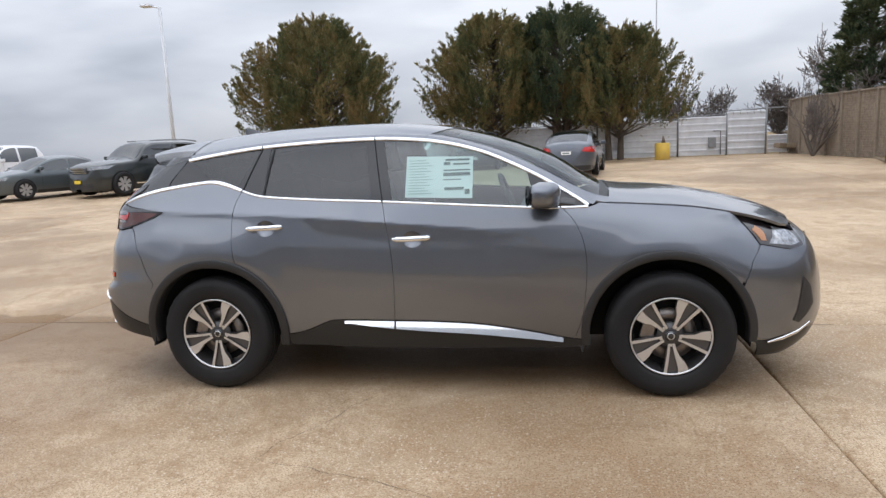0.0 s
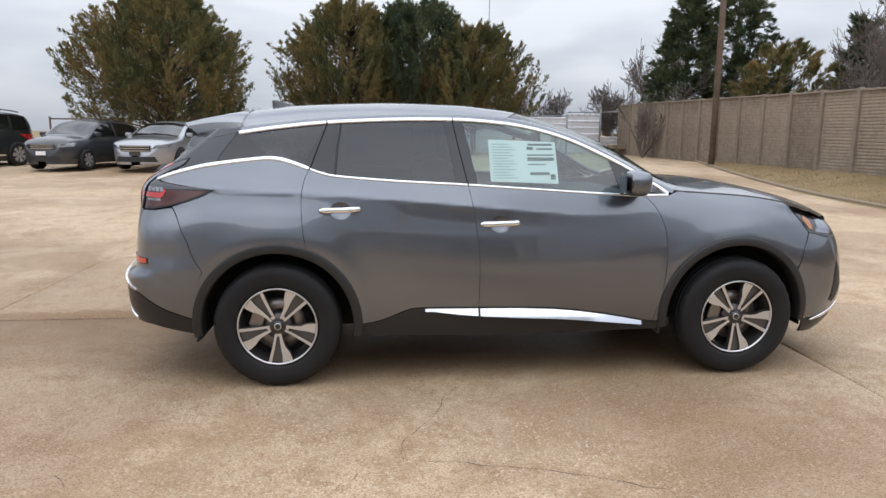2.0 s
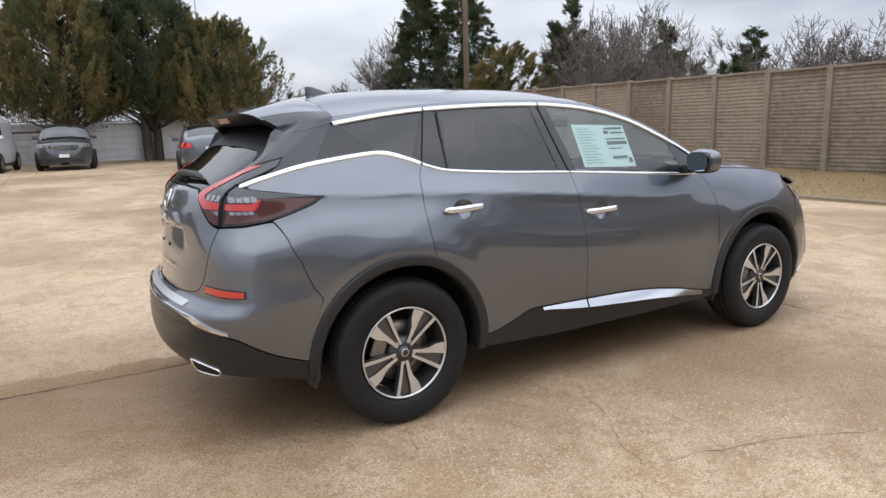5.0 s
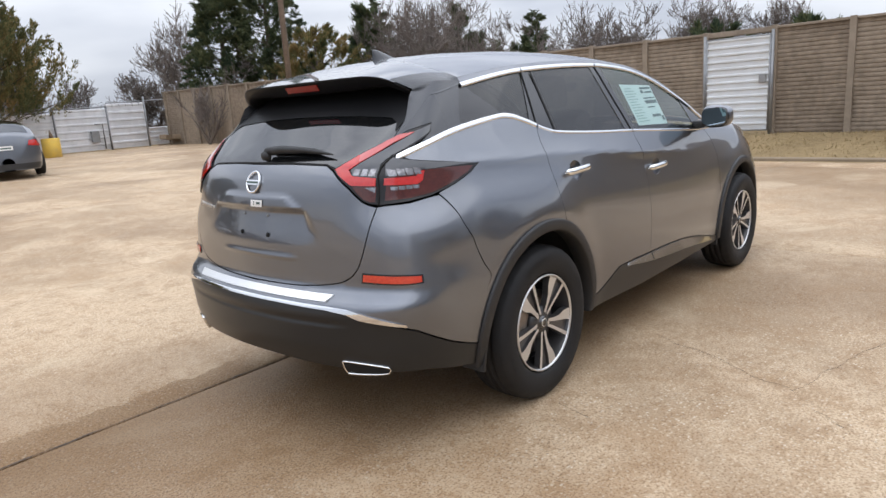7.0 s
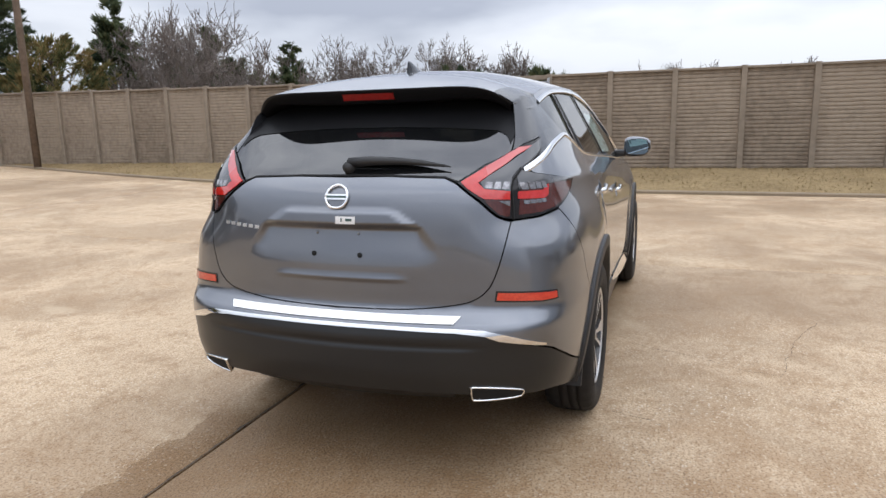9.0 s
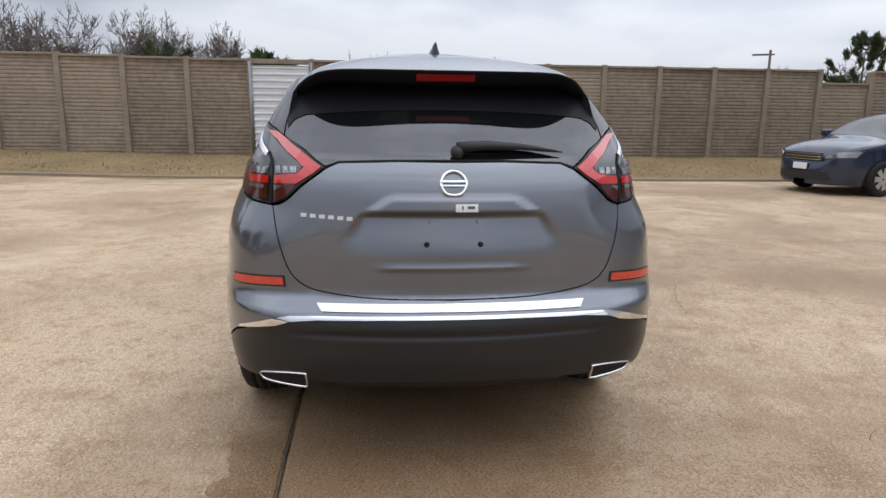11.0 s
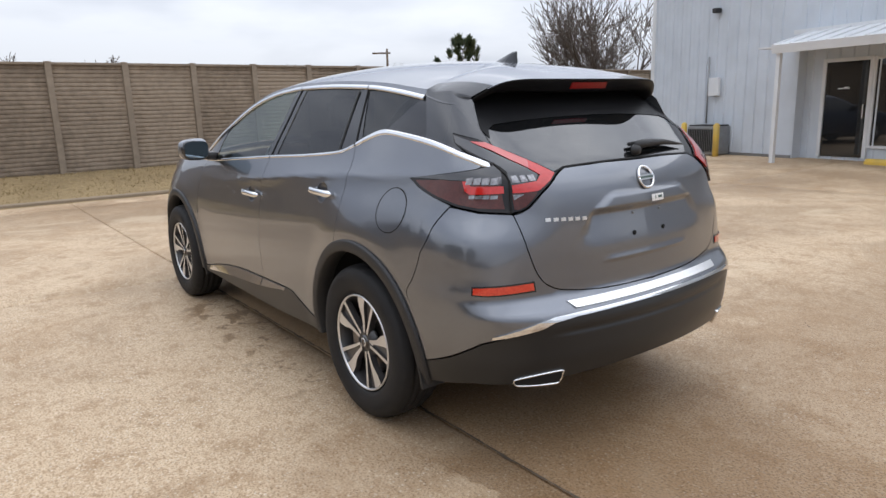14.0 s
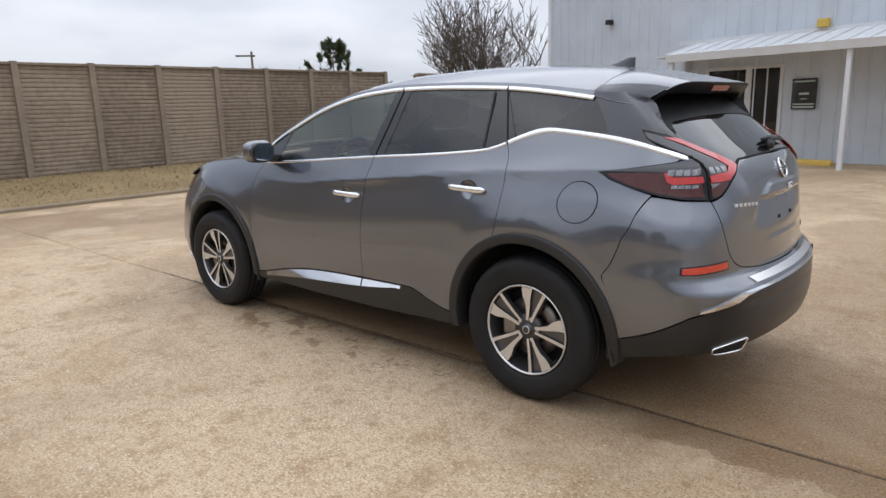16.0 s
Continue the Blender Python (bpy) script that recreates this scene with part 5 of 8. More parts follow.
def wing_surf(sgn):
    def fn(x, z):
        x, z = np.asarray(x, float), np.asarray(z, float)
        i, j = np.clip((x - 1.45) / 0.02, 0, 24.999), np.clip((z - 0.30) / 0.025, 0, 31.999)
        a, b = i.astype(int), j.astype(int)
        p, q = i - a, j - b
        ny = NY_[a, b] * (1 - p) * (1 - q) + NY_[a + 1, b] * p * (1 - q) + NY_[a, b + 1] * (1 - p) * q + NY_[a + 1, b + 1] * p * q
        w = np.clip((x - 1.50) / 0.3, 0, 1)
        w = w * w * (3 - 2 * w) * np.clip((1.055 - z) / 0.06, 0, 1)
        return np.stack([x, sgn * (side(x, z) * (1 - w) + ny * w), z], -1)
    return lambda x, z: with_normals(fn, x, z, 0.012, lambda P: np.stack([0 * P[:, 0], P[:, 1], 0 * P[:, 2]], -1))


crossover = empty("suv")
tagged(crossover, "gunmetal grey mid-size crossover with chrome trim, parked on wet concrete", "car")
CAR = crossover
RCX, RCZ, RRO, RRI = -1.408, 0.375, 0.487, 0.437
FCX, FCZ, FRO, FRI = 1.400, 0.380, 0.492, 0.446
GAP = 0.0015

BELT = spline([(0.965, 1.128), (0.80, 1.127), (0.67, 1.130), (0.31, 1.152), (-0.28, 1.190), (-0.70, 1.212), (-1.04, 1.238), (-1.16, 1.262), (-1.30, 1.312), (-1.41, 1.340), (-1.53, 1.337), (-1.80, 1.302), (-1.99, 1.257), (-2.12, 1.212)], 6)
RAIL = spline([(0.965, 1.128), (0.90, 1.175), (0.69, 1.302), (0.52, 1.388), (0.35, 1.462), (0.17, 1.516), (-0.01, 1.550), (-0.20, 1.568), (-0.36, 1.575), (-0.71, 1.572), (-1.12, 1.552), (-1.40, 1.522), (-1.63, 1.488)], 6)


def cut(curve, x0, x1):
    """The stretch of a curve between two lengths, from x0 to x1, with its ends on them."""
    order = sorted(curve)
    xs, zs = np.array([p[0] for p in order]), np.array([p[1] for p in order])
    lo, hi = min(x0, x1), max(x0, x1)
    mid = [(x, z) for x, z in zip(xs, zs) if lo < x < hi]
    pts = [(lo, float(np.interp(lo, xs, zs)))] + mid + [(hi, float(np.interp(hi, xs, zs)))]
    return pts if x0 < x1 else pts[::-1]


C_SEAM = spline([(-1.215, 1.283), (-1.245, 1.22), (-1.258, 1.13), (-1.258, 1.03), (-1.245, 0.90), (-1.228, 0.828)], 5)
B_SEAM = spline([(-0.285, 1.190), (-0.262, 1.08), (-0.243, 0.97), (-0.225, 0.84), (-0.218, 0.68), (-0.222, 0.465)], 5)
F_SEAM = spline([(0.80, 1.127), (0.865, 1.06), (0.915, 0.96), (0.938, 0.84), (0.938, 0.70), (0.915, 0.50), (0.868, 0.352)], 5)
SILL = spline([(-0.930, 0.372), (-0.84, 0.385), (-0.75, 0.415), (-0.66, 0.452), (-0.58, 0.466), (-0.222, 0.463), (0.05, 0.458), (0.31, 0.443), (0.58, 0.405), (0.80, 0.362), (0.868, 0.352)], 5)
DECKEND = -2.10

for sg in (1, -1):
    ss = side_surf(sg)
    flip_u = (lambda p: p) if sg == 1 else mirror_u
    # doors
    grips = [(-1.035, 1.047), (-0.095, 0.962)]
    cups = [[(cx + 0.062 * math.cos(t * math.pi / 12), cz + 0.05 * math.sin(t * math.pi / 12)) for t in range(24)] for cx, cz in grips]
    a_front = [p for p in arc(RCX, RCZ, RRO, 62.5, 0.5) if p[1] > 0.38]
    rear_door = cut(BELT, -0.285, -1.215)[::1] + C_SEAM[1:] + a_front[0:] + cut(SILL, -0.925, -0.222) + B_SEAM[::-1][1:-1]
    d = patch("rear_door", ss, rear_door, 0.02, GUNMETAL, CAR, gap=GAP, holes=(cups[0],))
    rear_door_ob = d
    front_door = cut(BELT, 0.80, -0.285) + B_SEAM[1:] + cut(SILL, -0.222, 0.868)[1:] + F_SEAM[::-1][1:-1]
    front_door_ob = patch("front_door", ss, front_door, 0.02, GUNMETAL, CAR, gap=GAP, holes=(cups[1],))
    # front wing
    a_wing = [p for p in arc(FCX, FCZ, FRO, 183, 36)]
    hood_edge = [(x, float(ZE(x)) - 0.006) for x in np.linspace(1.02, 1.74, 12)]
    wing = [(0.80, 1.127), (0.965, 1.128)] + hood_edge + [(1.775, 1.050), (1.85, 0.965), (1.905, 0.885), (1.86, 0.80), (1.83, 0.72)] + a_wing[::-1] + [(0.895, 0.352)] + F_SEAM[::-1][:-1]
    patch("front_wing", wing_surf(sg), wing, 0.035, GUNMETAL, CAR, gap=GAP)
    # rear quarter, round to the bumper seam
    quarter = S(*(C_SEAM[::-1] + cut(BELT, -1.215, -2.08)[1:] + [(-2.064, 1.208), (-1.943, 1.189), (-1.748, 1.164), (-1.812, 1.130), (-1.912, 1.095), (-1.995, 1.069), (-1.945, 0.98), (-1.90, 0.88), (-1.855, 0.76), (-1.838, 0.60)] + arc(RCX, RCZ, RRO, 152, 63)))
    patch("rear_quarter_panel", tail_surf, flip_u(quarter), 0.02, GUNMETAL, CAR, gap=GAP)
    # window band
    dlo = cut(BELT, 0.93, -1.75) + [(-1.80, 1.36), (-1.71, 1.43), (-1.64, 1.485)] + cut(RAIL, -1.63, 0.93)
    low_f = [(x, z + 0.010) for x, z in cut(BELT, 0.66, -0.225)]
    up_f = [(x, z - 0.010) for x, z in cut(RAIL, -0.30, 0.60)]
    g_front = low_f + up_f
    g_rear = [(x, z + 0.010) for x, z in cut(BELT, -0.355, -1.075)] + [(x, z - 0.010) for x, z in cut(RAIL, -1.06, -0.42)]
    g_quart = [(x, z + 0.010) for x, z in cut(BELT, -1.255, -1.44)] + [(-1.52, 1.418), (-1.60, 1.478)] + [(x, z - 0.010) for x, z in cut(RAIL, -1.59, -1.125)]
    patch("window_surround", ss, dlo, 0.04, WINBLACK, CAR, off=-0.004, holes=(g_front, g_rear, g_quart), rim=0.0)
    patch("front_door_window", ss, g_front, 0.05, CLEAR, CAR, "lightly tinted glass", off=-0.007, rim=0, gap=-0.003).visible_shadow = False
    patch("rear_door_window", ss, g_rear, 0.05, PRIVACY, CAR, "dark privacy glass", off=-0.007, rim=0, gap=-0.003)
    patch("quarter_window", ss, g_quart, 0.05, PRIVACY, CAR, "dark privacy glass", off=-0.007, rim=0, gap=-0.003)
    # roof pillar beside the tailgate glass
    pillar = S((-1.75, 1.302), (-1.64, 1.487), (-1.635, 1.512), (-1.76, 1.512), (-1.82, 1.508)) + R((0.585, 1.505), (0.597, 1.44), (0.632, 1.352), (0.637, 1.292)) + S((-2.0, 1.318), (-1.90, 1.342), (-1.927, 1.306), (-1.99, 1.268), (-1.95, 1.272), (-1.86, 1.296))
    uin = [u_of_y(0.632, 1.352), u_of_y(0.597, 1.44), u_of_y(0.585, 1.505)]

    def pillar_surf(u, z):
        """The panel swells into a proud edge beside the glass."""
        P, N = tail_surf(u, z)
        d = np.abs(u) - np.interp(z, [1.352, 1.44, 1.505], uin)
        f = 0.042 * np.clip(1 - d / 0.15, 0, 1) ** 1.4 * np.clip((z - 1.365) / 0.06, 0, 1) * np.clip((1.488 - z) / 0.05, 0, 1)
        return P + N * f[:, None], N
    patch("rear_pillar", pillar_surf, flip_u(pillar), 0.02, PILLAR, CAR, "pillar panel in body grey darkened for shade", gap=GAP, rim=0.045)
    # arches
    def moulding(cx, cz, ro, ri, a0, a1, surf, toi):
        vs, nn = [], 40
        for i in range(nn + 1):
            a = radians(a0 + (a1 - a0) * i / nn)
            for r, dy in ((ro + 0.004, -0.012), (ro + 0.003, 0.011), (ro - 0.003, 0.014), (ri + 0.006, 0.018), (ri, 0.013), (ri, -0.07)):
                x, z = cx + r * math.cos(a), cz + r * math.sin(a)
                if z < 0.30:
                    z = 0.30 + (z - 0.30) * 0.3
                y = float(toi(x, z)) + dy
                vs.append((x, sg * y, z))
        fs = []
        for i in range(nn):
            for k in range(5):
                q = (i * 6 + k, i * 6 + k + 1, (i + 1) * 6 + k + 1, (i + 1) * 6 + k)
                fs.append(q if sg < 0 else q[::-1])
        return attach("arch_moulding", mesh_of("arch_moulding", vs, fs, PLASTIC), CAR, "black plastic wheel arch moulding")

    def width_at(x, z):
        if x < -1.75:
            u = u_of_x(x, z)
            return ring_point(u, z)[1]
        if x > 1.72:
            return ring_point(u_of_x(x, z, True), z, True)[1]
        return side(x, z)
    moulding(RCX, RCZ, RRO, RRI, -10, 188, ss, width_at)
    moulding(FCX, FCZ, FRO, FRI, -6, 188, ss, width_at)
    # sill cladding and bright strip
    sill = [(x, z - 0.003) for x, z in SILL] + [(0.905, 0.345), (0.92, 0.31), (0.86, 0.30), (0.3, 0.285), (-0.3, 0.28), (-0.90, 0.30), (-0.925, 0.33)]
    patch("sill_cladding", ss, sill, 0.04, LOWERBLACK, CAR, "black plastic sill cladding", off=0.004)
    def strip_fn(x, t, sg=sg):
        """Bright strip: t from 0 (upper edge) to 1; it leans out towards its foot."""
        x, t = np.asarray(x, float), np.asarray(t, float)
        zu = np.interp(x, [p[0] for p in SILL], [p[1] for p in SILL]) - 0.007
        h = 0.010 + 0.046 * np.sin(np.pi * np.clip((x + 0.52) / 1.40, 0.02, 0.98)) ** 0.7
        z = zu - h * t
        return np.stack([x, sg * (side(x, z) + 0.006 + 0.5 * h * t), z], -1)
    for x0, x1 in ((-0.545, -0.226), (-0.214, 0.80)):
        patch("sill_strip", lambda x, t: with_normals(strip_fn, x, t, 0.01, lambda P: np.stack([0 * P[:, 0], P[:, 1], 0.3 + 0 * P[:, 0]], -1)), [(x, 0.0) for x in np.linspace(x0, x1, 16)] + [(x, 1.0) for x in np.linspace(x1, x0, 16)], 0.06, CHROME, CAR, "bright chrome sill strip", rim=0.012)
    for owner, (cx, cz), cup in zip((rear_door_ob, front_door_ob), grips, cups):
        # hand hollow, and the bright grip across it
        ring_n = len(cup)
        vs, fs = [], []
        for j, (sc, dep) in enumerate(((1.0, 0.001), (0.90, 0.005), (0.70, 0.015), (0.4, 0.023), (0.0, 0.026))):
            for px, pz in cup:
                x, z = cx + (px - cx) * sc, cz + (pz - cz) * sc
                vs.append((x, sg * (float(side(x, z)) - dep), z))
        for j in range(4):
            for k in range(ring_n):
                q = (j * ring_n + k, j * ring_n + (k + 1) % ring_n, (j + 1) * ring_n + (k + 1) % ring_n, (j + 1) * ring_n + k)
                fs.append(q if sg > 0 else q[::-1])
        attach("handle_hollow", mesh_of("handle_hollow", vs, fs, GUNMETAL), owner)
        sec = [(-0.5, -0.2), (-0.42, 0.35), (-0.15, 0.55), (0.2, 0.5), (0.45, 0.2), (0.5, -0.2), (0.3, -0.5), (-0.3, -0.5)]
        vs, fs = [], []
        st = np.linspace(-0.122, 0.118, 17)
        for x in st:
            e = min(1, ((0.122 - abs(x)) / 0.02 + 0.12)) ** 0.5
            h, d = 0.034 * e, 0.020 * e
            lift = 0.012 + 0.022 * (1 - (x / 0.125) ** 4)
            z0 = cz + 0.006 - 0.03 * x * (-1)
            for a, b in sec:
                z = z0 + a * h
                vs.append((cx + x, sg * (float(side(cx + x, z0)) + lift + b * d - 0.004), z))
        for i in range(16):
            for k in range(8):
                q = (i * 8 + k, i * 8 + (k + 1) % 8, (i + 1) * 8 + (k + 1) % 8, (i + 1) * 8 + k)
                fs.append(q if sg < 0 else q[::-1])
        fs += [tuple(range(8)), tuple(range(128, 136))]
        attach("door_handle", mesh_of("door_handle", vs, fs, CHROME), owner, "bright metal door handle")


def ribbon(name, surf, pts, width, mat, parent, label="", lift=0.006, taper=None):
    """A raised, rounded strip along a curve on a surface."""
    p = np.array(pts, float)
    k = len(p)
    tan = np.gradient(p, axis=0)
    tan /= np.linalg.norm(tan, axis=1, keepdims=True) + 1e-9
    nrm = np.stack([-tan[:, 1], tan[:, 0]], 1)
    w = np.full(k, width) if taper is None else width * np.array([taper(i / (k - 1)) for i in range(k)])
    prof = [(-0.5, -0.004), (-0.46, lift * 0.6), (-0.25, lift), (0.25, lift), (0.46, lift * 0.6), (0.5, -0.004)]
    vs, ns = [], []
    for a, off in prof:
        q = p + nrm * (a * w)[:, None]
        P, N = surf(q[:, 0], q[:, 1])
        vs.append(P + N * off)
        ns.append(N)
    vs = np.concatenate(vs)
    fs = []
    for j in range(len(prof) - 1):
        for i in range(k - 1):
            fs.append((j * k + i, j * k + i + 1, (j + 1) * k + i + 1, (j + 1) * k + i))
    a, b, c = (vs[fs[len(fs) // 2][i]] for i in (0, 1, 3))
    if np.dot(np.cross(b - a, c - a), ns[2][k // 2]) < 0:
        fs = [q[::-1] for q in fs]
    return attach(name, mesh_of(name, vs, fs, mat), parent, label)


# ---- top: roof, windscreen, bonnet ----
def band(x0, x1, s0, s1, n=24):
    return [(x, s0) for x in np.linspace(x0, x1, n)] + [(x1, s) for s in np.linspace(s0, s1, 10)[1:-1]] + [(x, s1) for x in np.linspace(x1, x0, n)] + [(x0, s) for s in np.linspace(s1, s0, 10)[1:-1]]


def front_arc(s):
    return 0.13 - 0.16 * s * s


roof_poly = [(-1.622, s) for s in np.linspace(-1, 1, 14)] + [(x, 1.0) for x in np.linspace(-1.58, -0.04, 20)] + [(front_arc(s), s) for s in np.linspace(1, -1, 14)] + [(x, -1.0) for x in np.linspace(-0.04, -1.58, 20)]
patch("roof", top_surf, roof_poly, 0.06, GUNMETAL, CAR, gap=0.002, rim=0.015)
patch("roof_end_liner", top_surf, band(-1.70, -1.58, -0.995, 0.995), 0.05, GUNMETAL, CAR, off=-0.007, rim=0)
patch("headliner", top_surf, band(-1.6, 0.05, -0.93, 0.93), 0.15, HEADLINER, CAR, off=-0.045, rim=0)
screen = [(front_arc(s) + 0.004, s) for s in np.linspace(-0.93, 0.93, 12)] + [(x, 0.93) for x in np.linspace(0.05, 1.0, 16)] + [(1.06 - 0.05 * s * s, s) for s in np.linspace(0.93, -0.93, 12)] + [(x, -0.93) for x in np.linspace(1.0, 0.05, 16)]
patch("windscreen", top_surf, screen, 0.07, SHIELD, CAR, "clear windscreen glass", off=-0.004, rim=0).visible_shadow = False
for sg in (1, -1):
    patch("windscreen_pillar", top_surf, [(front_arc(1) + 0.01, 0.93 * sg), (0.3, 0.93 * sg), (0.7, 0.92 * sg), (1.0, 0.87 * sg), (1.085, 0.87 * sg), (1.075, sg), (0.7, sg), (0.3, sg), (front_arc(1) + 0.01, sg)], 0.05, GUNMETAL, CAR, rim=0.01)
patch("scuttle_panel", top_surf, [(1.06 - 0.05 * s * s, s) for s in np.linspace(-0.86, 0.86, 12)] + [(1.115 - 0.05 * s * s, s) for s in np.linspace(0.86, -0.86, 12)], 0.06, PLASTIC, CAR, "black plastic panel below the windscreen", off=-0.012)
bonnet = [(1.118 - 0.05 * s * s, s) for s in np.linspace(-0.992, 0.992, 12)] + [(x, 0.992) for x in np.linspace(1.12, 2.04, 14)] + [(2.22 - 0.14 * s * s, s) for s in np.linspace(0.93, -0.93, 14)] + [(x, -0.992) for x in np.linspace(2.04, 1.12, 14)]
patch("bonnet", top_surf, bonnet, 0.05, GUNMETAL, CAR, rim=0.015)
patch("bonnet_liner", top_surf, [(1.10, -1), (1.95, -1), (2.08, -0.88), (2.19, -0.4), (2.21, 0), (2.19, 0.4), (2.08, 0.88), (1.95, 1), (1.10, 1)], 0.06, GUNMETAL, CAR, off=-0.010, rim=0)
for sg in (1, -1):
    liner = F((1.66, 0.95), (1.74, 0.76), (1.83, 0.66), (1.95, 0.66), (2.20, 0.76), (2.20, 0.86), (2.15, 0.93), (2.04, 1.0), (1.85, 1.045), (1.72, 1.055))
    patch("nose_liner", nose_surf, liner if sg > 0 else mirror_u(liner), 0.04, GUNMETAL, CAR, off=-0.008, rim=0)

for sg in (1, -1):
    ss = side_surf(sg)
    fu = (lambda p: p) if sg == 1 else mirror_u
    # cant rail between the bright strip and the roof
    rail_hi = [(x, float(ZE(x))) for x in np.linspace(1.0, -1.622, 40)]
    patch("cant_rail", ss, cut(RAIL, -1.622, 0.93) + [(0.985, 1.14)] + rail_hi, 0.04, GUNMETAL, CAR, rim=0.012)
    # bright window strips
    def tip(t):
        return 1.0
    seam_parts = [(0.955, 0.80), (0.79, -0.28), (-0.29, -1.212), (-1.222, -2.098)]
    for a, b in seam_parts:
        c = cut(BELT, a, b)
        if b < -2:
            ribbon("belt_strip", tail_surf, fu(S(*c)), 0.019, CHROME, CAR, "bright chrome window strip", taper=lambda t: 1.0 + 0.65 * t if t < 0.95 else 1.6 - 8 * (t - 0.95))
        else:
            ribbon("belt_strip", ss, c, 0.015, CHROME, CAR, "bright chrome window strip")
    for a, b in ((0.955, -0.355), (-0.365, -1.115), (-1.125, -1.63)):
        ribbon("rail_strip", ss, cut(RAIL, a, b), 0.021, CHROME, CAR, "bright chrome window strip")
    # door frame lines in the black band
    for line in ([(-0.285, 1.195), (-0.325, 1.38), (-0.362, 1.568)], [(-1.212, 1.288), (-1.165, 1.42), (-1.118, 1.545)]):
        ribbon("door_gap", ss, spline(line, 8), 0.006, DARK, CAR, lift=0.0006)
    ribbon("window_divider", ss, spline([(-1.069, 1.252), (-1.055, 1.41), (-1.038, 1.538)], 6), 0.012, PLASTIC, CAR, lift=0.003)
    # mirror
    mir = empty("door_mirror")
    mir.parent = CAR
    bm = bmesh.new()
    bmesh.ops.create_uvsphere(bm, u_segments=28, v_segments=18, radius=1.0)
    for v in bm.verts:
        p = [math.copysign(abs(c) ** 0.62, c) for c in v.co]
        x = 0.690 + p[0] * (0.100 if p[0] > 0 else 0.070) * (1 - 0.25 * max(0, p[1]))
        y = 0.958 + p[1] * 0.100
        z = 1.210 + p[2] * (0.074 - 0.007 * p[1])
        v.co = Vector((x - 0.02 * p[1], sg * y, z))
    rear = [f for f in bm.faces if f.calc_center_median().x < 0.636]
    bm3 = bm.copy()
    bmesh.ops.delete(bm, geom=rear, context="FACES")
    bmesh.ops.delete(bm3, geom=[f for f in bm3.faces if f.calc_center_median().x >= 0.636], context="FACES")
    bmesh.ops.recalc_face_normals(bm3, faces=bm3.faces)
    part("mirror_frame", bm3, GLOSSBLACK, mir, smooth=True)
    bm2 = bm.copy()
    bmesh.ops.delete(bm, geom=[f for f in bm.faces if f.calc_center_median().z < 1.150], context="FACES")
    bmesh.ops.delete(bm2, geom=[f for f in bm2.faces if f.calc_center_median().z >= 1.150], context="FACES")
    for b in (bm, bm2):
        bmesh.ops.recalc_face_normals(b, faces=b.faces)
    part("mirror_cap", bm, GUNMETAL, mir, smooth=True)
    part("mirror_base", bm2, PLASTIC, mir, smooth=True)
    gl = bmesh.new()
    c = bmesh.ops.create_circle(gl, cap_ends=True, radius=1.0, segments=28)
    for v in gl.verts:
        a, b = (math.copysign(abs(q) ** 0.6, q) for q in (v.co.x, v.co.y))
        v.co = Vector((0.612 - 0.012 * a, sg * (0.958 + a * 0.084), 1.211 + b * 0.058))
    bmesh.ops.recalc_face_normals(gl, faces=gl.faces)
    part("mirror_glass", gl, MIRROR, mir)
    part("mirror_arm", box((0.66, 0.79 if sg > 0 else -0.88, 1.135), (0.78, 0.88 if sg > 0 else -0.79, 1.185), 0.02), PLASTIC, mir)
    ribbon("mirror_sail", ss, [(0.72, 1.155), (0.80, 1.165), (0.88, 1.155)], 0.05, GLOSSBLACK, CAR, lift=0.006)

    # tail lamp: black housing, grey lens above, red arrow, clear cells, dark red wing
    lamp_poly = R((0.468, 1.181), (0.514, 1.148), (0.560, 1.115), (0.615, 1.064), (0.640, 1.050), (0.679, 1.043)) + S((-2.109, 1.049), (-2.025, 1.063), (-1.912, 1.094), (-1.812, 1.129), (-1.748, 1.163), (-1.80, 1.171), (-1.943, 1.188), (-2.063, 1.207), (-2.104, 1.222), (-1.997, 1.270), (-1.927, 1.304), (-1.902, 1.340), (-2.0, 1.316)) + R((0.635, 1.290), (0.560, 1.246))
    tl = patch("tail_lamp", tail_surf, fu(lamp_poly), 0.02, LAMPDARK, CAR, "tail lamp with red arrow bar and clear cells", off=0.004, gap=0.0015, rim=0.02)

    def lens(name, pts, mat, lab, off=0.007):
        patch(name, tail_surf, fu(pts), 0.018, mat, tl, lab, off=off, rim=0.004)
    # wing towards the side
    lens("rear_lens", R((0.688, 1.059)) + S((-2.10, 1.061), (-2.02, 1.074), (-1.915, 1.104), (-1.83, 1.134), (-1.790, 1.156), (-1.93, 1.163), (-2.02, 1.162)) + R((0.688, 1.150)), DEEPRED, "dark red lens", 0.006)
    lens("grey_lens", R((0.684, 1.152)) + S((-2.03, 1.164), (-1.90, 1.166), (-1.775, 1.164), (-1.80, 1.169), (-1.943, 1.185), (-2.060, 1.203), (-2.108, 1.217)) + R((0.672, 1.200)), LAMPGREY, "smoked grey lens", 0.007)
    lens("light_bar", R((0.682, 1.118)) + S((-2.065, 1.112), (-2.043, 1.124), (-2.027, 1.161), (-2.050, 1.161), (-2.062, 1.143)) + R((0.681, 1.144)), REDLENS, "bright red light bar", 0.009)
    for k in range(4):
        xa, xb = -2.146 + 0.027 * k, -2.146 + 0.027 * k + 0.023
        lens("led_cell", S((xa, 1.150), (xb, 1.149), (xb, 1.172), (xa, 1.177)), CLEARLENS, "clear light cell", 0.010)
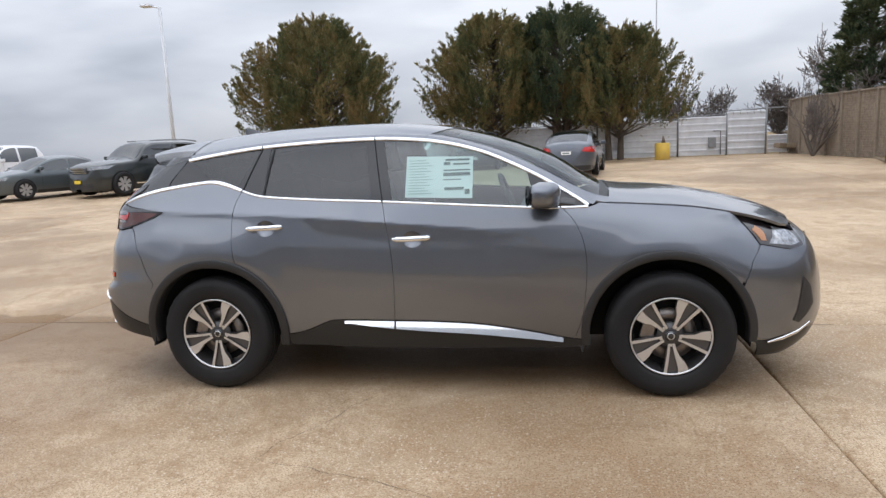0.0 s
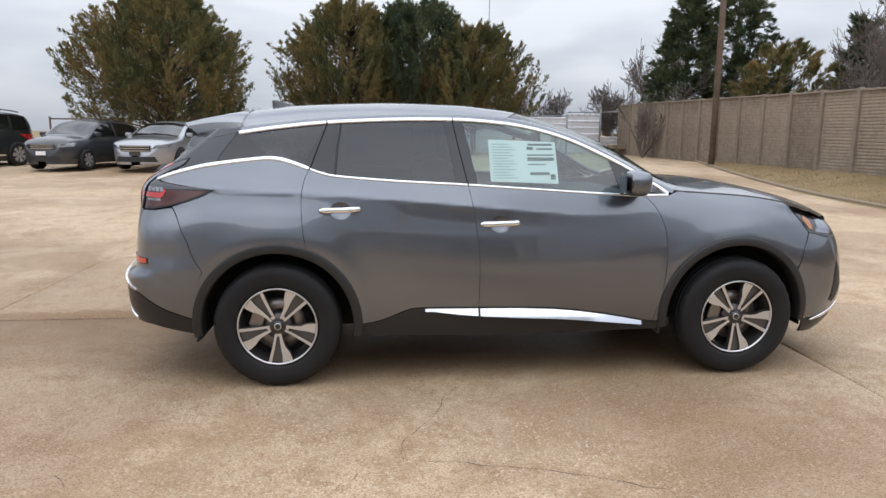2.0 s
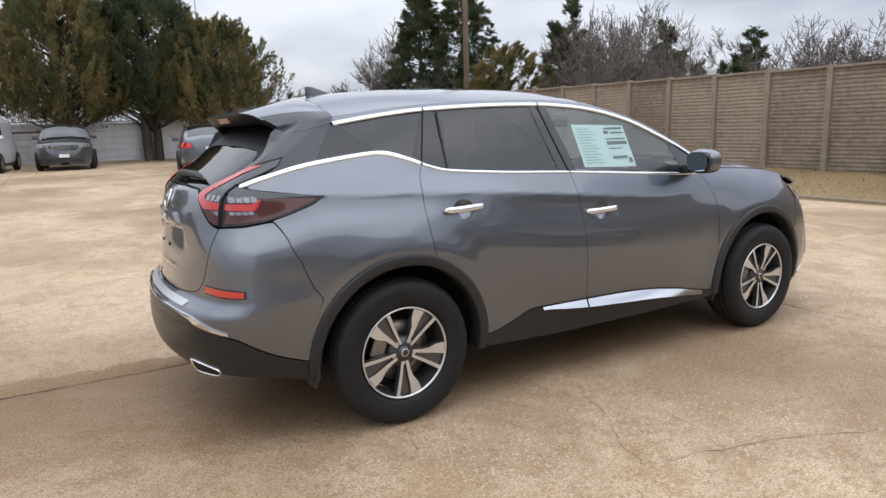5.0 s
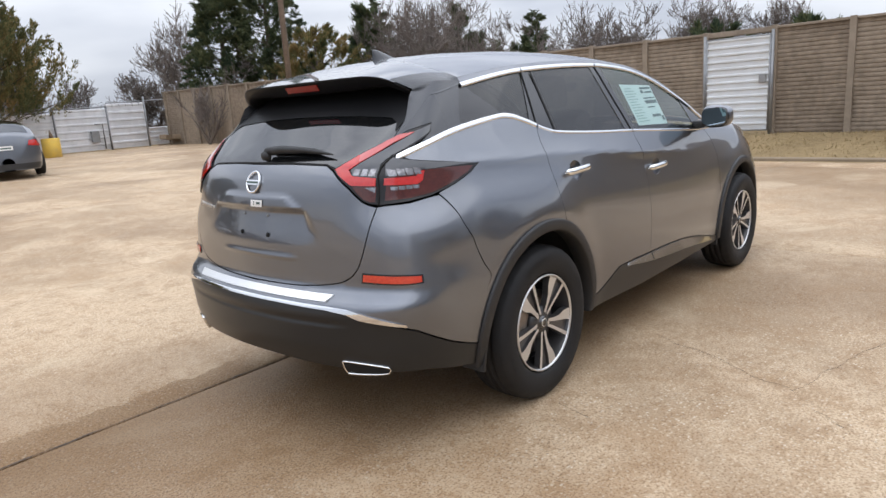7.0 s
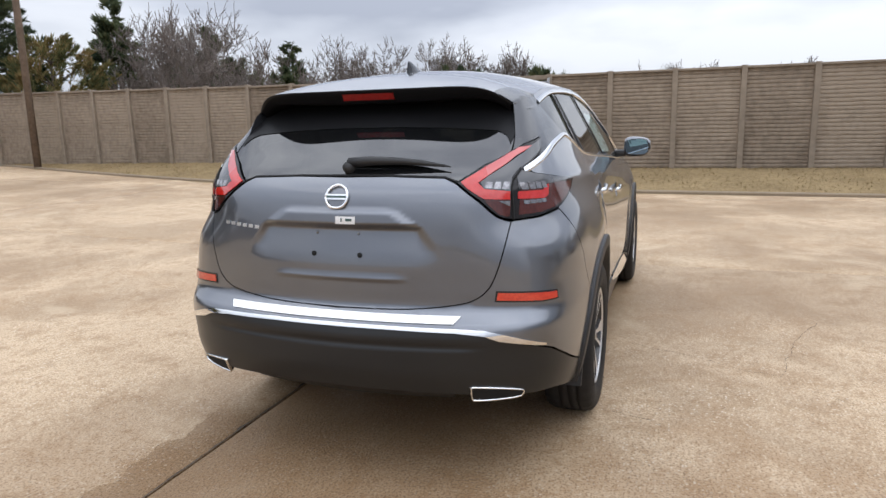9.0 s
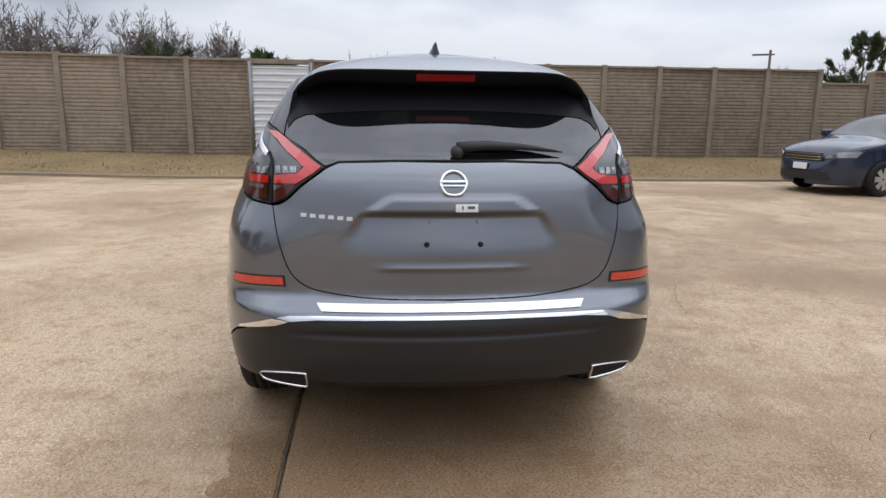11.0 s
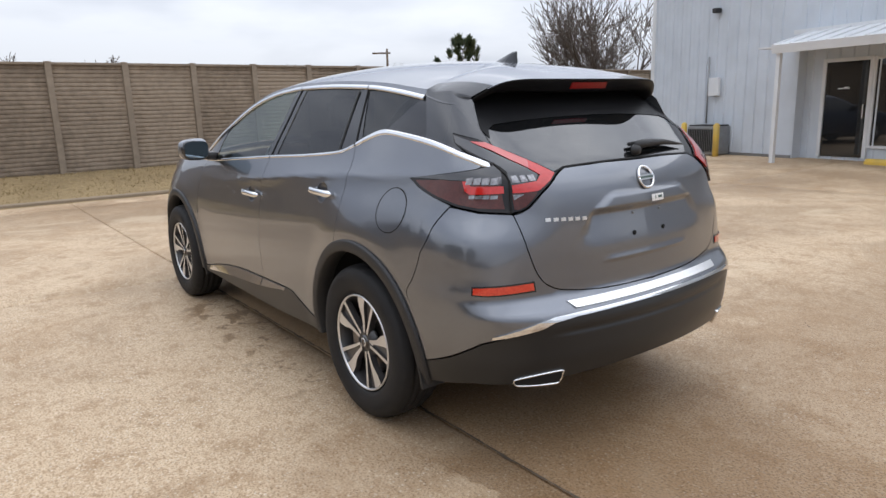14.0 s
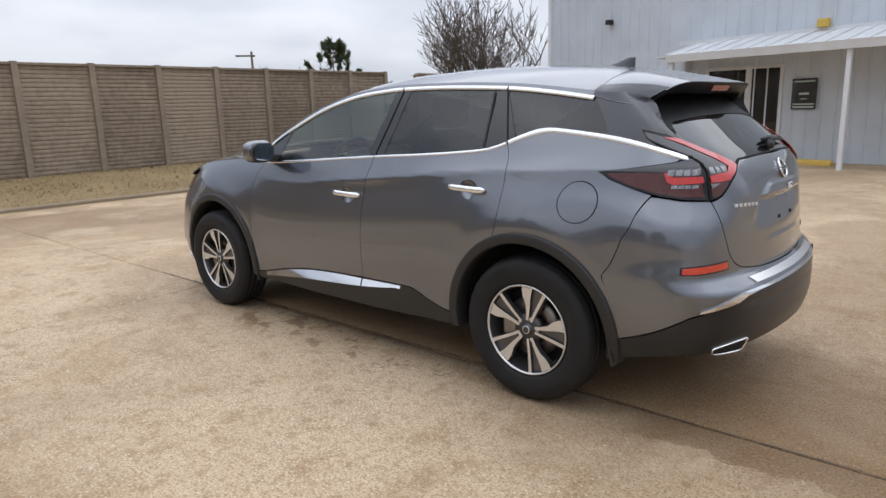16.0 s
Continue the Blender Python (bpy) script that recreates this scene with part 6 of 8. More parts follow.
    for k in range(4):
        xa, xb = -2.150 + 0.023 * k, -2.150 + 0.023 * k + 0.020
        lens("clear_lens", S((xa, 1.097), (xb, 1.096), (xb, 1.109), (xa, 1.111)), CLEARLENS, "clear faceted lens", 0.009)
    # wing on the tailgate
    lens("rear_lens", R((0.580, 1.108), (0.622, 1.066), (0.646, 1.056), (0.660, 1.056), (0.660, 1.116), (0.575, 1.119)), DEEPRED, "dark red lens", 0.006)
    lens("grey_lens", R((0.552, 1.181), (0.575, 1.150), (0.660, 1.148), (0.657, 1.196), (0.668, 1.214)) + S((-2.105, 1.226), (-2.0, 1.274), (-1.935, 1.304), (-1.912, 1.332), (-1.985, 1.310), (-2.067, 1.268)) + R((0.619, 1.231), (0.574, 1.199)), LAMPGREY, "smoked grey lens", 0.006)
    lens("light_bar", R((0.482, 1.181), (0.510, 1.158), (0.571, 1.121), (0.657, 1.117), (0.656, 1.146), (0.569, 1.156), (0.545, 1.178), (0.576, 1.202), (0.560, 1.232)), REDLENS, "bright red light bar", 0.009)
    lens("light_arm", R((0.558, 1.231), (0.576, 1.203), (0.619, 1.234)) + S((-2.068, 1.270), (-1.990, 1.306), (-2.03, 1.300)) + R((0.628, 1.279)), PINKLENS, "red light arm with sky reflection in its colour", 0.009)
    for k in range(3):
        ya, yb = 0.572 + 0.028 * k, 0.572 + 0.028 * k + 0.024
        lens("led_cell", R((ya, 1.158 - 0.002 * k), (yb, 1.157 - 0.002 * k), (yb, 1.178), (ya + (0.006 if k else 0), 1.180)), CLEARLENS, "clear light cell", 0.010)
    lens("clear_lens", R((0.622, 1.112), (0.657, 1.092), (0.658, 1.112)), CLEARLENS, "clear faceted lens", 0.009)
    ribbon("lamp_seam", tail_surf, fu(R((0.672, 1.043), (0.668, 1.094), (0.660, 1.158), (0.663, 1.186), (0.678, 1.212)) + S((-2.104, 1.226))), 0.011, DARK, tl, lift=0.0115)

    # reflector, exhaust tip, mud flaps
    refl = patch("reflector_frame", tail_surf, fu(R((0.620, 0.742)) + S((-2.19, 0.737), (-2.142, 0.740), (-2.140, 0.774), (-2.19, 0.778)) + R((0.625, 0.784))), 0.012, WINBLACK, CAR, off=0.003, rim=0.008)
    patch("reflector", tail_surf, fu(R((0.628, 0.749)) + S((-2.19, 0.743), (-2.148, 0.745), (-2.146, 0.769), (-2.19, 0.772)) + R((0.632, 0.777))), 0.012, REFLEX, refl, "red bumper reflector", off=0.006, rim=0.004)
    mouth = spline([(0.548, 0.418), (0.556, 0.428), (0.64, 0.424), (0.712, 0.412), (0.728, 0.402), (0.722, 0.388), (0.708, 0.378), (0.64, 0.371), (0.558, 0.366), (0.546, 0.374)], 3, True)
    tipo = ribbon("exhaust_tip", tail_surf, fu(R(*(mouth + mouth[:1]))), 0.0065, CHROME, CAR, "polished exhaust finisher", lift=0.008)
    patch("exhaust_mouth", tail_surf, fu(R(*mouth)), 0.03, DARK, tipo, off=0.003, rim=0.09)
    for x, z, w in ((-1.848, 0.285, 0.1), (0.925, 0.27, 0.08)):
        vs, fs = [], []
        for i in range(8):
            t = i / 7
            zz = z + 0.34 * t
            for dy, dx in ((0.905, 0.0), (0.907, 0.010), (0.79, 0.016), (0.79, -0.003)):
                vs.append((x - 0.03 * (1 - t) ** 2 * (1 if x < 0 else 0.6) + dx, sg * (dy - 0.012 * (1 - t)), zz))
        for i in range(7):
            for k in range(4):
                fs.append((i * 4 + k, i * 4 + (k + 1) % 4, (i + 1) * 4 + (k + 1) % 4, (i + 1) * 4 + k))
        fs += [(0, 1, 2, 3), (28, 29, 30, 31)]
        attach("mud_flap", mesh_of("mud_flap", vs, fs, PLASTIC, False), CAR, "black mud flap")

    # nose
    lampf = F((1.778, 1.048), (1.85, 0.965), (1.907, 0.887), (2.09, 0.845), (2.19, 0.852), (2.16, 0.92), (2.06, 0.985), (1.92, 1.015))
    hl = patch("headlamp", nose_surf, fu(lampf), 0.03, SMOKE, CAR, "headlamp with clear lens and amber corner", off=0.003, rim=0.02)
    patch("headlamp_lens", nose_surf, fu(F((1.96, 0.885), (2.10, 0.862), (2.16, 0.872), (2.10, 0.94), (1.985, 0.975))), 0.03, HEADLENS, hl, "clear reflector lens", off=0.006, rim=0.003)
    patch("amber_lens", nose_surf, fu(F((1.865, 0.965), (1.915, 0.905), (1.945, 0.900), (1.93, 0.955), (1.885, 0.985))), 0.03, AMBER, hl, "amber side lens", off=0.006, rim=0.003)
    # wing tip: fills the wedge between the bonnet's edge and the lamp
    lo_e = spline([(1.66, 1.074), (1.778, 1.052), (1.92, 1.019), (2.06, 0.988), (2.15, 0.930)], 4)
    vs, fs = [], []
    for i, (x, z) in enumerate(lo_e):
        P, N = nose_surf(np.array([u_of_x(x, z, True)]), np.array([z]))
        a_ = P[0] + N[0] * 0.001
        t_ = i / (len(lo_e) - 1)
        b_ = top_point(1.66 + 0.44 * t_, 0.985 - 0.06 * t_ ** 3)
        for k in range(5):
            q = a_ + (b_ - a_) * k / 4 + np.array((0, 0.006, 0.006)) * math.sin(math.pi * k / 4)
            vs.append((q[0], sg * q[1], q[2] - (0.003 if k == 4 else 0)))
    for i in range(len(lo_e) - 1):
        for k in range(4):
            q = (i * 5 + k, i * 5 + k + 1, i * 5 + k + 6, i * 5 + k + 5)
            fs.append(q if sg < 0 else q[::-1])
    attach("wing_tip", mesh_of("wing_tip", vs, fs, GUNMETAL), CAR)
    patch("fog_lamp_pocket", nose_surf, fu(F((2.165, 0.69), (2.10, 0.44), (2.14, 0.42), (2.24, 0.52), (2.22, 0.62))), 0.03, PLASTIC, CAR, "black mesh fog lamp pocket", off=0.003, rim=0)
    ribbon("front_bumper_strip", nose_surf, fu(F((1.955, 0.318), (2.05, 0.335), (2.14, 0.362), (2.22, 0.405))), 0.026, CHROME, CAR, "chrome bumper strip", taper=lambda t: 0.4 + 0.6 * math.sin(math.pi * t))
    # fuel flap on the left
    if sg == 1:
        circ = [(-1.675 + 0.098 * math.cos(t * math.pi / 20), 1.026 + 0.092 * math.sin(t * math.pi / 20)) for t in range(40)]
        ribbon("fuel_flap_gap", tail_surf, S(*(circ + circ[:1])), 0.0045, DARK, CAR, lift=0.0010)

HATCH_SEAM = spline([(0, 0.7035), (0.3, 0.708), (0.48, 0.728), (0.555, 0.752), (0.602, 0.795), (0.630, 0.86), (0.651, 0.94), (0.668, 1.037)], 4)
ring = [p for p in arc(RCX, RCZ, RRO, 152, 175, 8)]
bumper = R((0, 0.652), (0.25, 0.651), (0.5, 0.647), (0.63, 0.638)) + S((-2.19, 0.560), (-2.05, 0.482), (-1.897, 0.425)) + S(*ring[::-1]) + S((-1.855, 0.76), (-1.90, 0.88), (-1.945, 0.98), (-1.993, 1.062), (-2.025, 1.059), (-2.105, 1.044)) + R((0.679, 1.039)) + R(*HATCH_SEAM[::-1])
patch("rear_bumper", tail_surf, both(bumper)[:-1], 0.028, GUNMETAL, CAR, gap=GAP)
lower = R((0, 0.405), (0.25, 0.402), (0.44, 0.394), (0.52, 0.392), (0.66, 0.386)) + S((-2.13, 0.378), (-2.08, 0.366), (-1.98, 0.346), (-1.89, 0.328), (-1.892, 0.418), (-2.05, 0.475), (-2.19, 0.553)) + R((0.63, 0.631), (0.5, 0.640), (0.25, 0.644), (0, 0.645))
patch("rear_bumper_lower", tail_surf, both(lower)[:-1], 0.016, LOWERBLACK, CAR, "satin black lower bumper", gap=0.0, off=-0.001)
patch("rear_valance", tail_surf, [(-0.46, 0.30), (0.46, 0.30), (0.46, 0.41), (-0.46, 0.41)], 0.06, PLASTIC, CAR, off=-0.05, rim=0.15)
part("valance_slot", box((-2.404, -0.11, 0.405), (-2.388, 0.13, 0.428), 0.004), DARK, CAR)
up = R((0, 0.657), (0.25, 0.656), (0.5, 0.653), (0.60, 0.650), (0.66, 0.637)) + S((-2.225, 0.588))
dn = S((-2.222, 0.578)) + R((0.650, 0.612), (0.60, 0.630), (0.5, 0.640), (0.25, 0.645), (0, 0.646))
patch("bumper_strip", tail_surf, (up + dn + mirror_u(dn)[::-1][1:] + mirror_u(up)[::-1])[:-1], 0.03, CHROME, CAR, "chrome strip round the bumper", off=0.007, rim=0.012)
step = patch("bumper_step", tail_surf, R((-0.485, 0.6665), (0, 0.668), (0.485, 0.6665), (0.505, 0.690), (0, 0.6915), (-0.505, 0.690)), 0.03, SATIN, CAR, "ribbed bright bumper step plate", off=0.005, rim=0.006)
for i in range(16):
    u = -0.44 + i * 0.0587
    ribbon("tread_bar", tail_surf, [(u, 0.675), (u + 0.002, 0.683)], 0.004, SATIN, step, lift=0.0062)

hatch = R(*HATCH_SEAM) + R((0.640, 1.045), (0.612, 1.060), (0.556, 1.112), (0.510, 1.146), (0.465, 1.179), (0.42, 1.199), (0.2, 1.206), (0, 1.207))
patch("tailgate", tail_surf, both(hatch)[:-1], 0.0125, GUNMETAL, CAR, gap=0.0028)
pane = R((0, 1.212), (0.2, 1.211), (0.42, 1.204), (0.472, 1.190), (0.556, 1.250), (0.632, 1.292), (0.629, 1.352), (0.600, 1.440), (0.582, 1.53), (0.3, 1.55), (0, 1.552))
tg = patch("tailgate_window", tail_surf, both(pane)[:-1], 0.04, TAILGLASS, CAR, "dark privacy glass tailgate window", off=-0.002, rim=0.006)
band_half = R((0, 1.392), (0.20, 1.390), (0.38, 1.383), (0.56, 1.370), (0.600, 1.352), (0.624, 1.318), (0.630, 1.352), (0.599, 1.440), (0.581, 1.528), (0.3, 1.548), (0, 1.550))
patch("glass_band", tail_surf, both(band_half)[:-1], 0.04, WINDARK, tg, "dull black band along the glass head", off=0.0008, rim=0)
ribbon("glass_seal", tail_surf, R((-0.468, 1.185), (-0.42, 1.202), (-0.2, 1.209), (0, 1.210), (0.2, 1.209), (0.42, 1.202), (0.468, 1.185)), 0.006, DARK, CAR, lift=0.001)


# spoiler
def spoiler_section(s):
    xe = -2.005 + 0.110 * abs(s) ** 7
    zt = float(top_point(xe, s)[2])
    y = float(top_point(xe, s)[1])
    thick = 0.034 * (1 - 0.5 * abs(s) ** 3)
    return xe, zt, y, thick


sp_n = 41
spl_top, spl_bot = [], []
svals = np.sin(np.linspace(-1, 1, sp_n) * 1.2) / math.sin(1.2)
tv, tf = [], []
for s in svals * 0.93:
    xe, zt, y, th = spoiler_section(s)
    for x in np.linspace(-1.628, xe, 9):
        p = top_point(x, s)
        tv.append((float(p[0]), float(p[1]), float(p[2])))
for i in range(sp_n - 1):
    for j in range(8):
        tf.append((i * 9 + j, (i + 1) * 9 + j, (i + 1) * 9 + j + 1, i * 9 + j + 1))
P0 = np.array(tv)
spo = attach("spoiler", mesh_of("spoiler", tv, [q[::-1] for q in tf], GUNMETAL), CAR, "roof spoiler over the tailgate")
bv, bf = [], []
for s in svals:
    xe, zt, y, th = spoiler_section(s)
    fy = y * 0.985
    bv += [(xe, y, zt), (xe - 0.002, y, zt - 0.005), (xe + 0.006, fy, zt - 0.010), (xe + 0.030, fy, zt - th * 1.55), (-1.90 + 0.03 * abs(s), fy * 0.985, zt - th * 1.6), (-1.78, fy * 0.97, zt - th * 1.6 - 0.008)]
for i in range(sp_n - 1):
    for j in range(5):
        bf.append((i * 6 + j, i * 6 + j + 1, (i + 1) * 6 + j + 1, (i + 1) * 6 + j))
attach("spoiler_lip", mesh_of("spoiler_lip", bv, bf, WINDARK), spo, "black spoiler underside")
for sg in (1, -1):
    # end cap: from the top's edge down to the pillar panel, ending in a beak
    xs_ = np.linspace(-1.620, -1.885, 12)
    vs, fs = [], []
    for x in xs_:
        t_ = (x + 1.620) / (-1.885 + 1.620)
        for s_ in (0.90, 0.94, 0.97, 0.99, 1.0):
            p = top_point(-1.620 + t_ * (-2.005 + 0.120 * s_ ** 7 + 1.620), s_)
            vs.append((float(p[0]), sg * float(p[1]), float(p[2]) + 0.0015))
        z0, y0 = vs[-1][2], abs(vs[-1][1])
        low = float(np.interp(x, [-1.885, -1.855, -1.80, -1.74, -1.620], [z0 - 0.03, 1.456, 1.456, 1.468, 1.498]))
        for k in range(1, 5):
            z = z0 + (low - z0) * k / 4
            y = abs(float(ring_point(u_of_x(max(x, float(XR(z)) + 0.05), z), z)[1])) + 0.003
            vs.append((float(x), sg * (y0 + (max(y, y0) - y0) * (k / 4) ** 0.6), z))
    for i in range(len(xs_) - 1):
        for j in range(8):
            q = (i * 9 + j, i * 9 + j + 1, i * 9 + j + 10, i * 9 + j + 9)
            fs.append(q if sg < 0 else q[::-1])
    attach("spoiler_side", mesh_of("spoiler_side", vs, fs, PILLAR), spo, "spoiler end cap in body grey darkened for shade")
vs, fs = [], []
for i, y in enumerate(np.linspace(-0.118, 0.118, 9)):
    xe, zt, _, th = spoiler_section(y / 0.58)
    vs += [(xe + 0.006, y, zt - 0.016), (xe + 0.020, y, zt - 0.042), (xe + 0.04, y, zt - 0.042), (xe + 0.03, y, zt - 0.016)]
for i in range(8):
    for j in range(4):
        fs.append((i * 4 + j, (i + 1) * 4 + j, (i + 1) * 4 + (j + 1) % 4, i * 4 + (j + 1) % 4))
fs += [(0, 1, 2, 3), (32, 33, 34, 35)]
attach("brake_lamp", mesh_of("brake_lamp", vs, fs, BRAKERED, False), spo, "red high-level brake lamp")

# shark-fin aerial
vs, fs = [], []
for i, (x0, x1, z, w) in enumerate(((-1.530, -1.315, 0.0, 0.034), (-1.530, -1.345, 0.018, 0.026), (-1.530, -1.41, 0.045, 0.015), (-1.530, -1.465, 0.068, 0.008), (-1.530, -1.495, 0.080, 0.003))):
    base = 1.640
    cx, hx = (x0 + x1) / 2, (x1 - x0) / 2
    for k in range(12):
        a = 2 * math.pi * k / 12
        xx = cx + hx * math.copysign(abs(math.cos(a)) ** 0.8, math.cos(a))
        vs.append((xx, w * math.sin(a) * (1 if math.cos(a) < 0.2 else 1 - 0.6 * (math.cos(a) - 0.2)), base + z * 0.75 + 0.004))
for i in range(4):
    for k in range(12):
        fs.append((i * 12 + k, i * 12 + (k + 1) % 12, (i + 1) * 12 + (k + 1) % 12, (i + 1) * 12 + k))
fs.append(tuple(range(48, 60)))
attach("roof_aerial", mesh_of("roof_aerial", vs, fs, PILLAR), CAR, "grey shark-fin roof aerial")

# wiper
wp = empty("rear_wiper")
wp.parent = CAR
def on_tail(y, z, off):
    P, N = tail_surf(np.array([u_of_y(y, z)]), np.array([z]))
    return Vector(P[0] + N[0] * off)
arm = [on_tail(0.0 + dy, z, o) for dy, z, o in ((-0.02, 1.236, 0.026), (-0.12, 1.240, 0.030), (-0.25, 1.240, 0.026), (-0.41, 1.232, 0.014))]
tube("wiper_arm", arm, [0.020, 0.018, 0.013, 0.005], PLASTIC, wp, sides=8)
tube("wiper_blade", [on_tail(y, z, 0.014) for y, z in ((-0.02, 1.252), (-0.16, 1.254), (-0.31, 1.245), (-0.43, 1.229))], [0.009, 0.012, 0.010, 0.003], PLASTIC, wp, sides=6)
v, f = lathe([(0.0, 0.026), (0.018, 0.024), (0.026, 0.0)], 18)
attach("wiper_pivot", mesh_of("wiper_pivot", [(-y, x, z) for x, y, z in v], f, PLASTIC), wp, m=Matrix.Translation(on_tail(-0.02, 1.230, 0.012)))

# badge: a plain bright ring with a bar
badge = empty("tailgate_badge")
badge.parent = CAR
cpts = [on_tail(0.046 * math.cos(t), 1.128 + 0.043 * math.sin(t), 0.006) for t in (2 * math.pi * i / 40 for i in range(41))]
tube("badge_ring", cpts, 0.0062, CHROME, badge, sides=8)
patch("badge_bar", tail_surf, [(-0.050, 1.118), (0.050, 1.118), (0.050, 1.138), (-0.050, 1.138)], 0.02, CHROME, badge, off=0.011, rim=0.010)
patch("badge_mark", tail_surf, [(-0.042, 1.124), (0.042, 1.124), (0.042, 1.132), (-0.042, 1.132)], 0.02, INK, badge, off=0.0118, rim=0)
# model name as plain bright bars
for i in range(6):
    y0 = 0.558 - i * 0.0335
    zc_, = (1.004 - 0.002 * i,)
    lw = 0.021
    pts_ = R((y0, zc_), (y0 - lw, zc_), (y0 - lw, zc_ + 0.014), (y0, zc_ + 0.014))
    patch("name_letter", tail_surf, pts_, 0.02, SATIN, CAR, "chrome letter bar", off=0.003, rim=0.003)
lb = patch("sticker", tail_surf, R((-0.005, 1.030), (-0.088, 1.030), (-0.088, 1.058), (-0.005, 1.058)), 0.03, PAPERW, CAR, "small white paper label", off=0.003, rim=0)
patch("print_mark", tail_surf, R((-0.048, 1.040), (-0.075, 1.040), (-0.075, 1.050), (-0.048, 1.050)), 0.03, INK, lb, off=0.0045, rim=0)
patch("print_mark", tail_surf, R((-0.028, 1.037), (-0.033, 1.037), (-0.033, 1.052), (-0.028, 1.052)), 0.03, INK, lb, off=0.0045, rim=0)
for y, z, r in ((0.10, 0.908, 0.011), (-0.10, 0.908, 0.011), (0.09, 0.99, 0.006), (-0.09, 0.99, 0.006)):
    v, f = lathe([(0.0, 0.006), (r * 0.7, 0.005), (r, 0.0)], 14)
    p = on_tail(y, z, 0.001)
    attach("screw_plug", mesh_of("screw_plug", [(-b, a, c) for a, b, c in v], f, DARK if r > 0.01 else STEEL), CAR, m=Matrix.Translation(p))

# front bumper and grille
fb = [(0, 0.40), (0.25, 0.40), (0.46, 0.39)] + F((2.10, 0.365), (1.95, 0.335), (1.90, 0.345)) + F(*arc(FCX, FCZ, FRO, -2, 34, 10)) + F((1.86, 0.80), (1.910, 0.884), (2.09, 0.841), (2.19, 0.848)) + [(0.46, 0.925), (0.25, 0.945), (0, 0.950)]
patch("nose_header", nose_surf, [(-0.80, 0.84), (0.80, 0.84), (0.72, 0.948), (0.46, 0.960), (0, 0.964), (-0.46, 0.960), (-0.72, 0.948)], 0.05, GUNMETAL, CAR, off=-0.004, rim=0)
patch("front_bumper", nose_surf, both(fb)[:-1], 0.035, GUNMETAL, CAR, gap=GAP)
patch("grille", nose_surf, [(-0.20, 0.50), (0.20, 0.50), (0.28, 0.72), (0.32, 0.88), (-0.32, 0.88), (-0.28, 0.72)], 0.05, PLASTIC, CAR, "black mesh grille", off=0.002, rim=0)
for sg in (1, -1):
    ribbon("grille_strip", nose_surf, [(0.34 * sg, 0.885), (0.30 * sg, 0.72), (0.22 * sg, 0.52)], 0.03, CHROME, CAR, "chrome grille strip", lift=0.006)
patch("front_bumper_lower", nose_surf, both([(0, 0.22), (0.46, 0.215)] + F((2.05, 0.215), (1.90, 0.235), (1.885, 0.335), (1.95, 0.325), (2.10, 0.355)) + [(0.46, 0.385), (0, 0.395)])[:-1], 0.05, LOWERBLACK, CAR, "black lower bumper", off=-0.004)

# inner body: keeps the seams and wheel housings dark
for lo, hi in (((-2.10, -0.58, 0.30), (2.02, 0.58, 0.96)), ((-0.90, -0.79, 0.335), (0.90, 0.79, 0.93)), ((-1.86, -0.80, 0.875), (-0.9, 0.80, 1.0)), ((0.9, -0.78, 0.885), (1.86, 0.78, 0.97)), ((-2.24, -0.46, 0.42), (-2.1, 0.46, 0.96)), ((1.95, -0.58, 0.36), (2.20, 0.58, 0.86)), ((-2.10, -0.56, 0.44), (-1.93, 0.56, 1.0)), ((-1.5, -0.5, 0.26), (1.9, 0.5, 0.30))):
    part("underbody_panel", box(lo, hi), DARK, CAR)
for sg in (1, -1):
    for cx, cz, r in ((RCX, RCZ, 0.452), (FCX, FCZ, 0.462)):
        vs, fs = [], []
        for i in range(25):
            a = radians(-10 + 200 * i / 24)
            for y in (0.872, 0.57):
                vs.append((cx + r * math.cos(a), sg * y, cz + r * math.sin(a)))
        fs = [(2 * i, 2 * i + 1, 2 * i + 3, 2 * i + 2) for i in range(24)]
        attach("wheel_housing", mesh_of("wheel_housing", vs, fs, DARK), CAR)

# cabin
cab = empty("cabin")
cab.parent = CAR
part("dashboard", box((0.52, -0.70, 0.93), (0.98, 0.70, 1.10), 0.05), CABIN, cab)
part("cabin_floor", box((-2.0, -0.70, 0.96), (0.6, 0.70, 0.985)), CABIN, cab)
for y in (0.37, -0.37):
    seat = empty("front_seat")
    seat.parent = cab
    part("backrest", box((-0.10, -0.24, 0.0), (0.10, 0.24, 0.62), 0.07), SEATGREY, seat, m=pose(-0.33, y, 0.72, 0, -14, 0))
    part("headrest", box((-0.055, -0.13, 0.0), (0.055, 0.13, 0.19), 0.045), SEATGREY, seat, m=pose(-0.50, y, 1.34, 0, -8, 0))
for y in (0.42, 0.0, -0.42):
    part("rear_headrest", box((-0.05, -0.12, 0.0), (0.05, 0.12, 0.17), 0.04), SEATGREY, cab, m=pose(-1.42, y, 1.26, 0, -12, 0))
part("rear_backrest", box((-0.09, -0.62, 0), (0.09, 0.62, 0.4), 0.06), SEATGREY, cab, m=pose(-1.32, 0, 0.9, 0, -16, 0))
st = [Vector((0, 0.185 * math.cos(t), 0.185 * math.sin(t))) for t in (2 * math.pi * i / 32 for i in range(33))]
sw = tube("steering_wheel", st, 0.016, CABIN, cab, sides=8)
sw.matrix_basis = pose(0.42, 0.37, 1.10, 0, -22, 0)
part("wheel_boss", box((-0.03, -0.07, -0.05), (0.02, 0.07, 0.06), 0.02), CABIN, sw)
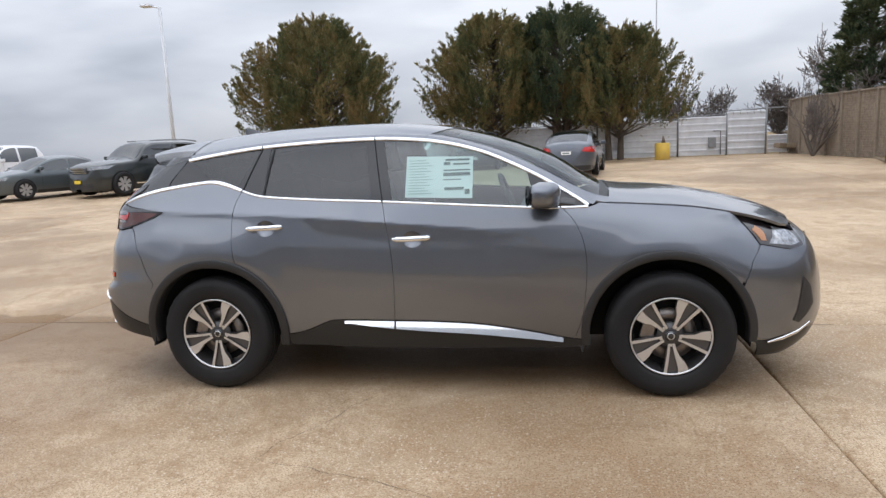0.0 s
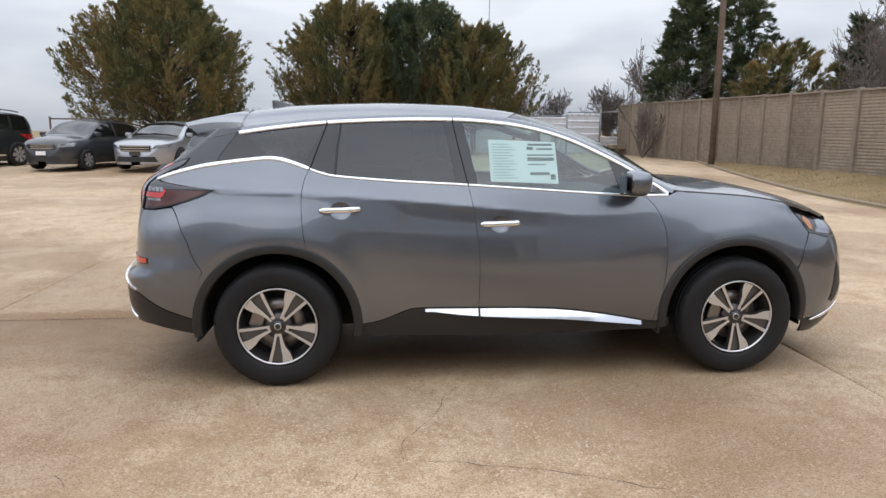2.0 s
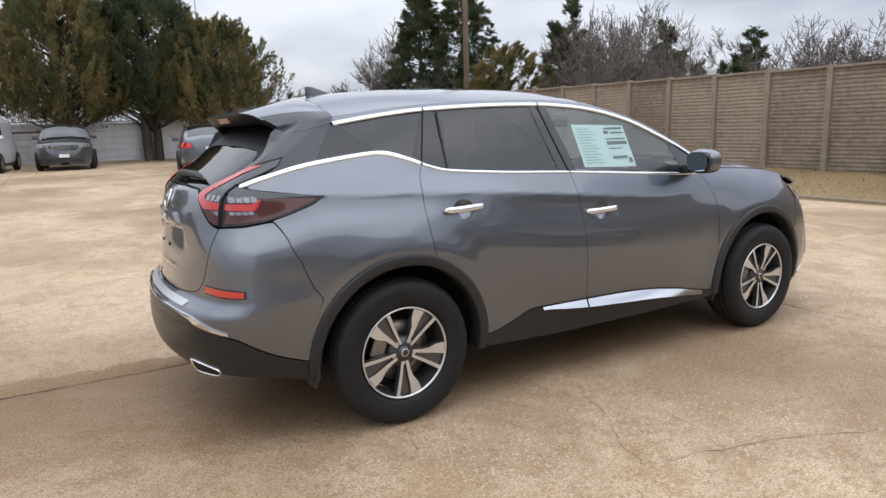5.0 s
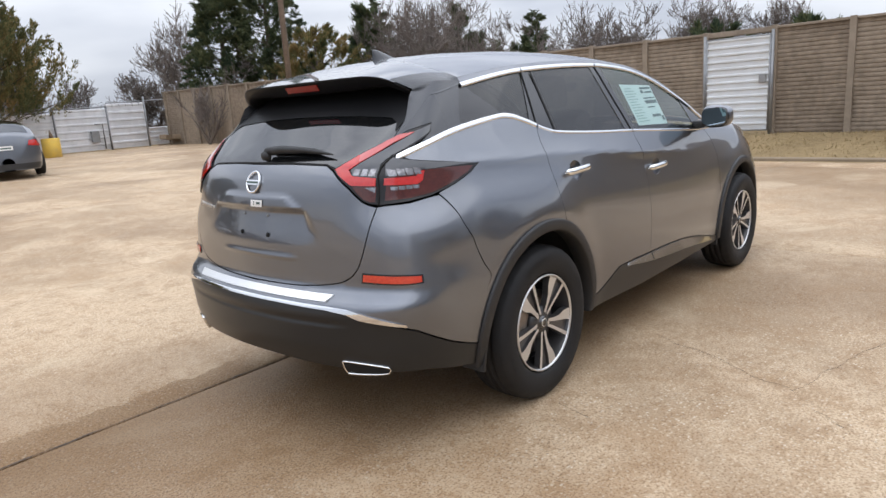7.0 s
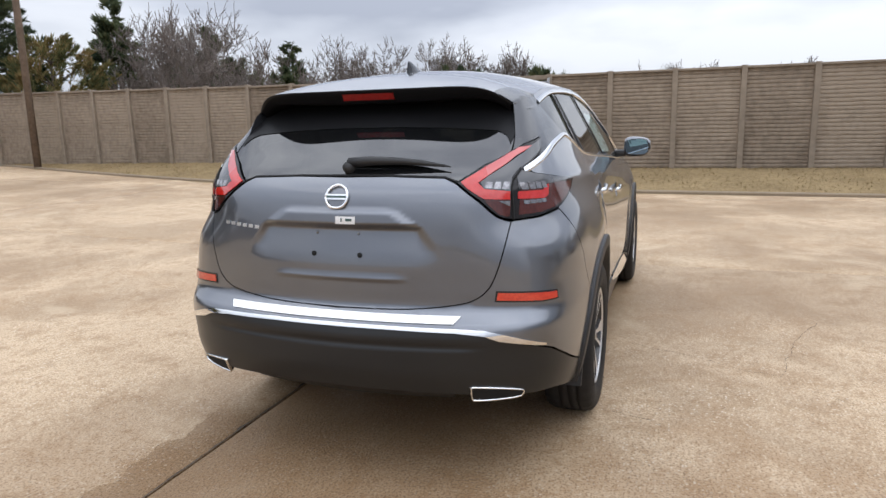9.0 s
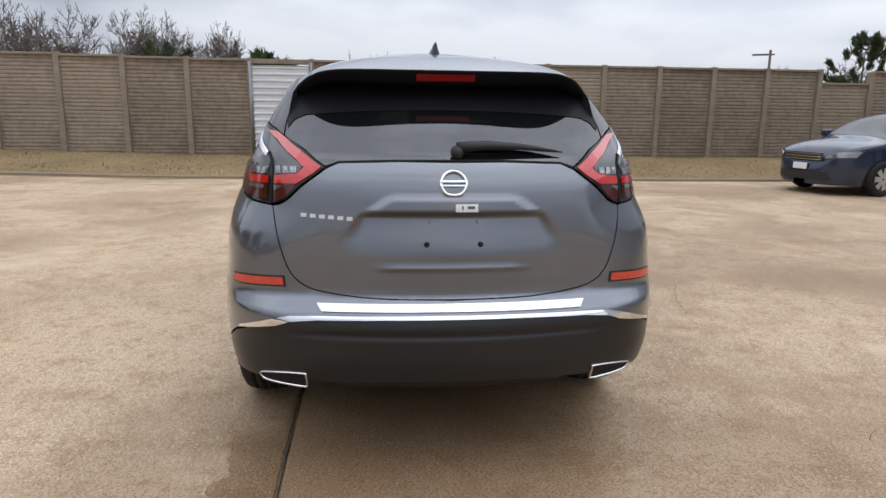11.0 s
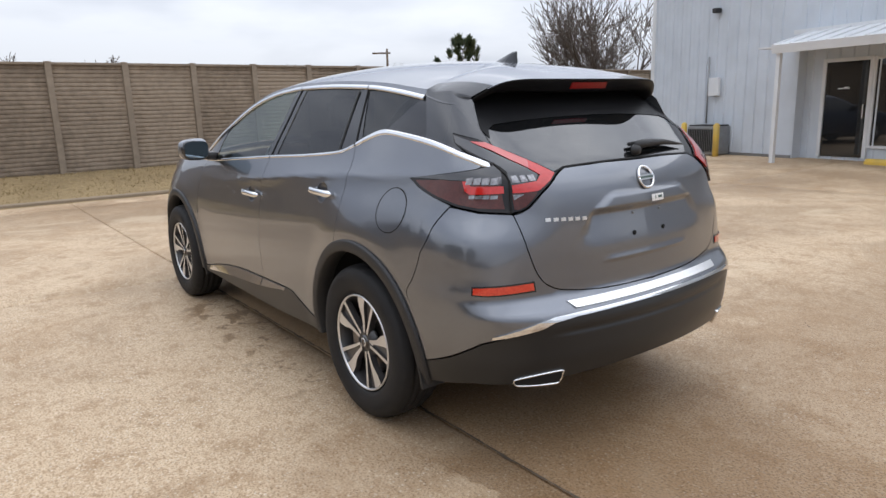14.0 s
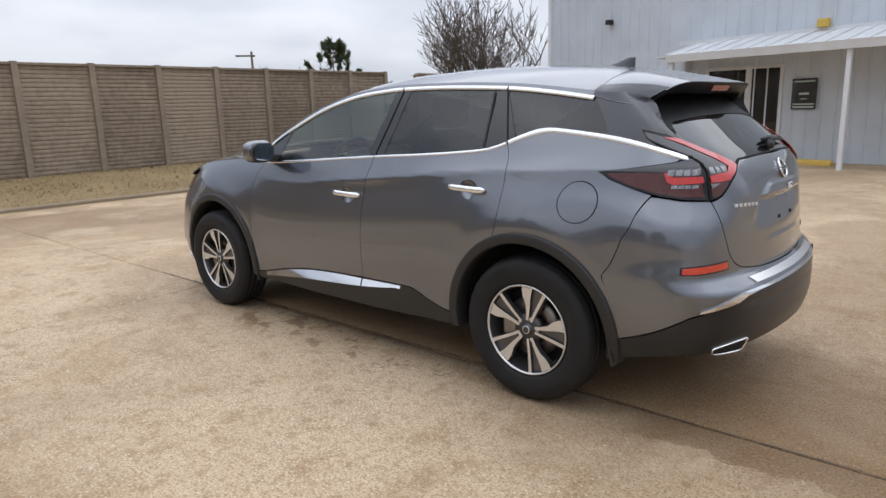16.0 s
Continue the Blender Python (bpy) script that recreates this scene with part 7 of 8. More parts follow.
part("wheel_spoke", box((-0.01, -0.18, -0.015), (0.01, 0.18, 0.015), 0.005), CABIN, sw)
part("interior_mirror", box((0.30, -0.11, 1.44), (0.32, 0.11, 1.50), 0.01), CABIN, cab)

# price sheet inside the front passenger window
ss = side_surf(-1)
sheet_ = patch("price_sheet", ss, [(-0.145, 1.215), (0.272, 1.200), (0.272, 1.448), (-0.145, 1.462)], 0.05, PAPER, CAR, "white printed price sheet inside the window", off=-0.013, rim=0)
bars = [(0.10, 0.25, 1.425, 0.012), (0.09, 0.13, 1.40, 0.018), (0.15, 0.25, 1.40, 0.010), (0.09, 0.255, 1.365, 0.008), (0.09, 0.255, 1.335, 0.020), (0.09, 0.20, 1.31, 0.006), (0.10, 0.22, 1.252, 0.016), (0.225, 0.255, 1.225, 0.03)]
for x0, x1, z, h in bars:
    patch("print_bar", ss, [(x0, z), (x1, z), (x1, z + h), (x0, z + h)], 0.1, INK, sheet_, off=-0.0105, rim=0)
for i in range(13):
    z = 1.43 - 0.0165 * i
    patch("print_line", ss, [(-0.125, z), (-0.125 + 0.10 + 0.06 * ((i * 7) % 5) / 5, z), (-0.125 + 0.10 + 0.06 * ((i * 7) % 5) / 5, z + 0.005), (-0.125, z + 0.005)], 0.1, PALEINK, sheet_, off=-0.0105, rim=0)


# ---- wheels ----
def build_wheel():
    """One wheel standing in the plane x-z, with its outer face towards +y."""
    w = empty("wheel")
    WEB = material("spoke_web_grey", (0.07, 0.063, 0.06), 0.4, coat=0.4)
    prof = [(0.228, 0.066), (0.236, 0.092), (0.246, 0.104), (0.262, 0.110), (0.300, 0.117), (0.330, 0.114), (0.352, 0.102), (0.362, 0.090), (0.367, 0.072), (0.3695, 0.062), (0.3695, 0.050), (0.361, 0.048), (0.361, 0.040), (0.3705, 0.038), (0.371, 0.010), (0.362, 0.008), (0.362, 0.000), (0.371, -0.002), (0.3705, -0.030), (0.361, -0.032), (0.361, -0.040), (0.3695, -0.042), (0.367, -0.075), (0.355, -0.105), (0.300, -0.117), (0.228, -0.09)]
    v, f = lathe(prof, 96)
    n = 96
    # shoulder blocks: every other step of the tread edge cut back
    vv = []
    for i, p in enumerate(v):
        row, k = divmod(i, n)
        if row in (7, 8, 22, 23) and k % 3 == 0:
            s = 0.986
            vv.append((p[0] * s, p[1], p[2] * s))
        else:
            vv.append(p)
    ty = attach("tyre", mesh_of("tyre", vv, f, RUBBER), w, "black rubber tyre")
    for a0, a1, r0, r1 in ((60, 92, 0.300, 0.322), (240, 272, 0.300, 0.322), (150, 168, 0.300, 0.318), (330, 348, 0.300, 0.318)):
        k = int((a1 - a0) / 4)
        for i in range(k):
            b0, b1 = radians(a0 + i * 4), radians(a0 + i * 4 + 2.6)
            vs = [(r * math.cos(b), 0.1185, r * math.sin(b)) for r, b in ((r0, b0), (r1, b0), (r1, b1), (r0, b1))]
            attach("sidewall_mark", mesh_of("sidewall_mark", vs, [(0, 1, 2, 3)], RUBBER, False), ty)
    rim = [(0.232, 0.098), (0.228, 0.100), (0.222, 0.094), (0.217, 0.080), (0.208, 0.040), (0.200, -0.02), (0.205, -0.08)]
    v, f = lathe([(0.233, 0.094), (0.231, 0.101), (0.226, 0.101), (0.222, 0.094)], 72)
    attach("rim_lip", mesh_of("rim_lip", v, f, MACHINED), w, "machined rim lip")
    v, f = lathe([(0.222, 0.094), (0.217, 0.080), (0.208, 0.040), (0.200, -0.02), (0.205, -0.08)], 60)
    attach("rim", mesh_of("rim", v, f, WHEELBLACK), w, "dark wheel rim")
    v, f = lathe([(0.155, 0.012), (0.155, 0.030), (0.06, 0.030), (0.06, 0.012)], 48)
    attach("brake_disc", mesh_of("brake_disc", v, f, DISC), w)
    part("caliper", box((0.085, 0.02, -0.06), (0.165, 0.055, 0.075), 0.012), DISC, w, m=pose(0, 0, 0, 0, -20, 0))
    v, f = lathe([(0.20, 0.0), (0.0, 0.0)], 32)
    attach("backing_plate", mesh_of("backing_plate", v, f, DARK), w)

    SLIM = [(0.046, 0.012, 0.014, 0.082), (0.09, 0.020, 0.015, 0.085), (0.15, 0.0335, 0.017, 0.090), (0.222, 0.0500, 0.019, 0.094)]
    BROAD = [(0.046, -0.012, 0.015, 0.082), (0.085, -0.017, 0.018, 0.085), (0.125, -0.026, 0.026, 0.088), (0.160, -0.042, 0.046, 0.091), (0.190, -0.050, 0.055, 0.093), (0.222, -0.051, 0.058, 0.094)]
    for k in range(5):
        a = radians(270 + 72 * k)
        ca, sa = math.cos(a), math.sin(a)
        for rows_ in (SLIM, BROAD):
            vs = []
            for r, off, wd, y in rows_:
                for t, yy in ((off - wd / 2, y), (off + wd / 2, y), (off + wd / 2 + 0.003, y - 0.03), (off - wd / 2 - 0.003, y - 0.03)):
                    rr = math.sqrt(max(0.0, r * r - t * t)) if r > 0.2 else r
                    vs.append((rr * ca - t * sa, yy, rr * sa + t * ca))
            q_ = len(rows_) - 1
            face = [(4 * i, 4 * i + 1, 4 * i + 5, 4 * i + 4) for i in range(q_)]
            flank = [q for i in range(q_) for q in ((4 * i + 1, 4 * i + 2, 4 * i + 6, 4 * i + 5), (4 * i + 3, 4 * i, 4 * i + 4, 4 * i + 7))]
            me = mesh_of("spoke", vs, face + flank, MACHINED, False)
            me.materials.append(WHEELBLACK)
            for i, p in enumerate(me.polygons):
                p.material_index = 0 if i < q_ else 1
            attach("spoke", me, w, "machined bright wheel spoke")
        # dark web between the pair
        vs = [(r * ca - t * sa, y, r * sa + t * ca) for r, t0, t1, y in ((0.05, -0.008, 0.008, 0.070), (0.13, -0.020, 0.026, 0.072), (0.218, -0.026, 0.046, 0.078)) for t in (t0, t1)]
        attach("spoke_web", mesh_of("spoke_web", vs, [(0, 1, 3, 2), (2, 3, 5, 4)], WEB, False), w, "dark grey spoke web")
        b = radians(90 + 36 + 72 * k)
        v, f = lathe([(0.0, 0.078), (0.009, 0.077), (0.011, 0.060)], 6)
        attach("wheel_nut", mesh_of("wheel_nut", [(x + 0.057 * math.cos(b), y, z + 0.057 * math.sin(b)) for x, y, z in v], [q[::-1] for q in f], SATIN, False), w)
    v, f = lathe([(0.0, 0.090), (0.024, 0.0895), (0.030, 0.086), (0.033, 0.080)], 32)
    attach("hub_cap", mesh_of("hub_cap", v, [q[::-1] for q in f], GLOSSBLACK), w, "black hub cap with bright ring")
    v, f = lathe([(0.0165, 0.0912), (0.0205, 0.0912), (0.0215, 0.088)], 28)
    attach("hub_ring", mesh_of("hub_ring", v, [q[::-1] for q in f], MACHINED), w)
    v, f = lathe([(0.033, 0.080), (0.075, 0.072), (0.08, 0.05)], 40)
    attach("hub", mesh_of("hub", v, [q[::-1] for q in f], WHEELBLACK), w)
    return w


WY, WR = 0.812, 0.3705
wheel0 = build_wheel()
wheel0.parent = CAR
wheel0.matrix_basis = pose(-1.4125, WY, WR, 0, 20, 0)
for x, s, roll in ((1.4125, 1, 40), (-1.4125, -1, 0), (1.4125, -1, 5)):
    copy_thing(wheel0, pose(x, s * WY, WR) @ (pose(0, 0, 0, 0, roll, 0) if s > 0 else pose(0, 0, 0, 0, roll, 180)))

# dark lining behind the tail glass edge and pillars
for sg in (1, -1):
    fu = (lambda p: p) if sg == 1 else mirror_u
    patch("pillar_lining", tail_surf, fu(R((0.56, 1.30), (0.50, 1.22)) + S((-2.0, 1.22), (-1.75, 1.30), (-1.65, 1.47), (-1.75, 1.50)) + R((0.57, 1.50), (0.55, 1.40))), 0.06, DARK, CAR, off=-0.03, rim=0)


# ---- other parked vehicles ----
PROFILES = {
    "sedan": [(-0.5, 0.5), (-0.49, 0.86), (-0.45, 0.99), (-0.34, 1.04), (-0.17, 1.38), (-0.07, 1.455), (0.04, 1.44), (0.11, 1.37), (0.27, 1.01), (0.40, 0.92), (0.475, 0.76), (0.5, 0.46)],
    "notchback": [(-0.5, 0.55), (-0.49, 0.95), (-0.46, 1.06), (-0.36, 1.10), (-0.20, 1.38), (-0.08, 1.455), (0.03, 1.45), (0.10, 1.39), (0.25, 1.05), (0.40, 0.94), (0.475, 0.78), (0.5, 0.46)],
    "suv": [(-0.5, 0.6), (-0.49, 1.05), (-0.46, 1.40), (-0.41, 1.68), (-0.2, 1.78), (0.0, 1.775), (0.07, 1.70), (0.20, 1.22), (0.4, 1.12), (0.475, 0.98), (0.5, 0.6)],
    "hatch": [(-0.5, 0.5), (-0.485, 0.95), (-0.40, 1.33), (-0.24, 1.49), (-0.02, 1.52), (0.09, 1.44), (0.27, 1.04), (0.42, 0.93), (0.48, 0.76), (0.5, 0.48)],
    "liftback": [(-0.5, 0.5), (-0.485, 1.00), (-0.40, 1.14), (-0.25, 1.36), (-0.06, 1.47), (0.06, 1.45), (0.14, 1.36), (0.32, 0.98), (0.44, 0.84), (0.485, 0.70), (0.5, 0.44)],
    "van": [(-0.5, 0.5), (-0.495, 1.2), (-0.48, 1.80), (-0.1, 1.86), (0.12, 1.80), (0.19, 1.66), (0.34, 1.10), (0.46, 0.97), (0.49, 0.76), (0.5, 0.46)],
    "pickup": [(-0.5, 0.6), (-0.495, 1.1), (-0.15, 1.14), (-0.135, 1.5), (-0.10, 1.84), (0.07, 1.88), (0.13, 1.8), (0.23, 1.27), (0.44, 1.17), (0.485, 1.0), (0.5, 0.6)]}
# belt height; windscreen foot and head, rear glass head and foot, side windows (from, to), all as shares of the length
GLAZING = {"sedan": (0.93, 0.26, 0.10, -0.16, -0.33, (0.19, -0.26)), "notchback": (0.97, 0.245, 0.09, -0.19, -0.345, (0.18, -0.27)), "suv": (1.14, 0.20, 0.06, -0.43, -0.475, (0.14, -0.40)), "hatch": (0.95, 0.26, 0.09, -0.36, -0.46, (0.19, -0.34)),
           "liftback": (0.92, 0.30, 0.12, -0.16, -0.40, (0.21, -0.30)), "van": (1.08, 0.335, 0.18, -0.485, -0.49, (0.27, 0.08)), "pickup": (1.16, 0.225, 0.12, -0.115, -0.132, (0.17, -0.09))}


def far_wheel(r, width, parent, m):
    w = attach("wheel", mesh_of("wheel", *lathe([(r * 0.64, 0.02), (r * 0.66, width * 0.46), (r * 0.80, width * 0.5), (r * 0.95, width * 0.44), (r, width * 0.3), (r, -width * 0.4), (r * 0.7, -width * 0.5)], 32), RUBBER), parent, "black tyre", m)
    v, f = lathe([(r * 0.66, width * 0.44), (r * 0.62, width * 0.40), (r * 0.60, 0.01), (0.02, 0.0)], 30)
    attach("rim", mesh_of("rim", v, f, WHEELBLACK), w)
    for k in range(7):
        a = 2 * math.pi * k / 7
        vs = []
        for rr, hw, y in ((0.06 * r, 0.09 * r, 0.40 * width), (0.62 * r, 0.17 * r, 0.42 * width)):
            for t in (-hw, hw):
                vs.append((rr * math.cos(a) - t * math.sin(a), y, rr * math.sin(a) + t * math.cos(a)))
        attach("spoke", mesh_of("spoke", vs, [(0, 1, 3, 2)], MACHINED, False), w)
    return w


def far_car(kind, m, length, width, height, color, label, name, wheel_r=0.33, axles=(0.30, -0.27), plate=PAPERW, grille_h=0.12, flake=0.3, metal=0.4, rough=0.3, lower=False):
    car = empty(name, m)
    tagged(car, label, "car", group="parked vehicles")
    pts = PROFILES[kind]
    hk = height / max(h for _, h in pts)
    zt = pchip([f * length for f, _ in pts], [h * hk for _, h in pts])
    belt, wf, wh, rh, rf, (sa, sb) = GLAZING[kind]
    belt *= hk
    W, L2 = width / 2, length / 2
    P = pchip([0.18, 0.32, 0.55, 0.80, belt, height - 0.06, height + 0.2], [0.92, 0.975, 1.0, 0.985, 0.93, 0.72 if kind != "van" else 0.84, 0.6])
    body_paint = paint(name + "_paint", color, flake, rough, metal)

    def plan(x):
        return (1 - np.minimum(0.9995, np.abs(np.asarray(x, float) / L2)) ** 7) ** (1 / 3.0)

    def half(x, z):
        return W * plan(x) * P(z)

    def shell(x, s):
        """s from 0 (sill) to 1 (roof edge) up the side, then to 2 at the middle line."""
        x, s = np.asarray(x, float), np.asarray(s, float)
        crown = np.minimum(0.10, 0.3 * (zt(x) - 0.2))
        ze = zt(x) - crown
        z1 = 0.19 + (ze - 0.19) * np.minimum(s, 1)
        y1 = half(x, z1)
        t = np.clip(s - 1, 0, 1)
        y2 = half(x, ze) * (1 - t)
        z2 = ze + crown * (1 - (1 - t) ** 2.6)
        return np.stack([x, np.where(s <= 1, y1, y2), np.where(s <= 1, z1, z2)], -1)
    xs = np.concatenate([[-L2], -L2 + np.array([0.01, 0.035, 0.08, 0.15]), np.linspace(-L2 + 0.25, L2 - 0.25, 40), L2 - np.array([0.15, 0.08, 0.035, 0.01]), [L2]])
    ss_ = np.concatenate([np.linspace(0, 1, 13), np.linspace(1.08, 2, 9)])
    gx_, gs_ = np.meshgrid(xs, ss_, indexing="ij")
    Pt = shell(gx_.ravel(), gs_.ravel())
    k = len(ss_)
    vs = [tuple(p) for p in Pt] + [(p[0], -p[1], p[2]) for p in Pt]
    o = len(Pt)
    fs = []
    for i in range(len(xs) - 1):
        for j in range(k - 1):
            q = (i * k + j, (i + 1) * k + j, (i + 1) * k + j + 1, i * k + j + 1)
            fs += [q, tuple(a + o for a in q[::-1])]
        fs.append((i * k, i * k + o, (i + 1) * k + o, (i + 1) * k))
    attach("body", mesh_of("body", vs, fs, body_paint), car)

    def side_map(sg):
        def fn(x, z):
            return np.stack([np.asarray(x, float), sg * half(x, z), z + 0 * np.asarray(x, float)], -1)
        return lambda x, z: with_normals(fn, x, z, 0.01, lambda Q: np.stack([0 * Q[:, 0], Q[:, 1], 0 * Q[:, 2]], -1))

    def top_map(x, s):
        def fn(a, b):
            q = shell(a, 2 - np.minimum(np.abs(b), 1))
            q[..., 1] = q[..., 1] * np.sign(b)
            return q
        return with_normals(fn, x, s, 0.01, lambda Q: np.stack([0 * Q[:, 0], 0 * Q[:, 0], 1 + 0 * Q[:, 0]], -1))

    def end_map(sg):
        def fn(y, z):
            yy = np.minimum(0.999, np.abs(y) / (W * P(z)))
            return np.stack([sg * L2 * (1 - yy ** 3) ** (1 / 7.0), np.asarray(y, float), z + 0 * np.asarray(y, float)], -1)
        return lambda y, z: with_normals(fn, y, z, 0.01, lambda Q: np.stack([Q[:, 0], 0 * Q[:, 0], 0 * Q[:, 0]], -1))
    ln = length
    patch("windscreen", top_map, [(wf * ln, s) for s in np.linspace(-0.86, 0.86, 7)] + [(wh * ln, s) for s in np.linspace(0.9, -0.9, 7)], 0.12, FARGLASS, car, "windscreen glass", off=0.006, rim=0)
    if kind not in ("van",):
        patch("rear_window", top_map, [(rf * ln, s) for s in np.linspace(0.82, -0.82, 7)] + [(rh * ln, s) for s in np.linspace(-0.86, 0.86, 7)], 0.12, FARGLASS, car, "rear window glass", off=0.006, rim=0)
    for sg in (1, -1):
        sm = side_map(sg)
        top = [(x, float(zt(x)) - min(0.10, 0.3 * (float(zt(x)) - 0.2)) - 0.035) for x in np.linspace(sb * ln, sa * ln, 12)]
        top = [(x, max(z, belt + 0.03)) for x, z in top]
        mid = (sa + sb) / 2 * ln + 0.02
        lowp = [(x, belt + 0.015) for x in np.linspace(sa * ln, sb * ln, 6)]
        if kind == "van":
            patch("side_window", sm, lowp + top, 0.12, FARGLASS, car, "side window glass", off=0.005, rim=0)
        else:
            for a, b in ((sa * ln, mid + 0.04), (mid - 0.04, sb * ln)):
                lo_, hi_ = min(a, b), max(a, b)
                up_ = [(x, max(belt + 0.03, float(zt(x)) - min(0.10, 0.3 * (float(zt(x)) - 0.2)) - 0.04)) for x in np.linspace(lo_, hi_, 7)]
                patch("side_window", sm, [(hi_, belt + 0.012), (lo_, belt + 0.012)] + up_, 0.12, FARGLASS, car, "side window glass", off=0.005, rim=0)
        for x in ((sa + sb) / 2 * ln + 0.02, sb * ln + 0.06, sa * ln - 0.05):
            patch("door_gap", sm, [(x, 0.34), (x + 0.008, 0.34), (x + 0.008, belt), (x, belt)], 0.2, DARK, car, off=0.002, rim=0)
        for a in axles:
            cx, r = a * ln, wheel_r
            patch("wheel_arch", sm, arc(cx, r, r * 1.10, -8, 188, 18) + [(cx - r * 1.1, 0.2), (cx + r * 1.1, 0.2)], 0.1, DARK, car, off=0.004, rim=0)
            far_wheel(r, 0.22, car, pose(cx, sg * (W - 0.07), r) @ (pose(0, 0, 0) if sg > 0 else pose(0, 0, 0, 0, 0, 180)))
        patch("sill", sm, [(axles[1] * ln + wheel_r * 1.2, 0.2), (axles[0] * ln - wheel_r * 1.2, 0.2), (axles[0] * ln - wheel_r * 1.2, 0.31), (axles[1] * ln + wheel_r * 1.2, 0.31)], 0.3, PLASTIC, car, off=0.004, rim=0)
        if kind == "suv":
            patch("sill_strip", sm, [(axles[1] * ln + wheel_r * 1.25, 0.36), (axles[0] * ln - wheel_r * 1.25, 0.36), (axles[0] * ln - wheel_r * 1.25, 0.40), (axles[1] * ln + wheel_r * 1.25, 0.40)], 0.3, CHROME, car, "bright sill strip", off=0.010, rim=0.01)
            rail = [(x, sg * W * 0.62, float(zt(x)) + 0.01) for x in np.linspace(-0.38 * ln, 0.02 * ln, 9)]
            tube("roof_rail", rail, 0.022, STEEL, car, "grey roof rail")
            patch("window_pillar", sm, [(-0.27 * ln, belt + 0.01), (-0.25 * ln, belt + 0.01), (-0.265 * ln, height - 0.20), (-0.285 * ln, height - 0.20)], 0.2, body_paint, car, off=0.009, rim=0)
        for x in (mid - 0.12, sb * ln + 0.28):
            y = float(half(x, belt - 0.09))
            part("door_handle", box((-0.09, -0.015, -0.014), (0.09, 0.02, 0.014), 0.006), body_paint, car, m=pose(x, sg * y, belt - 0.09))
        mx_ = sa * ln - 0.02
        y = float(half(mx_, belt))
        part("door_mirror", box((-0.06, -0.09, -0.06), (0.07, 0.09, 0.07), 0.035), body_paint, car, m=pose(mx_, sg * (y + 0.10), belt + 0.09))
        em = end_map(1)
        hz = float(zt(0.47 * ln))
        patch("headlamp", em, [(sg * W * 0.52, hz - 0.14), (sg * W * 0.90, hz - 0.11), (sg * W * 0.93, hz + 0.0), (sg * W * 0.62, hz - 0.04)], 0.08, HEADLENS, car, "clear headlamp", off=0.012, rim=0.01)
        rmz = 0.95 * hk if kind not in ("suv", "van") else 1.05
        eb = end_map(-1)
        patch("tail_lamp", eb, [(sg * W * 0.55, rmz - 0.16), (sg * W * 0.93, rmz - 0.20), (sg * W * 0.94, rmz - 0.02), (sg * W * 0.60, rmz - 0.04)], 0.08, REDLENS, car, "red tail lamp", off=0.012, rim=0.01)
    gz = float(zt(0.47 * ln)) - 0.02
    patch("grille", em, [(-W * 0.46, gz - grille_h - 0.04), (W * 0.46, gz - grille_h - 0.04), (W * 0.5, gz - 0.03), (-W * 0.5, gz - 0.03)], 0.1, GLOSSBLACK, car, "dark grille", off=0.012, rim=0.01)
    for i in range(3):
        z = gz - 0.05 - (grille_h - 0.02) * i / 2
        patch("grille_bar", em, [(-W * 0.45, z - 0.006), (W * 0.45, z - 0.006), (W * 0.45, z + 0.006), (-W * 0.45, z + 0.006)], 0.1, CHROME, car, "bright grille bar", off=0.018, rim=0.004)
    patch("air_intake", em, [(-W * 0.66, 0.27), (W * 0.66, 0.27), (W * 0.58, 0.42), (-W * 0.58, 0.42)], 0.1, PLASTIC, car, off=0.010, rim=0.01)
    if lower:
        patch("lower_bumper", em, [(-W * 0.95, 0.22), (W * 0.95, 0.22), (W * 0.97, 0.56), (-W * 0.97, 0.56)], 0.1, PLASTIC, car, "dark plastic bumper", off=0.006, rim=0)
    patch("number_plate", em, [(-0.15, 0.45), (0.15, 0.45), (0.15, 0.56), (-0.15, 0.56)], 0.1, plate, car, "plate holder with plain card", off=0.03, rim=0.02)
    patch("rear_plate", eb, [(-0.15, 0.70), (0.15, 0.70), (0.15, 0.80), (-0.15, 0.80)], 0.1, PAPERW, car, "white plate with a dark bar", off=0.012, rim=0.01)
    patch("plate_bar", eb, [(-0.11, 0.73), (0.11, 0.73), (0.11, 0.765), (-0.11, 0.765)], 0.2, INK, car, off=0.014, rim=0)
    patch("rear_lower_bumper", eb, [(-W * 0.9, 0.22), (W * 0.9, 0.22), (W * 0.9, 0.36), (-W * 0.9, 0.36)], 0.1, PLASTIC, car, off=0.006, rim=0)
    return car


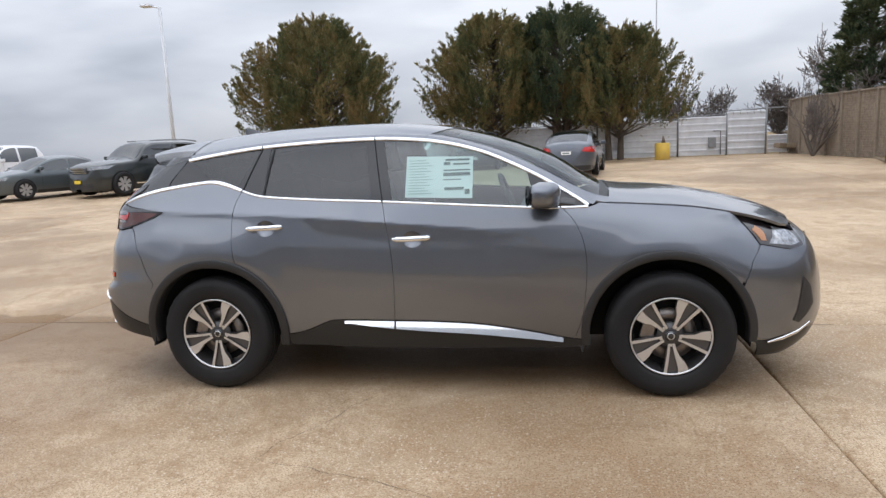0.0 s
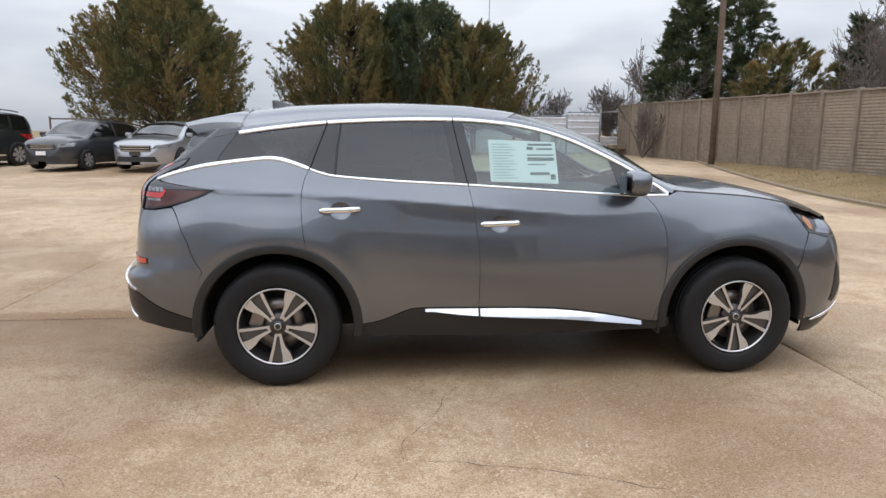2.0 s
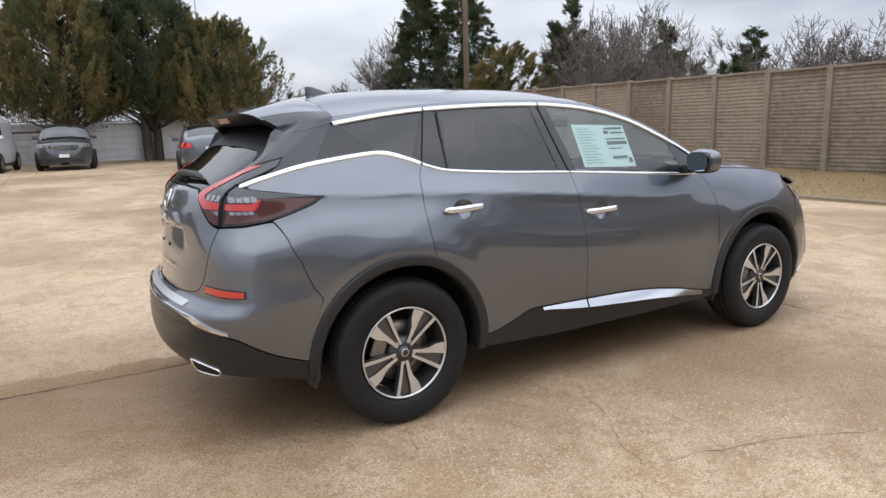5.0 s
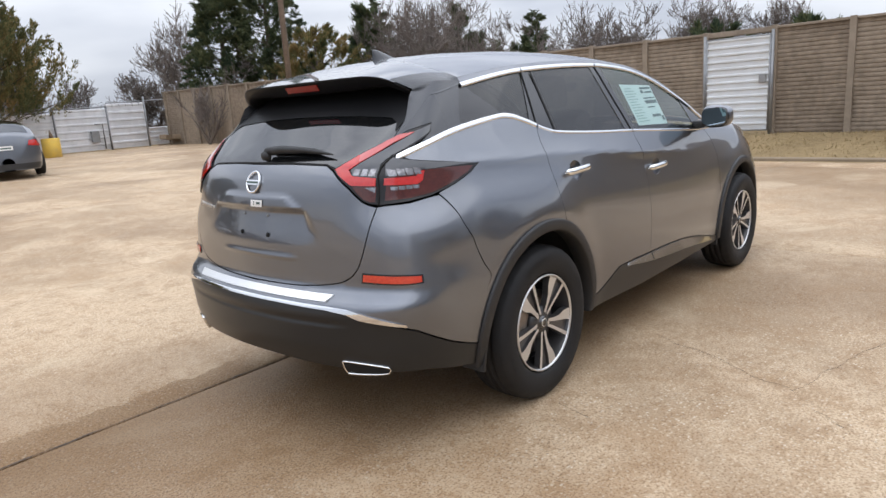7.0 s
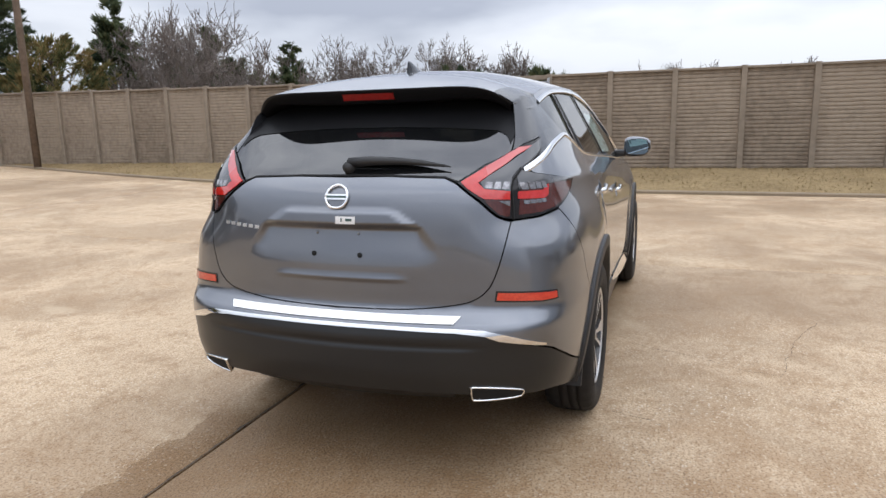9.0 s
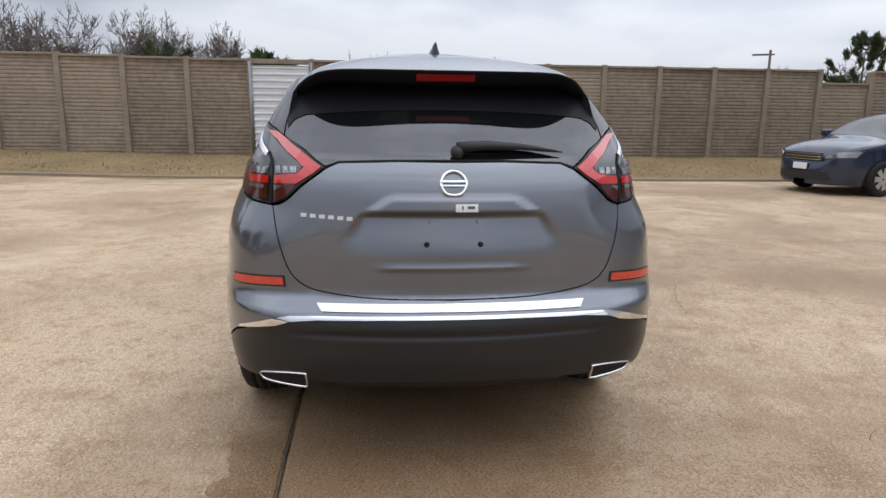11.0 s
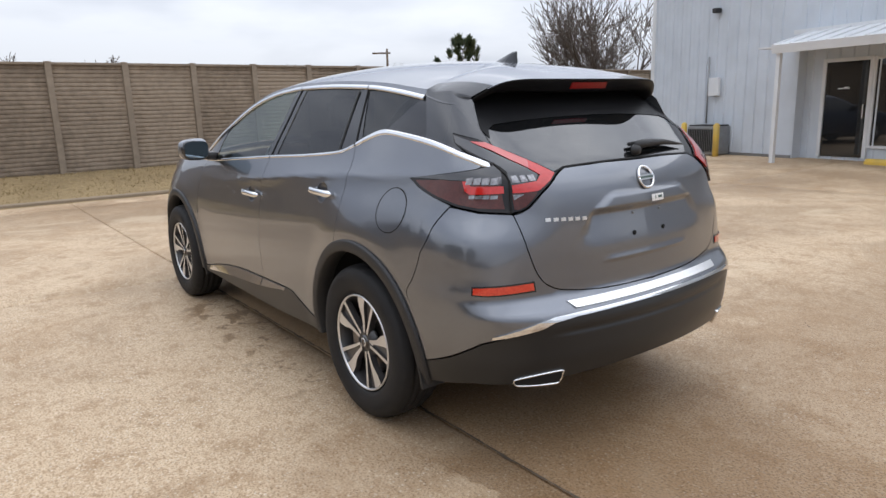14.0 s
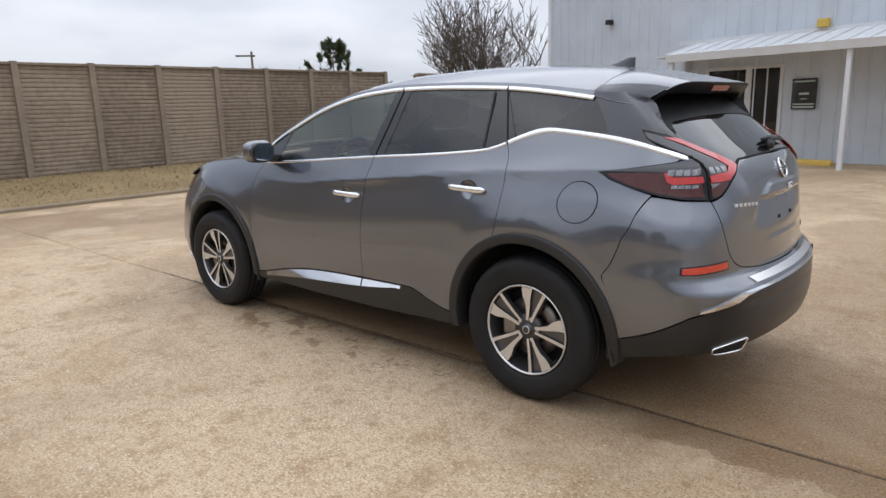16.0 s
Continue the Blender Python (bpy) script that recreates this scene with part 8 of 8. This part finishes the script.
YPLATE = material("yellow_plate_card", (0.75, 0.55, 0.05), 0.5)
far_car("sedan", pose(-16.9, 16.3, 0.275, 0, 0, -111), 4.9, 1.86, 1.44, (0.09, 0.105, 0.11), "grey sedan with a yellow front plate card", "parked_sedan", plate=YPLATE)
far_car("suv", pose(-13.7, 16.9, 0.285, 0, 0, -108), 5.1, 1.93, 1.80, (0.012, 0.016, 0.016), "black three-row utility vehicle with chrome wheels", "parked_utility_vehicle", 0.39, (0.31, -0.285), YPLATE, 0.16, metal=0.1)
far_car("hatch", pose(-9.9, 17.3, 0.295, 0, 0, -104), 4.05, 1.73, 1.52, (0.035, 0.037, 0.04), "dark grey small hatchback parked nose out", "parked_hatchback", 0.31)
far_car("sedan", pose(-7.35, 17.5, 0.30, 0, 0, -99), 4.85, 1.86, 1.47, (0.36, 0.37, 0.39), "silver sedan with a slatted chrome grille", "parked_sedan", plate=GLOSSBLACK, grille_h=0.15, metal=0.7)
far_car("pickup", pose(-22.0, 20.3, 0.36, 0, 0, -112), 5.7, 2.0, 1.90, (0.75, 0.75, 0.76), "white pickup truck at the end of the row", "parked_pickup_truck", 0.40, (0.30, -0.33), metal=0.0)
far_car("hatch", pose(-12.6, 24.6, 0.36, 0, 0, -104), 4.1, 1.75, 1.55, (0.03, 0.03, 0.034), "dark compact car in the second row", "parked_compact_car", 0.32)
far_car("sedan", pose(-7.1, 25.6, 0.36, 0, 0, -99), 4.6, 1.80, 1.45, (0.05, 0.05, 0.058), "dark sedan parked behind the silver one", "parked_sedan", 0.33)
far_car("van", pose(-4.95, 24.2, 0.36, 0, 0, -98), 4.4, 1.73, 1.88, (0.78, 0.79, 0.80), "white compact cargo van with dark bumpers", "parked_van", 0.32, (0.30, -0.30), metal=0.0, lower=True)
far_car("suv", pose(-2.3, 24.6, 0.36, 0, 0, -94), 4.2, 1.78, 1.62, (0.06, 0.065, 0.07), "dark grey compact utility vehicle beside the van", "parked_compact_utility_vehicle", 0.34)
far_car("liftback", pose(1.48, 18.4, 0.32, 0, 0, 82), 4.55, 1.76, 1.47, (0.085, 0.095, 0.115), "grey liftback car parked nose to the metal fence", "parked_liftback", 0.32)
far_car("notchback", pose(7.15, -9.8, 0.0, 0, 0, 100.3), 4.55, 1.78, 1.46, (0.008, 0.018, 0.052), "dark blue sedan with alloy wheels beside the building", "parked_blue_sedan", 0.315, (0.293, -0.275), metal=0.25, rough=0.25)
